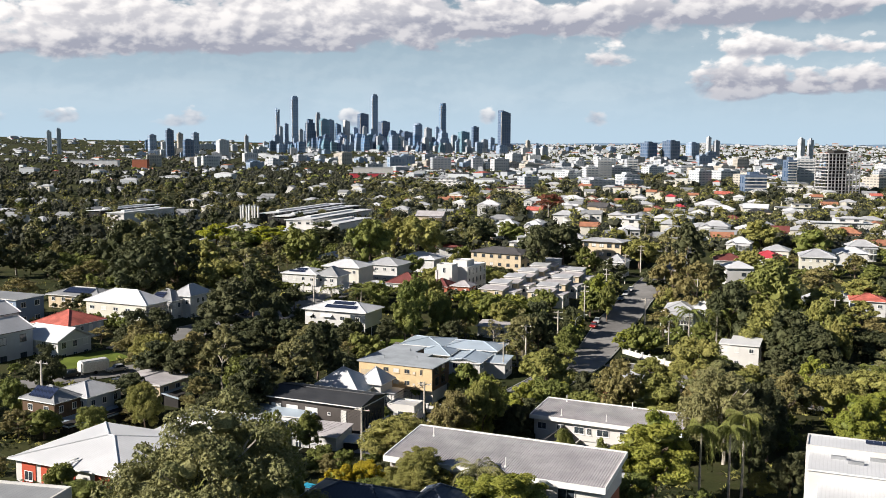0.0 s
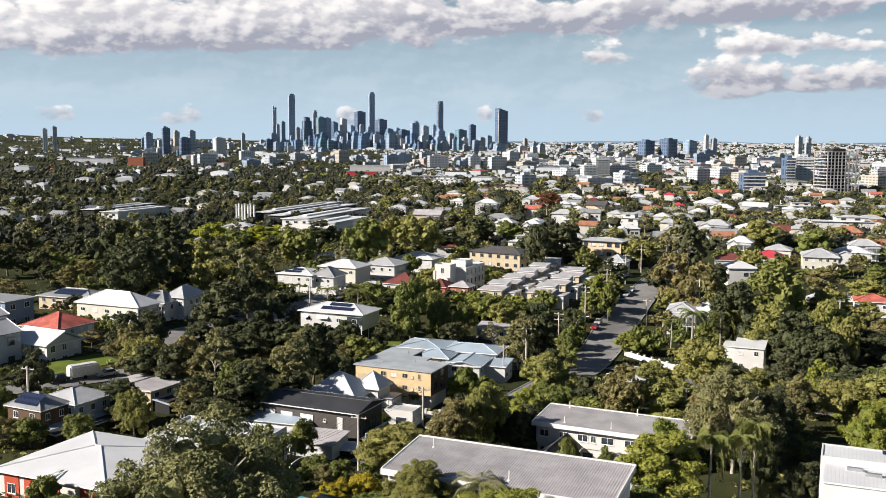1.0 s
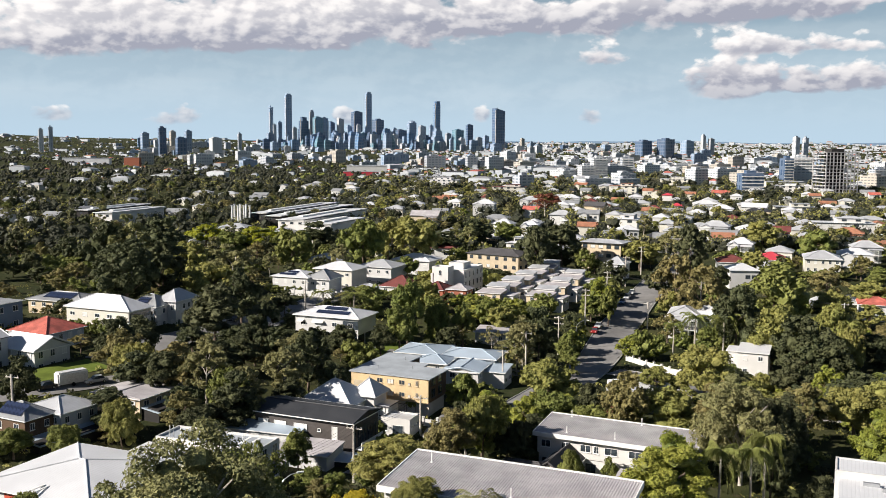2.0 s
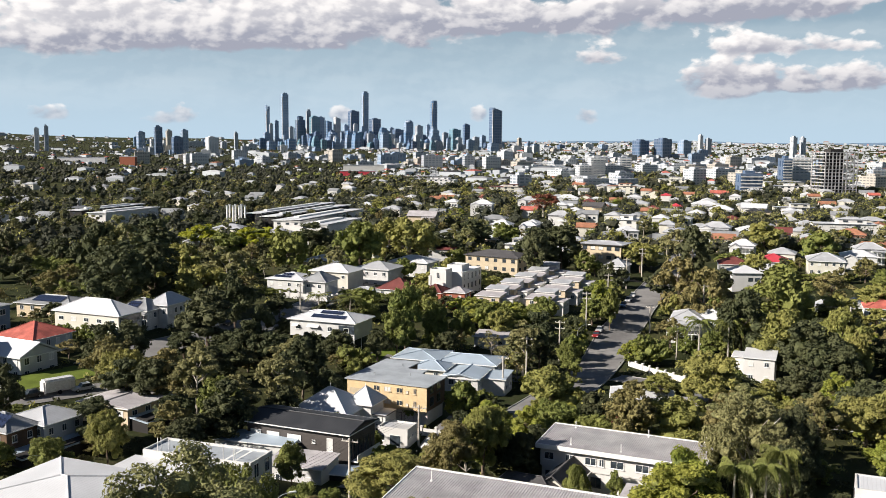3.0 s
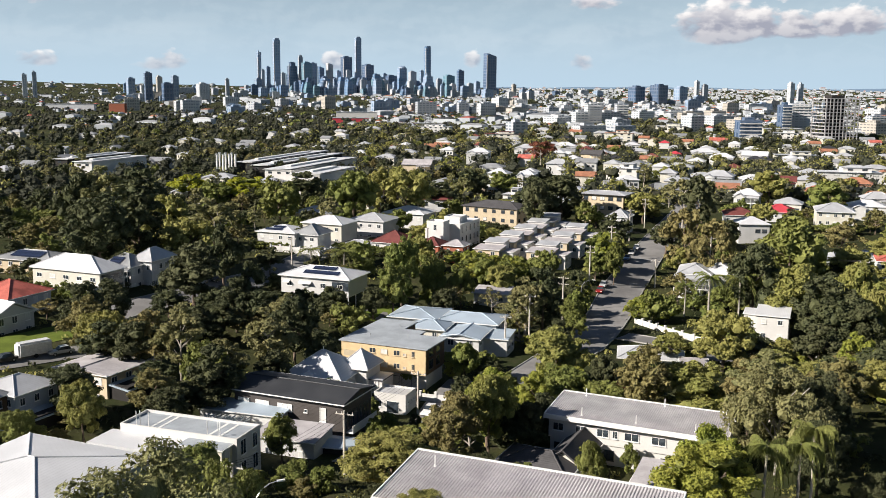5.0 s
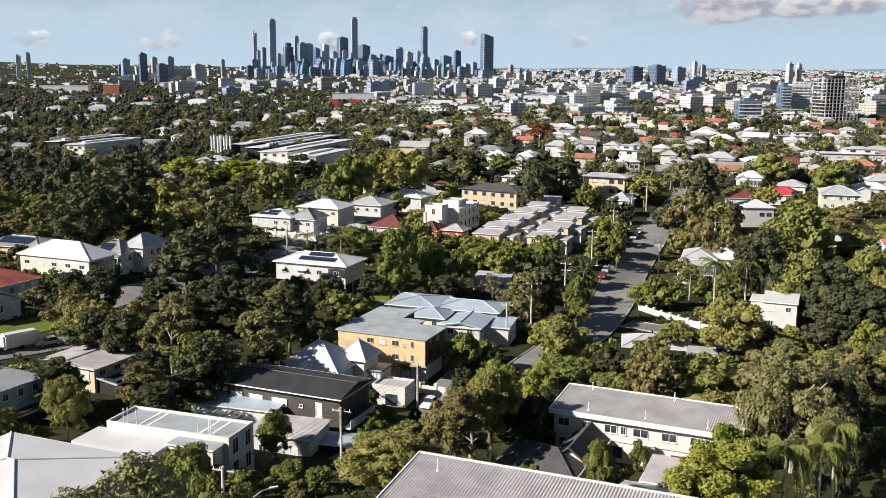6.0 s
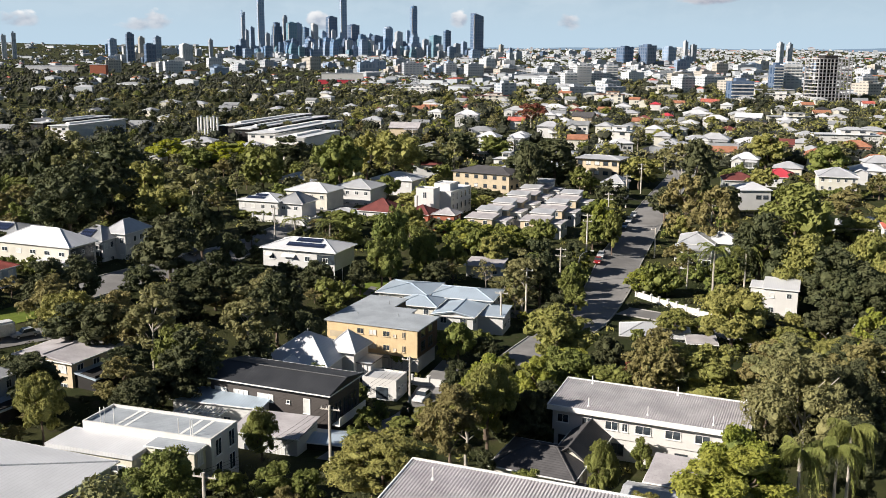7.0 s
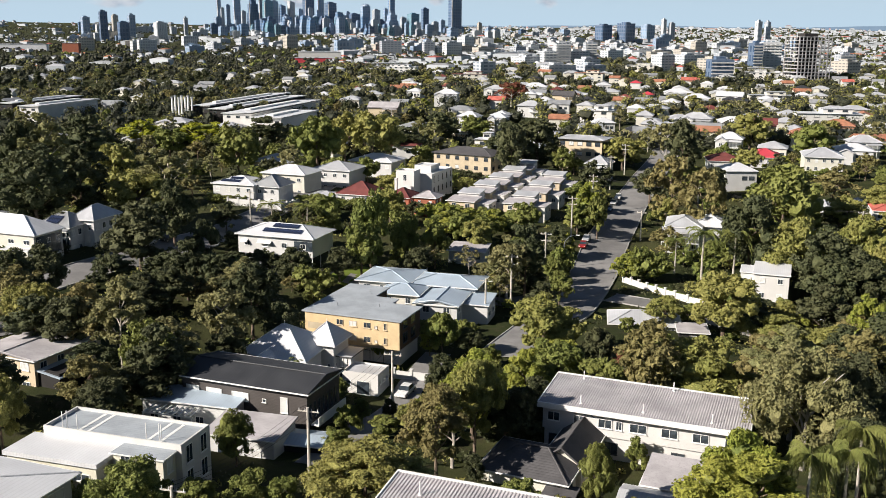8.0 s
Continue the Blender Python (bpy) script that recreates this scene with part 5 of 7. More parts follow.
def palm_kind(kind, variant, detail):
    rng = np.random.default_rng(hash_of(kind, variant))
    spec = KINDS[kind]
    H, R = spec["h"], spec["r"]
    root = new(spec["name"])
    tagged(root, spec["label"], "palm")
    bm = bmesh.new()
    tube(bm, (0, 0, -1), (0.1, 0, H * 0.5), 0.22, 0.17), tube(bm, (0.1, 0, H * 0.5), (0, 0.1, H - R * 0.25), 0.17, 0.12)
    part("trunk", bm, M["pale_bark"], root)
    verts, faces = [], []
    steps = 20
    for i in range(spec["fronds"]):
        a, lift = i * 2.399, rng.uniform(-0.3, 1.0)
        out, side = Vector((math.cos(a), math.sin(a), 0)), Vector((-math.sin(a), math.cos(a), 0))
        for k in range(steps):
            f = (k + 0.5) / steps
            z = H - R * 0.25 + R * (0.75 * lift * f - (0.55 + 0.55 * (1 - lift)) * f * f)
            c = out * (R * (1 - (1 - f) ** 1.4)) + Vector((0, 0, z))
            for sgn in (-1, 1):
                for leaf in range(2):
                    long = R * 0.26 * (1 - 0.8 * abs(f - 0.4)) * rng.uniform(0.7, 1.15)
                    tip = c + side * sgn * long * rng.uniform(0.5, 0.9) + out * long * rng.uniform(0.1, 0.7) + Vector((0, 0, -R * spec.get("hang", 0.14) * rng.uniform(0.4, 1.2)))
                    wdt = out * R * 0.020
                    j = len(verts)
                    verts += [tuple(c - wdt), tuple(c + wdt), tuple(tip)]
                    faces.append((j, j + 1, j + 2))
    part("fronds", mesh_of("fronds", [(np.array(verts), faces)], [L[spec["leaf"]]]), None, root)
    return root


def hash_of(kind, variant):
    return sum(ord(c) * (i + 3) for i, c in enumerate(kind)) * 13 + variant


KINDS = {
    "fig": dict(name="broad_tree", label="broad spreading evergreen tree with dense olive foliage", h=11, r=6.0, base=0.22, squash=0.72, clumps=16, lump=0.36, leaves=17472, size=0.174, trunk=0.4, bark="bark", leaf="olive"),
    "mango": dict(name="domed_tree", label="dense domed garden tree with mid-green leaves", h=9, r=4.4, base=0.14, squash=0.85, clumps=13, lump=0.40, leaves=14112, size=0.155, trunk=0.3, bark="bark", leaf="green"),
    "bright": dict(name="leafy_tree", label="leafy garden tree with bright yellow-green foliage", h=9, r=4.2, base=0.18, squash=0.80, clumps=13, lump=0.36, leaves=13440, size=0.155, trunk=0.28, bark="bark", leaf="bright", inner="green"),
    "gum": dict(name="gum_tree", label="tall open gum tree with grey-green leaves", h=15, r=5.0, base=0.34, squash=0.80, clumps=15, lump=0.30, leaves=14112, size=0.155, trunk=0.32, bark="pale_bark", leaf="grey", droop=1.2, core=0.55, limbs=3),
    "olive_gum": dict(name="gum_tree", label="tall leaning gum tree with olive foliage and pale trunk", h=13, r=3.6, base=0.30, squash=0.9, clumps=15, lump=0.32, leaves=13000, size=0.15, trunk=0.3, bark="pale_bark", leaf="olive", droop=1.0, core=0.6, limbs=3),
    "acacia": dict(name="spreading_tree", label="broad airy tree with fine grey-green foliage", h=11, r=6.5, base=0.16, squash=0.9, clumps=24, lump=0.25, leaves=17000, size=0.15, trunk=0.35, bark="pale_bark", leaf="grey", core=0.55, limbs=3),
    "dark": dict(name="dark_tree", label="tall dark evergreen tree", h=14, r=4.6, base=0.16, squash=1.0, clumps=14, lump=0.38, leaves=13440, size=0.174, trunk=0.35, bark="bark", leaf="dark"),
    "laurel": dict(name="dense_tree", label="dense rounded dark evergreen tree among houses", h=11, r=4.6, base=0.14, squash=0.9, clumps=13, lump=0.40, leaves=13440, size=0.17, trunk=0.3, bark="bark", leaf="dark"),
    "pine": dict(name="hoop_pine", label="dark narrow hoop pine", h=20, r=4.6, base=0.12, squash=0.8, clumps=12, lump=0.5, leaves=12096, size=0.186, trunk=0.4, bark="bark", leaf="dark", column=True),
    "brown": dict(name="tree", label="tree with thin brownish-green foliage", h=10, r=4.4, base=0.25, squash=0.8, clumps=13, lump=0.32, leaves=12096, size=0.143, trunk=0.28, bark="bark", leaf="brown", core=0.5),
    "yellow": dict(name="flowering_tree", label="flat-topped tree in yellow-green flush", h=9, r=7.0, base=0.35, squash=0.5, clumps=16, lump=0.30, leaves=15456, size=0.174, trunk=0.4, bark="bark", leaf="yellow", inner="green", flat=0.8),
    "gold": dict(name="wattle", label="wattle bush covered in golden blossom", h=4.5, r=2.8, base=0.06, squash=0.9, clumps=10, lump=0.38, leaves=8064, size=0.124, trunk=0.12, bark="bark", leaf="gold", inner="bright"),
    "pink": dict(name="rusty_tree", label="small tree with rusty pink autumn leaves", h=6, r=3.2, base=0.2, squash=0.85, clumps=10, lump=0.34, leaves=7392, size=0.124, trunk=0.16, bark="pale_bark", leaf="pink", inner="brown", core=0.45),
    "shrub": dict(name="shrub", label="rounded green garden shrub", h=3.6, r=2.4, base=0.02, squash=0.85, clumps=8, lump=0.45, leaves=5040, size=0.124, trunk=0.1, bark="bark", leaf="green", category="shrub"),
    "bare": dict(name="bare_tree", label="nearly bare tree with pale twigs", h=7, r=3.4, base=0.25, squash=0.9, clumps=9, lump=0.30, leaves=2352, size=0.099, trunk=0.2, bark="pale_bark", leaf="brown", core=0.15, limbs=6),
    "palm": dict(name="palm_tree", label="feather palm with drooping green fronds", h=9, r=2.8, leaf="green", fronds=24),
    "cocos": dict(name="queen_palm", label="queen palm with long hanging green fronds", h=10, r=2.6, leaf="green", fronds=26, hang=0.34),
    "banana": dict(name="banana_plant", label="clump of broad pale strap leaves", h=5, r=2.4, leaf="grey", fronds=30),
}


def plant(kind, x, y, height=None, width=None, turn=None, variant=None, detail=None, z=None):
    spec = KINDS[kind]
    variant = RT.randrange(3) if variant is None else variant
    if detail is None:
        detail = 2.2 if y < 112 else 1.0 if y < 165 else 0.45 if y < 265 else 0.18
    key = (kind, variant, detail)
    turn = RT.uniform(0, 360) if turn is None else turn
    sz = (height or spec["h"]) / spec["h"]
    sx = (width / 2 / spec["r"]) if width else sz
    m = pose(x, y, land(x, y) if z is None else z, 0, 0, turn)
    if key not in TREES:
        make = palm_kind if "fronds" in spec else tree_kind
        TREES[key] = make(kind, variant, detail)
        TREES[key].matrix_basis = m @ Matrix.Diagonal((sx, sx, sz, 1))
        SCALES[key] = (sx, sx, sz)
        return TREES[key]
    a = SCALES[key]
    return copy_thing(TREES[key], m @ Matrix.Diagonal((sx / a[0], sx / a[1], sz / a[2], 1)))


RT = random.Random(7)

# ---- trees by the streets and in the gardens ----
plant("brown", 8.0, 146.0, 11.5, 8.0, detail=1.0)
plant("fig", 13.4, 154.0, 13.0, 7.4, detail=1.0)
plant("olive_gum", 10.4, 150.5, 11.0, 6.4, detail=1.0)
plant("laurel", 17.6, 157.0, 8.0, 8.0, detail=0.45)
plant("laurel", 21.4, 162.0, 8.0, 7.0, detail=0.45)
plant("mango", 28.0, 176.0, 8.5, 9.0, detail=0.45)
plant("mango", 33.5, 172.0, 7.0, 8.0, detail=0.45)
plant("bright", 22.2, 169.5, 9.5, 7.7)
plant("brown", 38.3, 166.4, 13.8, 10.1)
plant("fig", 45.1, 166.7, 10.8, 13.0)
plant("fig", 56.1, 213.8, 6.3, 7.7)
plant("fig", 64.4, 206.6, 12.6, 13.2)
plant("brown", 52.7, 161.8, 12.8, 9.3)
plant("dark", 57.4, 149.1, 12.9, 8.7)
plant("dark", 49.7, 132.0, 12.8, 6.9)
plant("mango", 24.0, 136.7, 8.5, 3.8)
plant("shrub", 32.4, 150.3, 4.6, 2.9)
plant("shrub", -11.8, 139.4, 4.0, 5.5)
plant("shrub", -8.3, 138.6, 3.3, 4.2)
plant("shrub", -17.3, 141.4, 2.8, 4.4)
plant("brown", -52.8, 197.1, 11.8, 10.5)
plant("dark", -19.3, 183.5, 9.1, 6.8)
plant("dark", -17.8, 203.8, 14.4, 10.5)
plant("dark", -12.0, 193.9, 11.4, 6.7)
plant("dark", -36.7, 176.0, 6.4, 7.3)
plant("dark", -47.3, 187.0, 9.8, 9.8)
plant("dark", -28.6, 169.6, 7.5, 8.6)
plant("dark", -31.4, 160.3, 8.0, 6.6)
plant("dark", -46.8, 166.5, 8.2, 9.0)
plant("laurel", -40.0, 259.1, 15.7, 10.2)
plant("shrub", -10.5, 232.8, 5.6, 6.7)
plant("shrub", -7.2, 232.3, 5.6, 5.6)
plant("mango", 2.6, 249.4, 18.1, 9.0)
plant("mango", 10.1, 255.1, 12.5, 8.0)
plant("fig", 8.4, 291.1, 10.1, 9.0)
plant("mango", 0.7, 244.1, 12.9, 8.2)
plant("bare", 14.7, 250.4, 6.8, 8.6)
plant("bare", 28.9, 229.9, 7.4, 7.8)
plant("bare", 23.8, 249.0, 7.3, 6.7)
plant("gum", 27.8, 231.1, 9.7, 6.7)
plant("dark", 33.6, 234.9, 15.6, 9.1)
plant("bright", 61.4, 298.8, 12.3, 6.6)
plant("dark", 49.5, 353.1, 19.9, 10.9)
plant("fig", 95.2, 385.4, 12.5, 16.5)
plant("brown", 84.0, 297.0, 21.3, 14.0)
plant("brown", 88.0, 284.1, 20.4, 13.4)
plant("mango", 107.9, 280.5, 21.0, 19.7)
plant("dark", 85.5, 247.1, 21.2, 12.9)
plant("fig", 93.6, 244.5, 17.8, 16.9)
plant("dark", 95.7, 230.7, 18.6, 16.1)
plant("dark", 86.0, 212.0, 12.0, 11.0)
plant("dark", 73.8, 216.4, 7.4, 12.3)
plant("fig", 107.4, 239.3, 19.7, 13.1)
plant("fig", 128.4, 286.8, 10.7, 12.9)
plant("bright", 89.6, 203.1, 11.9, 8.7)
plant("bright", 87.5, 219.3, 7.8, 7.0)
plant("palm", 74.0, 244.2, 13.8, 7.6)
plant("palm", 81.5, 245.6, 14.0, 7.7)
plant("palm", 71.8, 255.6, 8.8, 5.3)
plant("shrub", 61.5, 249.6, 8.4, 7.6)
plant("shrub", 65.4, 249.8, 7.1, 7.7)
plant("bright", 59.1, 250.2, 7.0, 6.4)
plant("brown", 73.0, 265.5, 9.1, 8.2)
plant("palm", -10.4, 180.6, 5.8, 4.3)
plant("mango", -3.2, 181.2, 4.1, 3.0)
plant("laurel", -25.1, 314.3, 7.0, 7.9)
plant("palm", -20.8, 281.1, 7.7, 7.0)
plant("palm", -12.0, 280.0, 7.7, 6.9)
plant("laurel", -72.5, 268.9, 9.2, 12.4)
plant("dark", -62.3, 254.3, 7.1, 7.7)
plant("laurel", -31.5, 244.5, 11.4, 7.2)
plant("dark", -61.1, 272.7, 7.6, 8.3)
plant("mango", -12.9, 370.6, 20.8, 19.0)
plant("fig", -3.9, 397.9, 19.7, 16.4)
plant("fig", 6.0, 383.9, 21.6, 19.7)
plant("dark", 19.8, 421.8, 12.2, 15.4)
plant("dark", 35.2, 447.1, 15.6, 16.5)
plant("mango", 50.7, 458.4, 13.4, 14.6)
plant("yellow", -85.1, 443.6, 13.1, 19.0)
plant("yellow", -61.4, 433.6, 12.7, 25.2)
plant("dark", -69.7, 262.3, 20.0, 16.0)
plant("dark", -63.9, 276.0, 19.1, 15.4)
plant("fig", -63.6, 306.4, 17.2, 15.7)
plant("dark", -90.0, 313.9, 22.6, 13.2)
plant("gum", -82.8, 314.8, 24.7, 14.8)
plant("gum", -47.3, 289.4, 17.9, 14.5)
plant("fig", -51.5, 276.4, 13.3, 15.3)
plant("dark", -85.5, 363.3, 21.0, 17.3)
plant("mango", -38.7, 369.5, 18.2, 17.1)
plant("dark", -35.0, 431.5, 15.0, 18.1)
plant("mango", -70.2, 422.5, 12.4, 13.4)
plant("pink", 96.4, 645.6, 15.6, 21.2)
plant("brown", 137.9, 313.5, 10.5, 13.0)
plant("mango", 167.0, 388.4, 14.8, 15.6)
plant("fig", 159.9, 428.0, 16.0, 19.3)
plant("dark", 103.1, 344.9, 22.8, 12.9)
plant("gum", 104.5, 366.2, 21.5, 11.8)
plant("mango", 3.9, 197.0, 5.1, 3.7)
plant("shrub", 0.0, 171.3, 3.1, 3.0)
plant("shrub", -1.8, 163.3, 4.1, 3.7)
plant("shrub", -3.5, 157.1, 3.1, 4.2)
plant("pink", 39.7, 181.2, 4.8, 4.3)
plant("dark", 35.8, 183.4, 8.3, 5.2)
plant("dark", 3.8, 170.5, 3.4, 2.3)
plant("dark", -30.4, 170.6, 5.2, 4.7)
plant("shrub", 20.8, 192.4, 4.0, 3.6)
plant("dark", -55.9, 203.9, 12.3, 9.0)
plant("dark", -52.9, 210.1, 11.2, 8.2)
plant("dark", -31.3, 222.3, 11.7, 8.5)
plant("gum", -33.9, 181.5, 14.9, 8.4)
plant("dark", -26.6, 170.9, 11.7, 8.6)
plant("dark", -42.0, 185.0, 10.8, 8.8)
plant("dark", -26.1, 220.6, 10.1, 8.4)
plant("laurel", -12.9, 237.7, 7.6, 8.0)
plant("dark", -3.9, 240.0, 7.7, 7.0)
plant("bright", 33.1, 280.5, 7.8, 8.4)
plant("mango", 25.2, 272.4, 9.0, 8.1)
plant("bright", 23.1, 293.0, 6.5, 5.9)
plant("mango", 42.0, 282.9, 9.4, 7.1)
plant("gum", 26.4, 240.8, 5.7, 5.5)
plant("mango", 16.8, 253.3, 11.8, 6.2)
plant("dark", 12.5, 244.4, 7.9, 7.1)
plant("mango", 42.3, 248.2, 6.6, 5.2)
plant("mango", 39.2, 227.9, 7.4, 5.6)
plant("dark", 34.2, 219.5, 7.1, 6.4)
plant("bright", 11.4, 198.8, 5.2, 3.7)
plant("dark", 11.4, 178.5, 7.8, 4.9)
plant("dark", 17.8, 197.7, 5.2, 4.7)
plant("laurel", -31.4, 279.1, 7.7, 6.9)
plant("mango", -7.3, 358.5, 8.1, 11.0)
plant("mango", 3.6, 357.5, 8.1, 9.1)
plant("fig", 19.3, 348.5, 9.8, 8.9)
plant("mango", 13.2, 422.1, 12.2, 13.2)
plant("mango", 87.5, 262.7, 9.0, 8.0)
plant("mango", 83.2, 262.3, 6.0, 7.0)
plant("dark", 86.2, 323.5, 11.3, 10.3)
plant("fig", 82.5, 295.3, 10.3, 7.8)
plant("dark", 95.2, 226.8, 15.0, 11.0)
plant("dark", 99.7, 222.0, 14.9, 9.7)
plant("fig", 89.7, 240.8, 12.3, 10.2)
plant("fig", 107.5, 232.0, 15.8, 7.7)
plant("brown", 69.5, 168.7, 10.6, 9.4)
plant("fig", 72.5, 201.4, 6.9, 10.4)
plant("fig", 78.6, 193.2, 6.7, 9.1)
plant("dark", 42.0, 169.4, 4.5, 7.3)
plant("fig", 52.8, 166.5, 5.4, 6.5)
plant("dark", 53.7, 158.3, 7.4, 6.2)
plant("dark", 54.6, 151.0, 8.1, 6.6)
plant("dark", 58.0, 147.0, 8.9, 6.5)
plant("gum", 29.2, 229.5, 14.4, 8.6)
plant("gum", 35.7, 240.4, 10.5, 6.2)
plant("fig", 27.8, 266.2, 8.8, 7.9)
plant("mango", 61.3, 286.0, 11.8, 5.7)
plant("bright", 48.8, 267.0, 7.2, 5.7)
plant("dark", 19.1, 155.8, 8.6, 4.2)
plant("dark", 11.9, 142.7, 4.3, 2.4)
plant("bright", 11.0, 98.8, 7.6, 11.7)
plant("fig", 2.5, 107.7, 7.3, 7.3)
plant("gold", -7.1, 111.2, 4.6, 4.8)
plant("gold", -3.8, 112.5, 4.6, 4.9)
plant("banana", 8.8, 104.6, 6.4, 6.1)
plant("mango", -48.1, 150.4, 6.0, 6.2)
plant("dark", -65.3, 177.7, 10.8, 6.8)
plant("bright", 72.5, 147.3, 10.8, 8.9)
plant("shrub", 29.3, 115.6, 4.1, 5.1)
plant("gum", 53.5, 155.7, 14.8, 11.8)
plant("shrub", -42.2, 119.5, 5.2, 4.7)
plant("shrub", -66.2, 164.1, 7.0, 6.4)
plant("mango", -35.6, 108.0, 4.7, 6.3)
plant("dark", -16.0, 100.9, 7.8, 8.2)
plant("palm", -17.6, 103.3, 8.0, 7.8)
plant("bright", 34.5, 126.2, 13.0, 8.7)
plant("shrub", -26.8, 110.7, 3.9, 5.7)
plant("dark", 53.5, 126.9, 8.0, 5.0)
plant("acacia", -17.0, 86.5, 18.4, 19.0)
plant("mango", -13.5, 97.5, 15.4, 8.0)
plant("fig", 0.0, 129.5, 8.0, 11.6)
plant("bright", 14.0, 161.0, 11.7, 9.5)
plant("fig", 29.5, 194.0, 10.7, 12.5)
plant("bright", 29.0, 183.0, 6.9, 9.0)
plant("bright", 33.5, 122.5, 11.0, 12.0)
plant("cocos", 40.0, 124.0, 11.8, 4.8)
plant("cocos", 44.5, 125.5, 12.0, 4.8)
plant("cocos", 47.5, 129.0, 13.1, 4.8)
plant("acacia", 51.0, 147.0, 15.9, 14.0)
plant("mango", 13.4, 198.0, 8.3, 6.0)
plant("fig", -41.0, 153.5, 10.0, 5.9)
plant("mango", -29.0, 174.5, 11.0, 8.0)
plant("gum", -26.0, 177.0, 11.3, 7.5)
plant("gum", -21.0, 191.0, 14.7, 9.4)
plant("brown", -40.5, 187.0, 11.9, 10.0)
plant("fig", -49.0, 192.0, 10.4, 10.0)
plant("laurel", -43.0, 238.5, 14.5, 14.0)
plant("mango", -22.0, 133.0, 8.3, 8.0)
plant("mango", -14.6, 152.0, 7.1, 4.6)
plant("brown", -34.5, 165.5, 8.5, 8.0)
plant("dark", 53.0, 377.0, 18.5, 15.0)
plant("dark", 63.0, 380.0, 19.5, 17.0)
plant("mango", 71.0, 374.0, 10.5, 9.0)
plant("laurel", -38.0, 213.8, 7.0, 9.0)
plant("dark", -33.7, 216.2, 8.0, 8.0)
plant("brown", -29.2, 219.4, 7.0, 8.0)
plant("laurel", -36.7, 227.3, 7.5, 9.0)
plant("laurel", -31.4, 230.2, 7.0, 8.0)
plant("dark", -26.3, 236.5, 6.0, 7.0)
plant("gum", -21.0, 217.6, 11.0, 8.0)
plant("laurel", -45.7, 226.2, 6.0, 8.0)
plant("laurel", -65.0, 153.0, 6.0, 7.0)
plant("brown", -60.0, 151.0, 5.0, 6.0)
plant("mango", -56.0, 151.0, 5.0, 6.0)
plant("laurel", 36.0, 238.0, 5.5, 6.0)
plant("mango", 42.5, 256.0, 4.4, 4.7)
plant("laurel", 47.5, 268.0, 8.5, 7.5)
plant("mango", 57.0, 290.0, 8.5, 8.0)
plant("laurel", 62.0, 302.0, 9.0, 8.0)
plant("dark", 67.0, 313.0, 7.0, 7.0)
plant("fig", 1.5, 104.5, 5.0, 8.0)
plant("bright", 7.5, 101.8, 4.5, 6.0)
plant("mango", -3.0, 106.0, 4.5, 5.0)
plant("fig", 135.0, 278.0, 8.0, 10.1)
plant("brown", 126.0, 250.0, 10.0, 11.0)
plant("dark", 118.0, 238.0, 11.0, 11.0)
plant("mango", 103.0, 204.0, 10.0, 11.0)
plant("laurel", 91.0, 194.0, 11.0, 12.0)
plant("fig", 91.0, 181.0, 10.0, 12.0)
plant("brown", 100.0, 228.0, 9.0, 10.0)
plant("gum", 112.0, 212.0, 12.0, 9.0)
plant("bright", 98.0, 190.0, 7.0, 8.0)
plant("laurel", 110.0, 262.0, 10.0, 11.0)
plant("fig", 104.0, 246.0, 8.0, 9.0)
plant("mango", 122.0, 228.0, 8.0, 8.0)
plant("dark", 84.0, 184.0, 9.0, 9.0)
plant("palm", 108.0, 216.0, 8.0, 5.0)
plant("brown", 88.0, 204.0, 8.0, 9.0)
plant("fig", 80.0, 172.0, 9.0, 11.0)
plant("bright", 84.0, 164.0, 8.0, 10.0)
plant("laurel", 76.0, 184.0, 8.0, 9.0)
plant("shrub", 100.0, 178.0, 5.0, 7.0)
plant("mango", 118.0, 262.0, 9.0, 9.0)
plant("fig", 146.0, 300.0, 10.0, 12.0)
plant("laurel", 128.0, 290.0, 8.0, 9.0)
plant("brown", 120.0, 310.0, 8.0, 9.0)
plant("fig", 112.0, 288.0, 10.0, 11.0)
plant("dark", 108.0, 330.0, 10.0, 9.0)
plant("laurel", 120.0, 345.0, 6.0, 8.0)


# ---- the city and the far suburb ----
def chamfered(bm, w, d, z0, z1, cut, slope=0.0):
    """A block with cut corners; its top may fall away to the right."""
    k = min(w, d) * cut
    ring = [(-w / 2 + k, -d / 2), (w / 2 - k, -d / 2), (w / 2, -d / 2 + k), (w / 2, d / 2 - k), (w / 2 - k, d / 2), (-w / 2 + k, d / 2), (-w / 2, d / 2 - k), (-w / 2, -d / 2 + k)]
    low = [bm.verts.new((x, y, z0)) for x, y in ring]
    top = [bm.verts.new((x, y, z1 - slope * (x / w + 0.5))) for x, y in ring]
    for a in range(8):
        b = (a + 1) % 8
        bm.faces.new((low[a], low[b], top[b], top[a]))
    bm.faces.new(top), bm.faces.new(low[::-1])


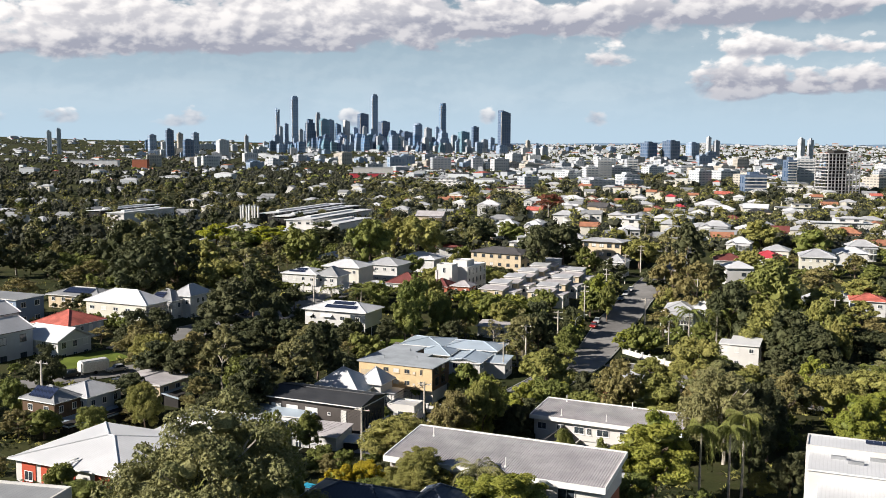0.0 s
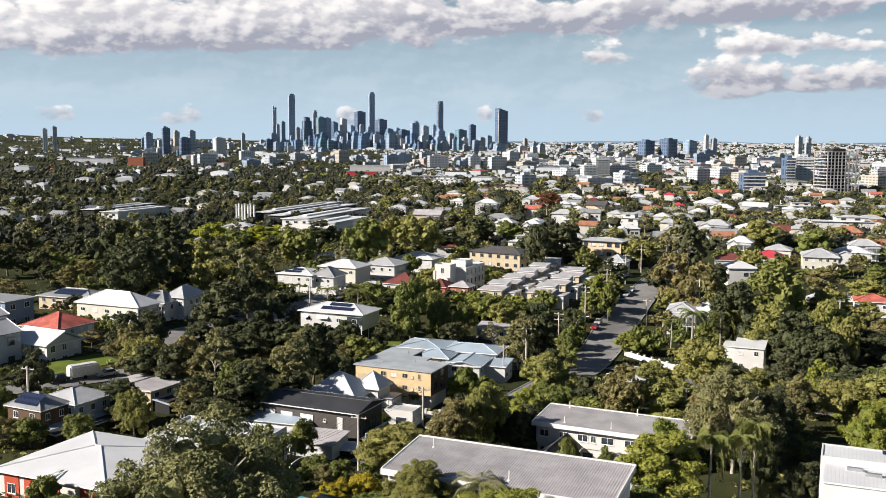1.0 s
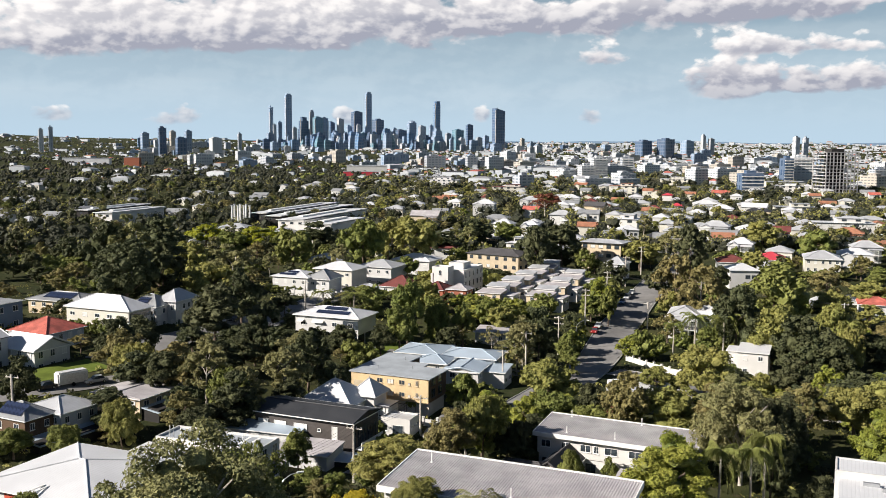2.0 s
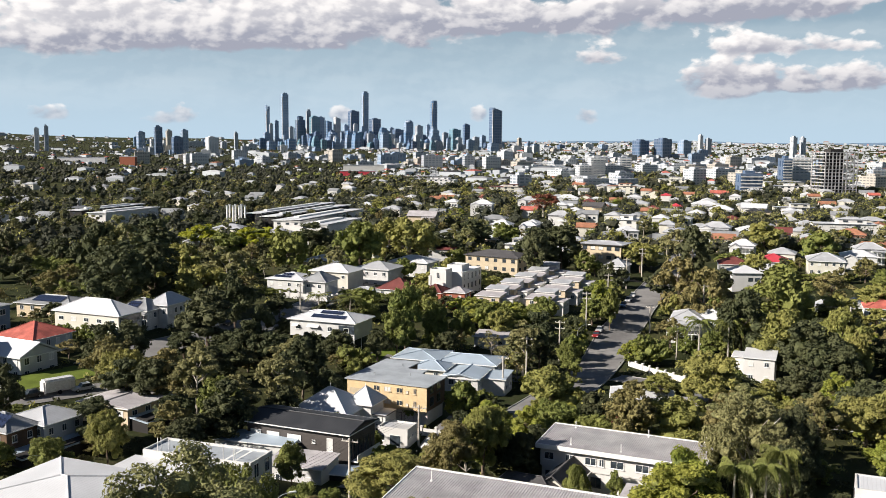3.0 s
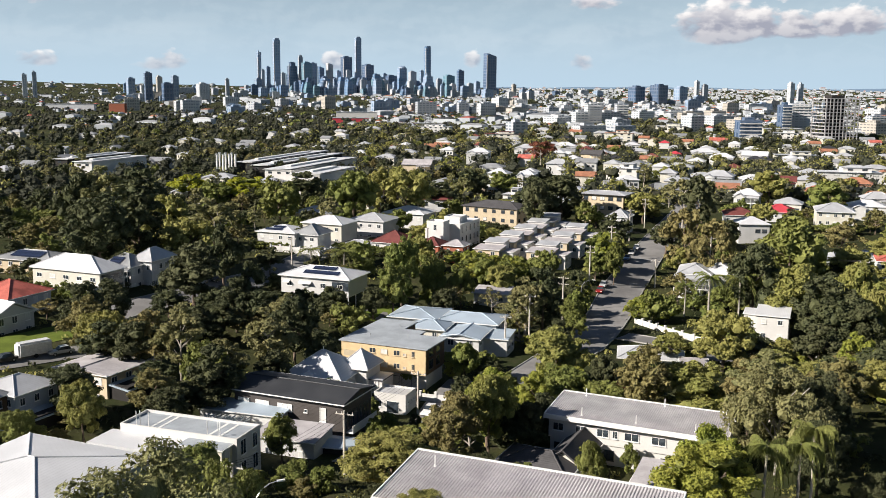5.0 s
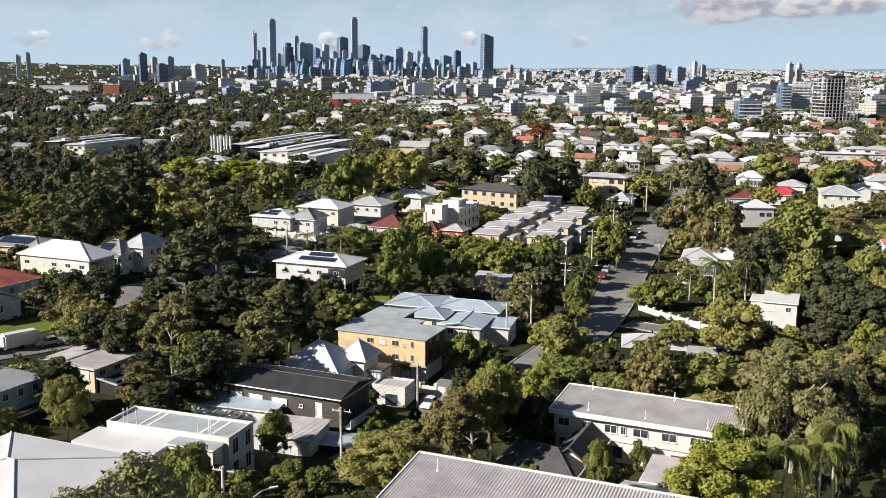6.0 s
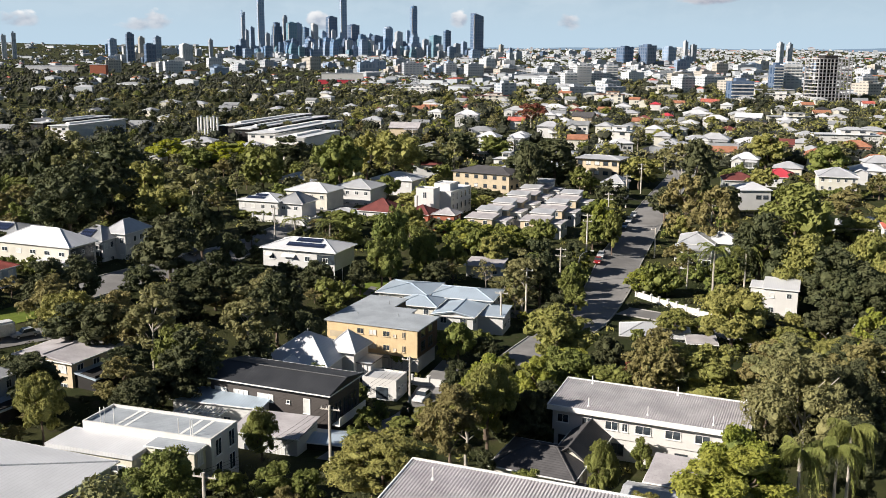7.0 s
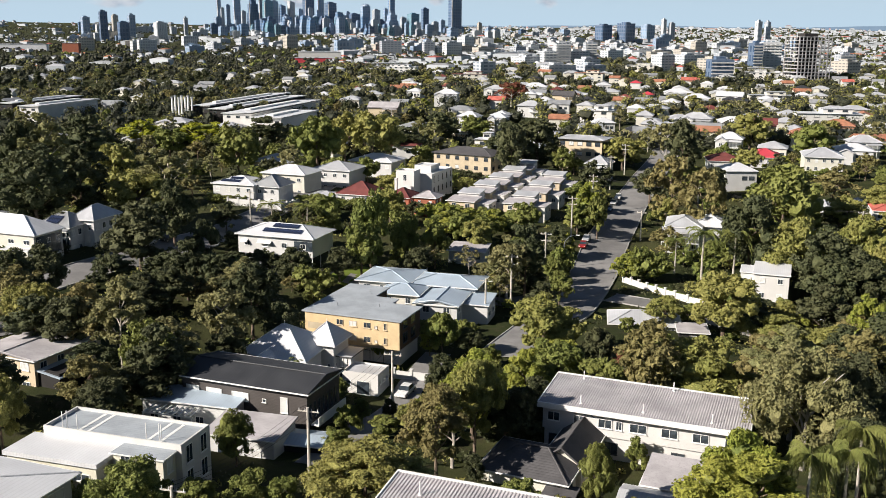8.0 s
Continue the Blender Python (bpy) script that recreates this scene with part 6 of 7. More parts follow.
def tower(x, y, w, d, h, mat, label, yaw=0.0, cap="", name="office_tower", z=None):
    base = land(x, y) if z is None else z
    t = new(name)
    t.matrix_basis = pose(x, y, base, 0, 0, yaw)
    tagged(t, label, "tower")
    bm = bmesh.new()
    if cap == "plain":
        box(bm, -w / 2, w / 2, -d / 2, d / 2, -15, h)
        box(bm, -w * 0.28, w * 0.1, -d * 0.3, d * 0.2, h, h + 2.6)
        part("shaft", bm, T[mat], t)
        return t
    if cap == "slope":
        chamfered(bm, w, d, -15, h, 0.14, w * 0.3)
    elif cap == "round":
        for k in range(5):
            f = 1 - 0.03 * k * k / 4
            chamfered(bm, w * f, d * f, -15 if k == 0 else h - w * (0.9 - 0.18 * k), h - w * (0.72 - 0.18 * k), 0.30)
    elif cap == "setback":
        chamfered(bm, w, d, -15, h * 0.62, 0.04), chamfered(bm, w * 0.8, d * 0.84, h * 0.62, h * 0.9, 0.06), chamfered(bm, w * 0.5, d * 0.6, h * 0.9, h, 0.08)
    else:
        chamfered(bm, w, d, -15, h, 0.08)
    part("shaft", bm, T[mat], t)
    bm = bmesh.new()
    if cap == "frame":                     # open slot between two blades at the top
        box(bm, -w / 2, -w * 0.22, -d / 2, d / 2, h, h + w * 1.2), box(bm, w * 0.22, w / 2, -d / 2, d / 2, h, h + w * 0.8), box(bm, -w / 2, w / 2, -d / 2, d / 2, h + w * 0.35, h + w * 0.5)
    elif cap == "step":
        chamfered(bm, w * 0.72, d * 0.72, h, h + 6, 0.1), tube(bm, (0, 0, h + 6), (0, 0, h + 14), 0.8, 0.3, 5)
    elif cap == "dome":
        bmesh.ops.create_uvsphere(bm, u_segments=12, v_segments=6, radius=w * 0.5, matrix=Matrix.Translation((0, 0, h)) @ Matrix.Diagonal((1, 1, 0.6, 1)))
    elif cap in ("round", "slope"):
        tube(bm, (-w * 0.1, 0, h - w * 0.3), (-w * 0.1, 0, h + 3), 0.6, 0.3, 5)
    else:
        box(bm, -w * 0.30, w * 0.05, -d * 0.3, d * 0.2, h, h + min(4.5, 1.5 + h * 0.04))
        box(bm, w * 0.12, w * 0.26, -d * 0.2, d * 0.1, h, h + min(3.0, 1.0 + h * 0.03))
    part("crown", bm, T[mat], t)
    if h > 110:                            # a pale corner strip up the tall ones
        bm = bmesh.new()
        box(bm, -w * 0.5 - 0.8, -w * 0.5 + 2.2, -d * 0.5 - 0.8, -d * 0.5 + 2.2, 0, h * 0.95)
        part("corner_strip", bm, M["bare_concrete"], t)
    return t


# glass facade colours are lightened and blued to carry some distance haze
T = {
    "blue": tower_material("blue_glass_facade", (0.16, 0.24, 0.36), (0.10, 0.18, 0.30), 10.5, 7.0, 0.7, 0.5),
    "steel": tower_material("steel_blue_facade", (0.27, 0.34, 0.44), (0.17, 0.24, 0.34), 10.5, 8.0, 0.7, 0.45),
    "navy": tower_material("dark_navy_facade", (0.10, 0.145, 0.225), (0.06, 0.10, 0.17), 10.5, 8.0, 0.7, 0.45),
    "pale": tower_material("pale_concrete_facade", (0.42, 0.44, 0.47), (0.17, 0.20, 0.24), 3.4, 7.0, 0.5, 0.5),
    "white": tower_material("white_facade", (0.56, 0.57, 0.58), (0.16, 0.19, 0.22), 3.0, 5.0, 0.4, 0.5),
    "teal": tower_material("teal_glass_facade", (0.15, 0.26, 0.32), (0.10, 0.19, 0.25), 10.5, 8.0, 0.7, 0.45),
    "beige": tower_material("beige_facade", (0.46, 0.42, 0.36), (0.13, 0.14, 0.15), 3.0, 4.5, 0.4, 0.5),
}


def far_x(px, dist):
    """Sideways place of a thing seen px of the picture's width from its middle, at that distance."""
    return dist * math.tan(math.atan((px - 784) / 1720.0) + radians(2.26))


def far_z(rise, dist):
    return 60.0 + rise / 1720.0 * dist


# skyline: middle, width, rise over the eye's level (all in 1720ths of the distance), distance, facade, cap
TALL_TOWERS = [
    (492, 8, 50, 4000, "steel", "frame"), (522, 14, 76, 4000, "steel", "step"), (507, 9, 30, 4050, "steel", ""), (498, 7, 25, 3960, "pale", ""), (549, 22, 37, 4000, "navy", "setback"), (563, 9, 48, 4080, "pale", "step"),
    (574, 20, 38, 3950, "teal", ""), (585, 14, 37, 4020, "steel", ""), (598, 13, 32, 4100, "blue", "slope"), (613, 14, 38, 4050, "white", "slope"), (642, 21, 48, 3980, "navy", ""),
    (662, 13, 80, 4060, "steel", "step"), (679, 22, 35, 3900, "navy", ""), (697, 22, 15, 3850, "steel", ""), (719, 22, 17, 3900, "navy", ""), (738, 18, 30, 4080, "steel", "dome"),
    (756, 15, 24, 3900, "pale", ""), (782, 15, 68, 4050, "blue", "round"), (783, 22, 20, 3880, "steel", "setback"), (802, 12, 12, 3960, "pale", ""), (819, 22, 18, 3900, "teal", ""), (839, 14, 27, 4020, "navy", ""),
    (890, 25, 57, 3800, "navy", "slope"),
]
LOWER_TOWERS = [
    (533, 9, 20, 3900, "pale", ""), (628, 10, 24, 3980, "steel", ""), (645, 9, 26, 3850, "pale", ""), (708, 9, 20, 4050, "steel", ""),
    (772, 8, 26, 4050, "steel", ""), (856, 13, 5, 3900, "pale", ""), (868, 12, 8, 4000, "steel", ""), (932, 9, 4, 3900, "beige", ""), (490, 14, 10, 3850, "steel", ""),
    (604, 12, 14, 3850, "navy", ""), (666, 12, 12, 3800, "navy", ""), (826, 12, 4, 3780, "pale", ""), (886, 22, -5, 3700, "steel", ""),
]
RC = random.Random(5)
for k in range(190):                       # the lower blocks that fill the city between its towers
    px = RC.triangular(462, 860, 640) if k < 150 else RC.uniform(250, 1010)
    inner = max(0.0, 1 - abs(px - 660) / 200)
    LOWER_TOWERS.append((px, RC.uniform(8, 18), RC.uniform(-13, 1) + inner * RC.uniform(4, 24), RC.uniform(3550, 4150), RC.choice(("steel", "steel", "navy", "navy", "blue", "blue", "steel", "pale", "white", "teal")), RC.choice(("plain", "plain", "plain", "setback"))))
OUTLYING_TOWERS = [
    (302, 16, 18, 2600, "navy", ""), (335, 22, 1, 2550, "navy", ""), (437, 8, 9, 3000, "pale", ""), (347, 14, 13, 3200, "steel", ""), (320, 12, 12, 3200, "beige", ""),
    (271, 16, 9, 3200, "steel", ""), (90, 10, 14, 3000, "white", ""), (107, 9, 18, 3000, "pale", ""), (1145, 32, 2, 3000, "navy", ""), (1184, 34, 5, 3000, "navy", ""),
    (1222, 26, 2, 3100, "steel", ""), (1250, 10, 12, 3200, "white", ""), (1264, 12, 6, 3200, "pale", ""), (1413, 14, 10, 2500, "white", ""), (1429, 13, 9, 2520, "pale", ""),
    (395, 24, 1, 2900, "white", ""),
]
for px, w, rise, dist, mat, cap in TALL_TOWERS + LOWER_TOWERS + OUTLYING_TOWERS:
    x = far_x(px, dist)
    base = min(land(x, dist), 30)
    kind = {"navy": "dark glass", "blue": "blue glass", "steel": "steel-blue glass", "teal": "teal glass", "pale": "pale concrete", "white": "white concrete", "beige": "beige concrete"}[mat]
    tower(x, dist, w / 1720 * dist * 0.80, w / 1720 * dist * 0.60, far_z(rise, dist) - base, mat, kind + " tower on the city skyline", RT.uniform(20, 38), cap, z=base)


def house_block(kind, roof, wall, w, d):
    names = {"white_roof": "white metal", "pale_roof": "pale metal", "grey_roof": "grey metal", "terracotta": "terracotta tiled", "red_roof": "faded red", "charcoal_roof": "dark", "maroon_roof": "maroon", "bright_red_roof": "bright red"}
    h = house(kind, 0, 0, 0, "suburban house with a %s roof among trees" % names[roof], "house", 0)
    wing(h, -w / 2, w / 2, -d / 2, d / 2, -4, 4.6, RT.choice(("hip", "hip", "gable")), 2.1, 0.5, roof, wall, "", caps=False, fascia=False)
    if w > 12:
        wing(h, -w / 2 + 1, -0.5, -d / 2 - 3.4, -d / 2 - 0.05, -4, 4.0, "gable", 1.4, 0.4, roof, wall, "", caps=False, fascia=False, axis="v")
    for u in (0.12 * w, 0.34 * w):
        bm = bmesh.new()
        box(bm, u - 0.8, u + 0.8, -d / 2 - 0.06, -d / 2 + 0.02, 1.6, 2.9)
        part("window", bm, M["pane"], h)
    return h


blocks = []
for roof, wall, n in (("white_roof", "white_wall", 2), ("pale_roof", "cream", 3), ("grey_roof", "white_wall", 3), ("terracotta", "cream", 2), ("red_roof", "white_wall", 1), ("charcoal_roof", "tan", 1), ("maroon_roof", "white_wall", 1), ("bright_red_roof", "render", 1)):
    for k in range(n):
        blocks.append((roof, wall, 10 + 3 * k, 9 + k))
made = {}
RF = random.Random(21)
count = 0
for row in range(14):
    y0 = 405 + row * 62
    for i in range(-14, 15):
        x = i * (26 + row * 0.9) + RF.uniform(-8, 8) + y0 * 0.05
        y = y0 + RF.uniform(-24, 24)
        if abs(x) > 0.52 * y + 20 or not free(x, y, 8) or count > 170:
            continue
        left = x < -0.05 * y
        if RF.random() < (0.6 if left else 0.15):
            continue
        pool = [2, 3, 4, 5, 6, 7] if left else [0, 1, 0, 1, 2, 3, 4, 2, 3, 5, 6, 7, 5, 6, 8, 9, 11, 12, 3, 4, 10] + ([13] if RF.random() < 0.4 else [])
        b = blocks[RF.choice(pool)]
        m = pose(x, y, land(x, y) + 0.6, 0, 0, RF.choice((-22, -22, 68, -10)) + RF.uniform(-6, 6))
        count += 1
        TAKEN.append((x, y, 8))
        if b not in made:
            made[b] = house_block("suburban_house", *b)
            made[b].matrix_basis = m
        else:
            copy_thing(made[b], m)

for k in range(60):
    y = 330 + 620 * RF.random()
    x = y * RF.uniform(0.16, 0.50)
    if not free(x, y, 7):
        continue
    b = blocks[RF.choice((0, 1, 2, 3, 4, 2, 3, 8, 9, 11, 0, 1))]
    TAKEN.append((x, y, 7.5))
    m = pose(x, y, land(x, y) + RF.uniform(0.6, 2.2), 0, 0, RF.choice((-22, -22, 68, -10)) + RF.uniform(-6, 6))
    if b not in made:
        made[b] = house_block("suburban_house", *b)
        made[b].matrix_basis = m
    else:
        copy_thing(made[b], m)


# the open concrete frame of a tower that is being built
def open_frame(x, y, w, d, h, storeys, bays):
    t = new("unfinished_tower")
    z = land(x, y)
    t.matrix_basis = pose(x, y, z, 0, 0, 8)
    tagged(t, "unfinished grey concrete tower frame with open floors", "tower")
    for k in range(storeys + 1):
        bm = bmesh.new()
        zz = h * k / storeys
        box(bm, -w / 2, w / 2, -d / 2, d / 2, zz - 0.6, zz)
        part("floor_slab", bm, M["bare_concrete"], t)
    for i in range(bays + 1):
        for v in (-d / 2 + 0.3, d / 2 - 0.3):
            bm = bmesh.new()
            u = -w / 2 + 0.6 + (w - 1.2) * i / bays
            box(bm, u - (0.6 if i % 2 == 0 else 0.35), u + (0.6 if i % 2 == 0 else 0.35), v - 0.35, v + 0.35, -10, h)
            part("column", bm, M["bare_concrete"], t)
    # core coloured near-black so the open floors look shaded
    bm = bmesh.new()
    box(bm, -w * 0.22, w * 0.16, -d * 0.2, d * 0.3, -10, h + 3)
    part("core", bm, M["dark"], t, "lift core coloured dark as the shade of open floors")
    return t


def block_of_flats(x, y, w, d, h, yaw, wall, label):
    """Mid-rise flats with slabs, window bands and a roof box."""
    t = new("apartment_tower")
    t.matrix_basis = pose(x, y, land(x, y), 0, 0, yaw)
    tagged(t, label, "apartments")
    bm = bmesh.new()
    box(bm, -w / 2, w / 2, -d / 2, d / 2, -12, h)
    part("wall", bm, T[wall], t)
    bm = bmesh.new()
    box(bm, -w * 0.25, w * 0.2, -d * 0.25, d * 0.25, h, h + 3)
    part("roof_box", bm, T[wall], t)
    n = max(2, int(h / 3.1))
    for k in range(1, n):
        bm = bmesh.new()
        box(bm, -w / 2 - 0.1, w / 2 + 0.1, -d / 2 - 1.2, -d / 2 - 0.02, h * k / n - 0.1, h * k / n + 0.9)
        part("balcony", bm, M["render"], t)
    return t


for px, w, rise, dist in ((1480, 64, -15, 960),):
    x = far_x(px, dist)
    open_frame(x, dist, w / 1720 * dist, 24, far_z(rise, dist) - land(x, dist), 13, 9)
for px, w, rise, dist, wall in ((1395, 16, -27, 1130, "navy"), (1421, 32, -25, 1150, "white"), (1332, 39, -54, 1000, "navy"), (1115, 20, -27, 1360, "pale"), (1066, 26, -28, 1300, "white"), (1044, 24, -42, 1270, "white"),
                                (1530, 40, -74, 1050, "white"), (1560, 30, -45, 1500, "pale"), (1215, 60, -40, 1800, "white"), (1260, 40, -50, 1500, "pale"), (980, 30, -40, 2000, "white"), (1000, 26, -50, 1800, "pale")):
    x = far_x(px, dist)
    h = far_z(rise, dist) - land(x, dist)
    block_of_flats(x, dist, w / 1720 * dist, 16, max(9, h), RF.uniform(-12, 12), wall, {"navy": "dark", "white": "white", "pale": "pale grey"}[wall] + " apartment tower among low houses")
for k in range(135):
    px, dist = RF.choice((RF.uniform(250, 950), RF.uniform(250, 950), RF.uniform(900, 1568))), RF.uniform(1900, 3850)
    x, wall = far_x(px, dist), RF.choice(("white", "pale", "beige", "white", "steel"))
    if px > 900 and RF.random() < 0.3:
        continue
    tower(x, dist, RF.uniform(16, 42), RF.uniform(14, 24), RF.uniform(9, 27), wall, {"white": "white", "pale": "pale grey", "beige": "beige", "steel": "glassy blue"}[wall] + " mid-rise block before the city", RF.uniform(8, 42), "plain", name="mid_rise_block")

for k in range(60):
    px, dist = RF.uniform(930, 1590), RF.uniform(1000, 2700)
    x, wall = far_x(px, dist), RF.choice(("white", "white", "pale", "beige"))
    tower(x, dist, RF.uniform(18, 46), RF.uniform(14, 22), RF.uniform(8, 19), wall, {"white": "white", "pale": "pale grey", "beige": "beige"}[wall] + " block of flats among houses", RF.uniform(8, 42), "plain", name="block_of_flats")
for px, w, rise, dist, mat, label in ((250, 26, -33, 1900, "red_brick", "long red brick warehouse far off"), (170, 80, -35, 1950, "white_roof", "long low shed with white roof"), (650, 62, -63, 1500, "bright_red_roof", "low building with bright red walls"),
                                      (660, 70, -45, 1600, "render", "pale hospital block with many floors"), (765, 80, -70, 1300, "white_roof", "low white hall roof among trees"), (1390, 70, -75, 1100, "cream", "cream low block beside towers")):
    x = far_x(px, dist)
    t = house("low_block", x, dist, 0, label, "building")
    z = far_z(rise, dist) - land(x, dist)
    ww = w / 1720 * dist
    bm = bmesh.new()
    box(bm, -ww / 2, ww / 2, -8, 8, -10, max(6, z))
    part("wall", bm, M[mat], t)
    bm = bmesh.new()
    box(bm, -ww / 2 - 0.5, ww / 2 + 0.5, -8.5, 8.5, max(6, z) + 0.01, max(6, z) + 0.6)
    part("roof", bm, M["pale_roof"], t)


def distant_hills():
    """Hazy blue hills on the horizon: a plain backdrop, its haze painted as glow."""
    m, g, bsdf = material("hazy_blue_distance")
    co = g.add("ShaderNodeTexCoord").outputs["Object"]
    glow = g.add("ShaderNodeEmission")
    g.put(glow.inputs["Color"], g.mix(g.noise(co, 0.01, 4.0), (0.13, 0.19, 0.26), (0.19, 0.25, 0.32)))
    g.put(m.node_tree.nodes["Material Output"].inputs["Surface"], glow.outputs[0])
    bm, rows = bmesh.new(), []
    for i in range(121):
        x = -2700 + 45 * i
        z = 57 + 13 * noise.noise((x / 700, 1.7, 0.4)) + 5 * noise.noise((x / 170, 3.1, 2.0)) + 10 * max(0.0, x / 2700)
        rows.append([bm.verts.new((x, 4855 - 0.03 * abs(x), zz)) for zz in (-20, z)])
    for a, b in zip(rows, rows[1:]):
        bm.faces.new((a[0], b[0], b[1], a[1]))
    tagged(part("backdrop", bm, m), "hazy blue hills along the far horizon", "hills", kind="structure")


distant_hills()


def far_suburb(name, seed, count, near, reach, mats, label):
    """Roofs and walls of the many houses far off, in one mesh."""
    rng = random.Random(seed)
    verts, faces, idx = [], [], []
    for _ in range(count):
        y = near + (reach - near) * rng.random() ** 0.8
        x = rng.uniform(-0.56, 0.56) * y
        if x < -0.02 * y and y < 4900 and rng.random() < 0.78:
            continue
        w, d, hh = rng.uniform(8, 14), rng.uniform(7, 10), rng.uniform(3, 5.5)
        if rng.random() < 0.10:
            w, d, hh = rng.uniform(18, 40), rng.uniform(10, 18), rng.uniform(6, 11)
        a = radians(rng.choice((-22, 68)) + rng.uniform(-15, 15))
        ca, sa, z = math.cos(a), math.sin(a), land(x, y) - 2
        o = len(verts)
        for u, v, q in ((-w, -d, 0), (w, -d, 0), (w, d, 0), (-w, d, 0), (-w, -d, hh + 2), (w, -d, hh + 2), (w, d, hh + 2), (-w, d, hh + 2), (-w * 0.4, 0, hh + 4.2), (w * 0.4, 0, hh + 4.2)):
            u, v = u / 2, v / 2
            verts.append((x + u * ca - v * sa, y + u * sa + v * ca, z + q))
        for f in ((0, 1, 5, 4), (1, 2, 6, 5), (2, 3, 7, 6), (3, 0, 4, 7)):
            faces.append(tuple(o + i for i in f)), idx.append(0)
        share = [0.9, 2.2, 4.5, 1.0, 0.5, 3.4] if x > -0.05 * y else [0.35, 1.2, 4.0, 0.8, 0.5, 6.0]
        k = rng.choices(range(1, len(mats)), share[:len(mats) - 1])[0]
        for f in ((4, 5, 9, 8), (5, 6, 9), (6, 7, 8, 9), (7, 4, 8)):
            faces.append(tuple(o + i for i in f)), idx.append(k)
    me = bpy.data.meshes.new(name)
    me.from_pydata(verts, [], faces)
    for m in mats:
        me.materials.append(M[m])
    me.polygons.foreach_set("material_index", idx)
    return tagged(part(name, me, None), label, "houses", kind="stuff")


far_suburb("far_houses", 3, 6600, 1150, 4800, ("grey_wall", "white_roof", "pale_roof", "grey_roof", "terracotta", "red_roof", "charcoal_roof"), "many far suburban houses with pale roofs")


def far_woods(name, seed, count, near, reach, leaf, label, big=1.0):
    """Crowns of the trees far off, as lumpy clumps in one mesh."""
    rng = np.random.default_rng(seed)
    pr = random.Random(seed)
    bm = bmesh.new()
    bmesh.ops.create_icosphere(bm, subdivisions=1, radius=1.0)
    base = np.array([v.co[:] for v in bm.verts])
    tri = np.array([[v.index for v in f.verts] for f in bm.faces])
    bm.free()
    vs, fs, n = [], [], 0
    for _ in range(count):
        y = near + (reach - near) * pr.random() ** 1.15
        x = pr.uniform(-0.56, 0.56) * y
        if (x > 0.06 * y and pr.random() < 0.22) or (leaf != "bush" and x < -0.02 * y and pr.random() < 0.75):
            continue
        s = pr.uniform(2.4, 4.6) * big
        for _ in range(4 if y < 2300 else 2):
            q = s * pr.uniform(0.42, 0.75)
            at = (x + pr.uniform(-1, 1) * s * 0.8, y + pr.uniform(-1, 1) * s * 0.8, land(x, y) + s * pr.uniform(0.3, 1.35))
            vs.append(np.array(at) + base * (q, q, q * pr.uniform(0.7, 1.0)) * rng.uniform(0.7, 1.15, (len(base), 1)))
            fs.append(tri + n * len(base))
            n += 1
    me = bpy.data.meshes.new(name)
    me.from_pydata(np.concatenate(vs).tolist(), [], np.concatenate(fs).tolist())
    return tagged(part(name, me, L[leaf]), label, "trees", kind="stuff")


far_woods("far_woods", 5, 11500, 1150, 4300, "bush", "dark far woods and street trees")
far_woods("far_woods", 6, 2800, 1150, 4300, "green", "mid-green far woods and street trees")
far_woods("far_woods", 8, 1700, 1150, 4300, "grey", "grey-green far woods and street trees", 0.9)


# ---- trees of the middle distance ----
RM = random.Random(77)
total = 0
while total < 640:
    y = 335 + 760 * RM.random() ** 1.25
    x = RM.uniform(-0.55, 0.55) * y
    left = x < -0.02 * y
    if not free(x, y, 1.0) or (not left and RM.random() < 0.38):
        continue
    kind = RM.choice(("dark", "laurel", "laurel", "gum", "mango", "brown") if left else ("fig", "mango", "bright", "gum", "brown", "laurel"))
    plant(kind, x, y, KINDS[kind]["h"] * RM.uniform(0.5, 0.95), detail=0.06)
    total += 1

# ---- undergrowth and small trees between the near houses ----
total = 0
while total < 430:
    y = 84 + 330 * RM.random() ** 0.65
    x = RM.uniform(-0.60, 0.56) * y
    if not free(x, y, 1.6):
        continue
    left = x < 0.03 * y
    kind = RM.choice(("shrub", "laurel", "laurel", "mango", "brown") if left else ("shrub", "shrub", "fig", "mango", "bright", "laurel"))
    hh = RM.uniform(2.2, 4.6) if y < 235 else RM.uniform(3.8, 7.5)
    hh = min(hh, low_limit(x, y))
    if hh < 1.2:
        continue
    plant(kind, x, y, hh, hh * RM.uniform(1.0, 1.5), detail=0.09 if y > 170 else 0.3)
    total += 1


def undergrowth(seed, count, leaf, label):
    rng = np.random.default_rng(seed)
    pr = random.Random(seed)
    centres, radii = [], []
    while len(centres) < count:
        y = 80 + 270 * pr.random()
        x = pr.uniform(-0.6, 0.6) * y
        if free(x, y, 0.3):
            s = pr.uniform(0.5, 1.3)
            centres.append((x, y, land(x, y) + 0.1)), radii.append((s, s, s * 0.8))
    verts, quads = leaf_cards(rng, centres, radii, count * 12, 0.34)
    tagged(part("undergrowth", mesh_of("undergrowth", [(verts, quads)], [L[leaf]]), None), label, "undergrowth", kind="stuff")


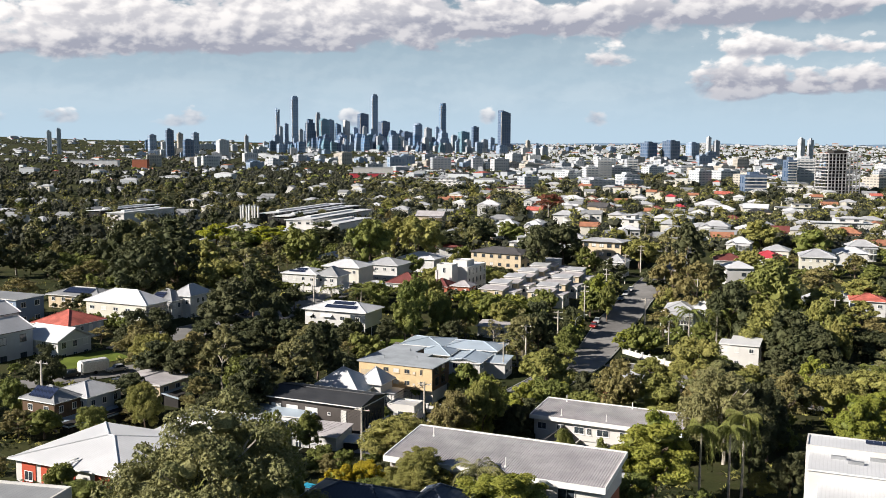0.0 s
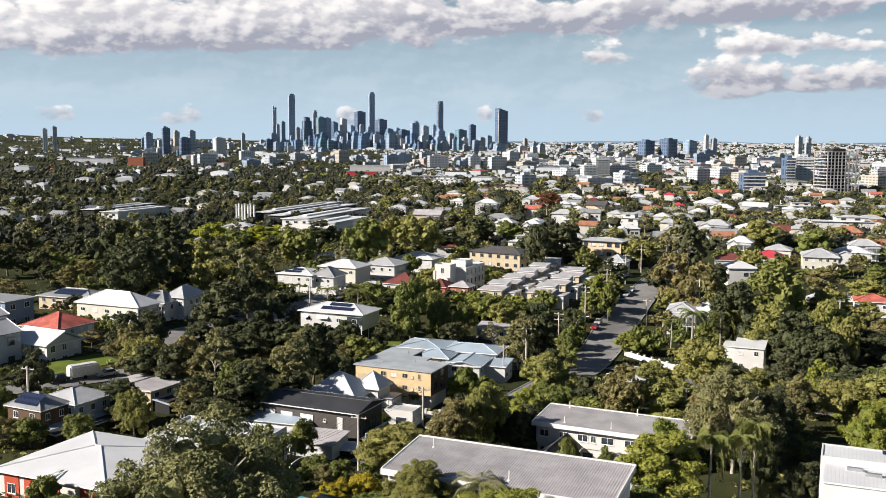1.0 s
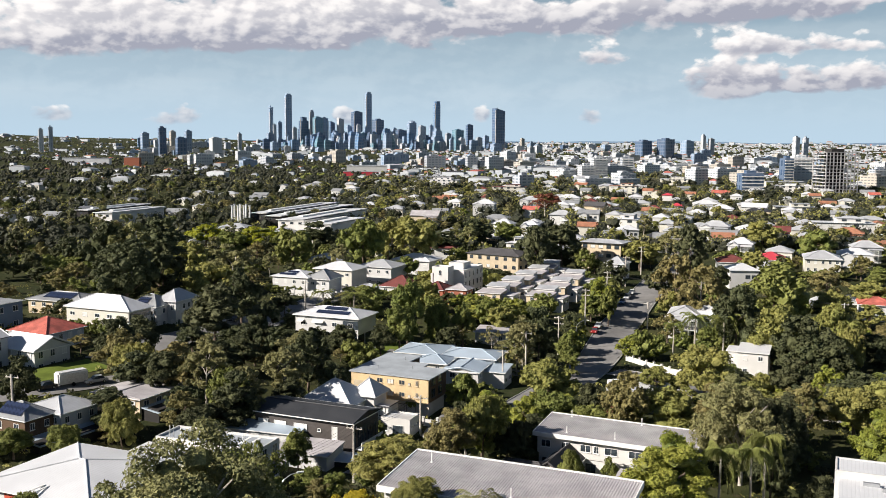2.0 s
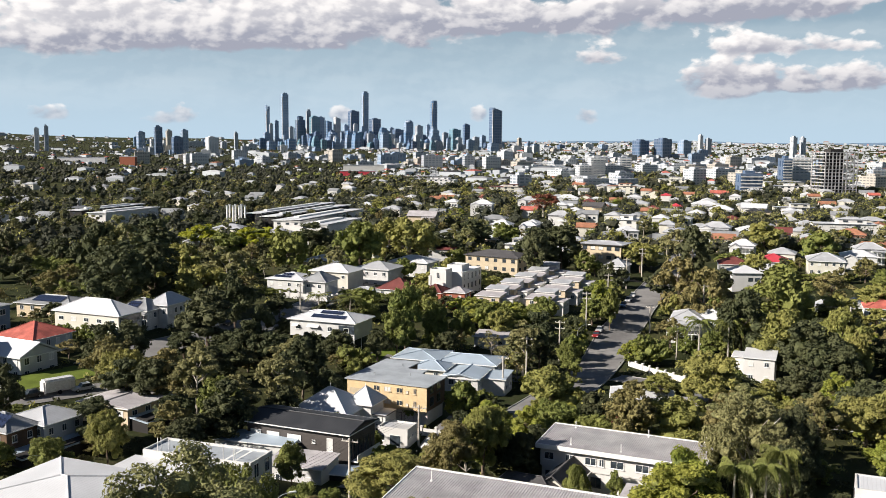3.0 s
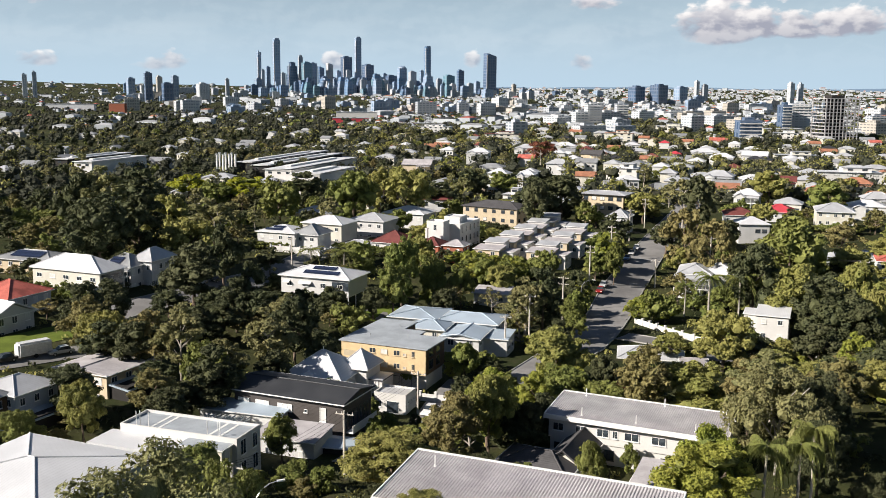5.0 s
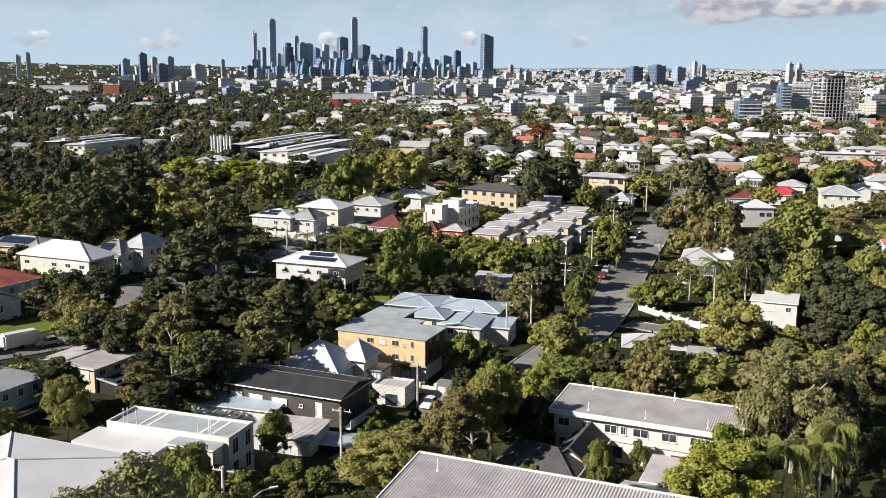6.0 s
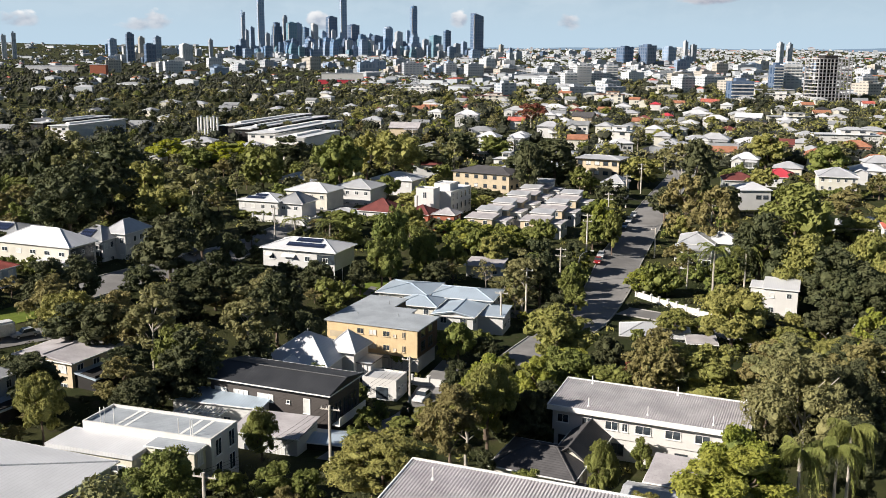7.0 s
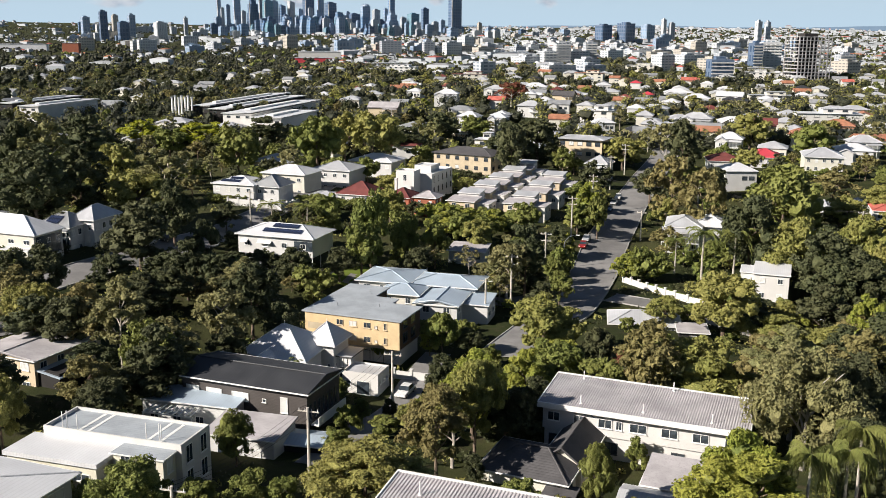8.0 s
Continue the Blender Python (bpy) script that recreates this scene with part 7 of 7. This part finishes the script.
def hedge(x, y, yaw, u0, u1, v, h, kind, gap=2.6):
    """A row of shrubs before a house front, in the house's own axes."""
    a = radians(yaw)
    n = max(2, round((u1 - u0) / gap))
    for k in range(n):
        u, w = u0 + (u1 - u0) * (k + 0.5) / n, v + RM.uniform(-0.5, 0.5)
        px, py = x + u * math.cos(a) - w * math.sin(a), y + u * math.sin(a) + w * math.cos(a)
        plant(kind, px, py, h * RM.uniform(0.8, 1.15), gap * RM.uniform(1.4, 1.9), detail=0.3 if y < 200 else 0.09)


hedge(-78.9, 243.0, -25.5, -1, 18, -2.2, 3.6, "shrub")
hedge(-66.2, 250.2, -22.4, 0, 10, -3.4, 2.6, "laurel")
hedge(-25.6, 253.4, -23.8, -1, 18, -3.0, 4.4, "laurel", 3.2)
hedge(24.3, 303.9, -24.5, -2, 20, -3.0, 4.6, "mango", 3.6)
hedge(24.3, 303.9, -24.5, -5, 10, -7.0, 5.0, "bright", 4.0)
hedge(-39.2, 314.5, -23.1, -1, 12, -1.8, 2.2, "shrub")
hedge(-5.3, 312.1, -24.9, -10, 9, -4.2, 3.4, "mango", 3.4)
hedge(15.4, 304.3, -24.0, -1, 7, -2.6, 4.2, "laurel", 2.8)
hedge(0.0, 230.6, -20.4, 14, 26, -10.5, 2.2, "shrub")
hedge(-85.3, 225.2, -27.5, 0, 11, -2.0, 1.8, "shrub")
hedge(-34.9, 149.0, -22.0, 0, 17, -7.0, 4.2, "shrub")
hedge(80.9, 233.1, -25.2, -3, 8, -3.0, 5.4, "mango", 3.4)
plant("mango", 76.5, 226.5, 7.5, 8.0)
plant("fig", 82.5, 222.5, 6.5, 8.0)
hedge(26.4, 374.7, -34.3, 0, 20, -3.0, 3.0, "laurel", 3.4)
hedge(147.9, 354.3, -20.2, -2, 14, -4.0, 3.6, "mango", 3.4)
undergrowth(11, 2200, "dark", "dark low undergrowth and leaf litter")
undergrowth(12, 1600, "olive", "olive low shrubs and weeds")


def crowns_beyond(name, seed, count, near, reach, leaf, label):
    """Small crowns of leaf cards for the suburb's trees, in one mesh."""
    rng = np.random.default_rng(seed)
    pr = random.Random(seed)
    centres, radii = [], []
    while len(centres) < count * 3:
        y = near + (reach - near) * pr.random()
        x = pr.uniform(-0.55, 0.55) * y
        if not free(x, y, 0.5) or (leaf != "bush" and x < -0.05 * y and pr.random() < 0.7) or (x > 0.02 * y and pr.random() < 0.35):
            continue
        s = pr.uniform(2.4, 4.4)
        z = land(x, y)
        for k in range(3):
            centres.append((x + pr.uniform(-0.8, 0.8) * s, y + pr.uniform(-0.8, 0.8) * s, z + s * pr.uniform(0.6, 1.6))), radii.append((s, s, s * 0.85))
    leaves = leaf_cards(rng, centres, radii, count * 60, 0.75)
    # the dark bush colour on the cores paints shade inside the crowns
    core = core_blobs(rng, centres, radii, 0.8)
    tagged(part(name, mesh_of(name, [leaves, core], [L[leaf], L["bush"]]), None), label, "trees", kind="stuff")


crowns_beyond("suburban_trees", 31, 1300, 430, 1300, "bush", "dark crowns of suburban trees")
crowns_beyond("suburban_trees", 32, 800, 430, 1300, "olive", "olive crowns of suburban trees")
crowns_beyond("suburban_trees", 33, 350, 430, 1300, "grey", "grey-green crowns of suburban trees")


# ---- poles, wires, fences, vehicles ----
def power_pole(x, y, h, yaw, arms=2, label="grey timber power pole with crossarms"):
    p = new("power_pole")
    p.matrix_basis = pose(x, y, land(x, y), 0, 0, yaw)
    tagged(p, label, "power pole")
    bm = bmesh.new()
    tube(bm, (0, 0, -1), (0, 0, h), 0.22, 0.15, 8)
    part("post", bm, M["pole_wood"], p)
    for k in range(arms):
        bm = bmesh.new()
        box(bm, -1.25, 1.25, 0.12, 0.24, h - 0.6 - 1.5 * k, h - 0.46 - 1.5 * k)
        arm = part("crossarm", bm, M["pole_wood"], p)
        for u in (-1.1, -0.4, 0.4, 1.1):
            bm = bmesh.new()
            tube(bm, (u, 0.18, h - 0.46 - 1.5 * k), (u, 0.18, h - 0.2 - 1.5 * k), 0.05, 0.04, 6)
            part("insulator", bm, M["trim"], arm)
    return p


def wires(a, b, ha, hb, yaw, sag=0.9):
    pa, pb = pose(*a, land(*a) + ha - 0.25, 0, 0, yaw), pose(*b, land(*b) + hb - 0.25, 0, 0, yaw)
    ob = new("power_line")
    tagged(ob, "thin dark overhead power lines between poles", "power line")
    for u in (-1.1, -0.4, 0.4, 1.1):
        p, q = pa @ Vector((u, 0.18, 0)), pb @ Vector((u, 0.18, 0))
        bm, rings = bmesh.new(), []
        for i in range(9):
            f = i / 8
            c = p.lerp(q, f) - Vector((0, 0, 4 * sag * f * (1 - f)))
            rings.append([bm.verts.new(c + Vector(o) * 0.018) for o in ((1, 0, 0), (0, 0, 1), (-1, 0, 0), (0, 0, -1))])
        for r0, r1 in zip(rings, rings[1:]):
            for k in range(4):
                bm.faces.new((r0[k], r0[(k + 1) % 4], r1[(k + 1) % 4], r1[k]))
        part("cable", bm, M["wire"], ob)


line = [(29.5, 227.0), (41.2, 252.5), (54.2, 284.5), (67.0, 315.0), (80.0, 345.0), (93.0, 375.0)]
for x, y in line:
    power_pole(x, y, 10.8, -22)
for a, b in zip(line, line[1:]):
    wires(a, b, 10.8, 10.8, -22)
small = [(4.2, 171.0, 10.0), (-6.0, 147.2, 8.6), (-17.0, 127.0, 6.6)]
for x, y, hh in small:
    power_pole(x, y, hh, -20, 1)
for a, b in zip(small, small[1:]):
    wires(a[:2], b[:2], a[2], b[2], -20)
for x, y, hh in ((-60.8, 163.5, 10.0), (94.5, 305.5, 10.5), (124.5, 272.0, 10.0), (23.2, 217.5, 8.6), (73.5, 288.5, 8.0), (-26.0, 283.0, 9.5)):
    power_pole(x, y, hh, -20, 1)
wires((67.0, 315.0), (94.5, 305.5), 10.8, 10.5, 60, 1.4)
wires((94.5, 305.5), (124.5, 272.0), 10.5, 10.0, 40, 1.4)


def street_lamp(x, y, h, yaw, reach=2.2):
    p = new("street_lamp")
    p.matrix_basis = pose(x, y, land(x, y), 0, 0, yaw)
    tagged(p, "slim grey street lamp with a curved arm", "street lamp")
    bm, rings = bmesh.new(), []
    way = [(0, -0.5), (0, h * 0.4), (0, h * 0.7)] + [(reach * (1 - math.cos(q)), h * 0.7 + h * 0.3 * math.sin(q)) for q in (0.4, 0.8, 1.2, 1.57)]
    for x0, z0 in way:
        rings.append([bm.verts.new((x0 + 0.09 * math.cos(q * math.pi / 3), 0.09 * math.sin(q * math.pi / 3), z0)) for q in range(6)])
    for r0, r1 in zip(rings, rings[1:]):
        for q in range(6):
            bm.faces.new((r0[q], r0[(q + 1) % 6], r1[(q + 1) % 6], r1[q]))
    part("pole", bm, M["metal"], p)
    bm = bmesh.new()
    box(bm, reach - 0.1, reach + 0.65, -0.13, 0.13, h - 0.08, h + 0.06)
    part("lamp_head", bm, M["trim"], p)


street_lamp(-12.6, 113.0, 7.0, 20), street_lamp(47.5, 262.0, 8.0, -20, 2.8), street_lamp(0.8, 247.0, 7.5, 150)


def parked_car(x, y, yaw, paint, label, long=4.4, high=1.45):
    c = new("car")
    c.matrix_basis = pose(x, y, land(x, y) + 0.17, 0, 0, yaw)
    tagged(c, label, "car", "cars parked along the street")
    w = 0.88
    bm = bmesh.new()
    n, prof = long / 2, ((-1.0, 0.35), (-0.99, 0.72), (-0.55, 0.86), (-0.30, 0.92), (0.45, 0.95), (0.96, 0.85), (1.0, 0.35))
    left = [bm.verts.new((-w, a * n, z)) for a, z in prof]
    right = [bm.verts.new((w, a * n, z)) for a, z in prof]
    for i in range(len(prof)):
        j = (i + 1) % len(prof)
        bm.faces.new((left[i], left[j], right[j], right[i]))
    bm.faces.new(left[::-1]), bm.faces.new(right)
    bmesh.ops.recalc_face_normals(bm, faces=bm.faces)
    bmesh.ops.bevel(bm, geom=list(bm.edges), offset=0.06, segments=2, affect="EDGES")
    part("body", bm, PAINT[paint], c)
    bm = bmesh.new()
    vs = box(bm, -w + 0.06, w - 0.06, -0.34 * n, 0.72 * n, 0.93, high)
    for i in (4, 5):
        vs[i].co.y += 0.42
    for i in (6, 7):
        vs[i].co.y -= 0.40
    for i in (4, 5, 6, 7):
        vs[i].co.x *= 0.84
    part("glasshouse", bm, M["pane"], c)
    bm = bmesh.new()
    box(bm, -w * 0.76, w * 0.76, -0.34 * n + 0.48, 0.72 * n - 0.46, high + 0.002, high + 0.05)
    part("roof_panel", bm, PAINT[paint], c)
    for sx in (-1, 1):
        for sy in (-0.62, 0.62):
            bm = bmesh.new()
            tube(bm, (sx * (w - 0.16), sy * n, 0.32), (sx * (w + 0.02), sy * n, 0.32), 0.32, 0.32, 12)
            wheel = part("wheel", bm, M["tyre"], c)
            bm = bmesh.new()
            tube(bm, (sx * (w + 0.021), sy * n, 0.32), (sx * (w + 0.035), sy * n, 0.32), 0.19, 0.17, 10)
            part("rim", bm, M["metal"], wheel)
        bm = bmesh.new()
        box(bm, sx * 0.62 - 0.16, sx * 0.62 + 0.16, -n - 0.01, -n + 0.05, 0.58, 0.72)
        part("headlight", bm, M["trim"], c)
    return c


def paint(name, colour):
    m, g, bsdf = material(name)
    co = g.add("ShaderNodeTexCoord").outputs["Object"]
    g.put(bsdf.inputs["Base Color"], g.mix(g.ramp(g.noise(co, 3.0, 3.0), 0.4, 0.7), colour, tuple(x * 0.8 for x in colour)))
    bsdf.inputs["Roughness"].default_value, bsdf.inputs["Coat Weight"].default_value = 0.35, 0.6
    return m


PAINT = {"red": paint("red_car_paint", (0.30, 0.02, 0.02)), "silver": paint("silver_car_paint", (0.45, 0.46, 0.48)), "black": paint("black_car_paint", (0.02, 0.02, 0.025)),
         "white": paint("white_car_paint", (0.75, 0.75, 0.74)), "blue": paint("blue_car_paint", (0.04, 0.10, 0.22)), "cyan": paint("cyan_car_paint", (0.03, 0.36, 0.55))}
for x, y, yaw, col, label in ((55.6, 277.0, -22, "red", "dark red hatchback parked by the kerb"), (57.8, 283.0, -22, "silver", "silver sedan parked by the kerb"), (64.6, 300.0, -22, "black", "black sedan parked by the kerb"), (72.4, 316.5, -23, "blue", "dark blue parked car"),
                              (75.8, 324.0, -24, "silver", "silver hatchback parked by the kerb"), (79.0, 331.0, -24, "white", "white car parked by the kerb"), (-42.0, 262.0, -25, "black", "black parked sedan in shade"),
                              (-45.2, 255.4, -25, "silver", "silver parked car in shade"), (-66.5, 193.2, -50, "black", "dark parked car in a lane"), (-58.6, 198.6, -52, "silver", "grey parked car in a lane"),
                              (-10.6, 113.6, 60, "cyan", "small bright cyan parked car"), (6.6, 183.6, -25, "white", "white car on the driveway")):
    parked_car(x, y, yaw, col, label)

# white caravan in the lane
c = new("caravan")
c.matrix_basis = pose(-62.8, 197.0, land(-62.8, 197.0), 0, 0, -48)
tagged(c, "white caravan parked in a shaded lane", "caravan")
bm = bmesh.new()
vs = box(bm, -1.15, 1.15, -3.0, 3.0, 0.5, 2.9)
bmesh.ops.bevel(bm, geom=list(bm.edges), offset=0.3, segments=3, affect="EDGES")
part("body", bm, PAINT["white"], c)
for v in (-1.6, 0.2, 1.8):
    w = window(c, -1.17, v, 1.5, "l", 1.0, 0.7, 0, "dark_trim")
for sx in (-1, 1):
    bm = bmesh.new()
    tube(bm, (sx * 0.9, 0, 0.36), (sx * 1.14, 0, 0.36), 0.36, 0.36, 12)
    part("wheel", bm, M["tyre"], c)


def garden_wall(points, h, label, mat="render", gap=3.0):
    """A low wall with taller piers along points."""
    f = new("garden_wall")
    a0 = Vector(points[0])
    f.matrix_basis = pose(a0.x, a0.y, land(a0.x, a0.y))
    tagged(f, label, "wall")
    inv = f.matrix_basis.inverted()
    for a, b in zip(points, points[1:]):
        a, b = Vector(a), Vector(b)
        n = max(1, round((b - a).length / gap))
        yaw = math.atan2((b - a).y, (b - a).x)
        for i in range(n):
            p = a.lerp(b, i / n)
            q = a.lerp(b, (i + 1) / n)
            z = max(land(p.x, p.y), land(q.x, q.y))
            m = inv @ Matrix.Translation((p.x, p.y, z)) @ Matrix.Rotation(yaw, 4, "Z")
            bm = bmesh.new()
            box(bm, -0.22, 0.22, -0.22, 0.22, -1.5, h + 0.35, m), box(bm, -0.27, 0.27, -0.27, 0.27, h + 0.35, h + 0.45, m)
            part("pier", bm, M[mat], f)
            bm = bmesh.new()
            box(bm, 0.22, (q - p).length - 0.22, -0.1, 0.1, -1.5, h, m)
            part("panel", bm, M[mat], f)
    return f


garden_wall([(58.4, 250.0), (61.6, 243.0), (65.6, 236.5), (71.6, 230.0)], 1.3, "white rendered garden wall with square piers")
garden_wall([(-34.5, 307.5), (-20.0, 301.5), (-13.0, 316.0)], 1.7, "white rendered boundary wall of a corner house")
garden_wall([(5.2, 190.5), (10.5, 188.2)], 1.3, "white rendered driveway wall")

# roofs at the near edge
h = house("hip_roof_house", -10.8, 95.2, -24.0, "low house with dark blue-grey hip roofs", "house", 20.7)
wing(h, 0, 11.0, 0, 7.6, -3.0, 2.6, "hip", 1.7, 0.4, "slate_roof", "cream", "", caps=True)
wing(h, 11.1, 15.6, 3.5, 9.5, -3.0, 2.6, "hip", 1.6, 0.4, "slate_roof", "cream", "")
h = house("low_annexe", -47.5, 90.5, -14.0, "low annexe with grey flat roof and white parapet", "house", 20.6)
wing(h, 0, 12.5, 0, 9.4, -1.5, 4.0, "flat", 0, 0.0, "grey_roof", "render", "", parapet=0.25)
wing(h, 12.6, 16.5, 0.5, 8.0, -1.5, 3.2, "flat", 0, 0.3, "pale_roof", "render", "")
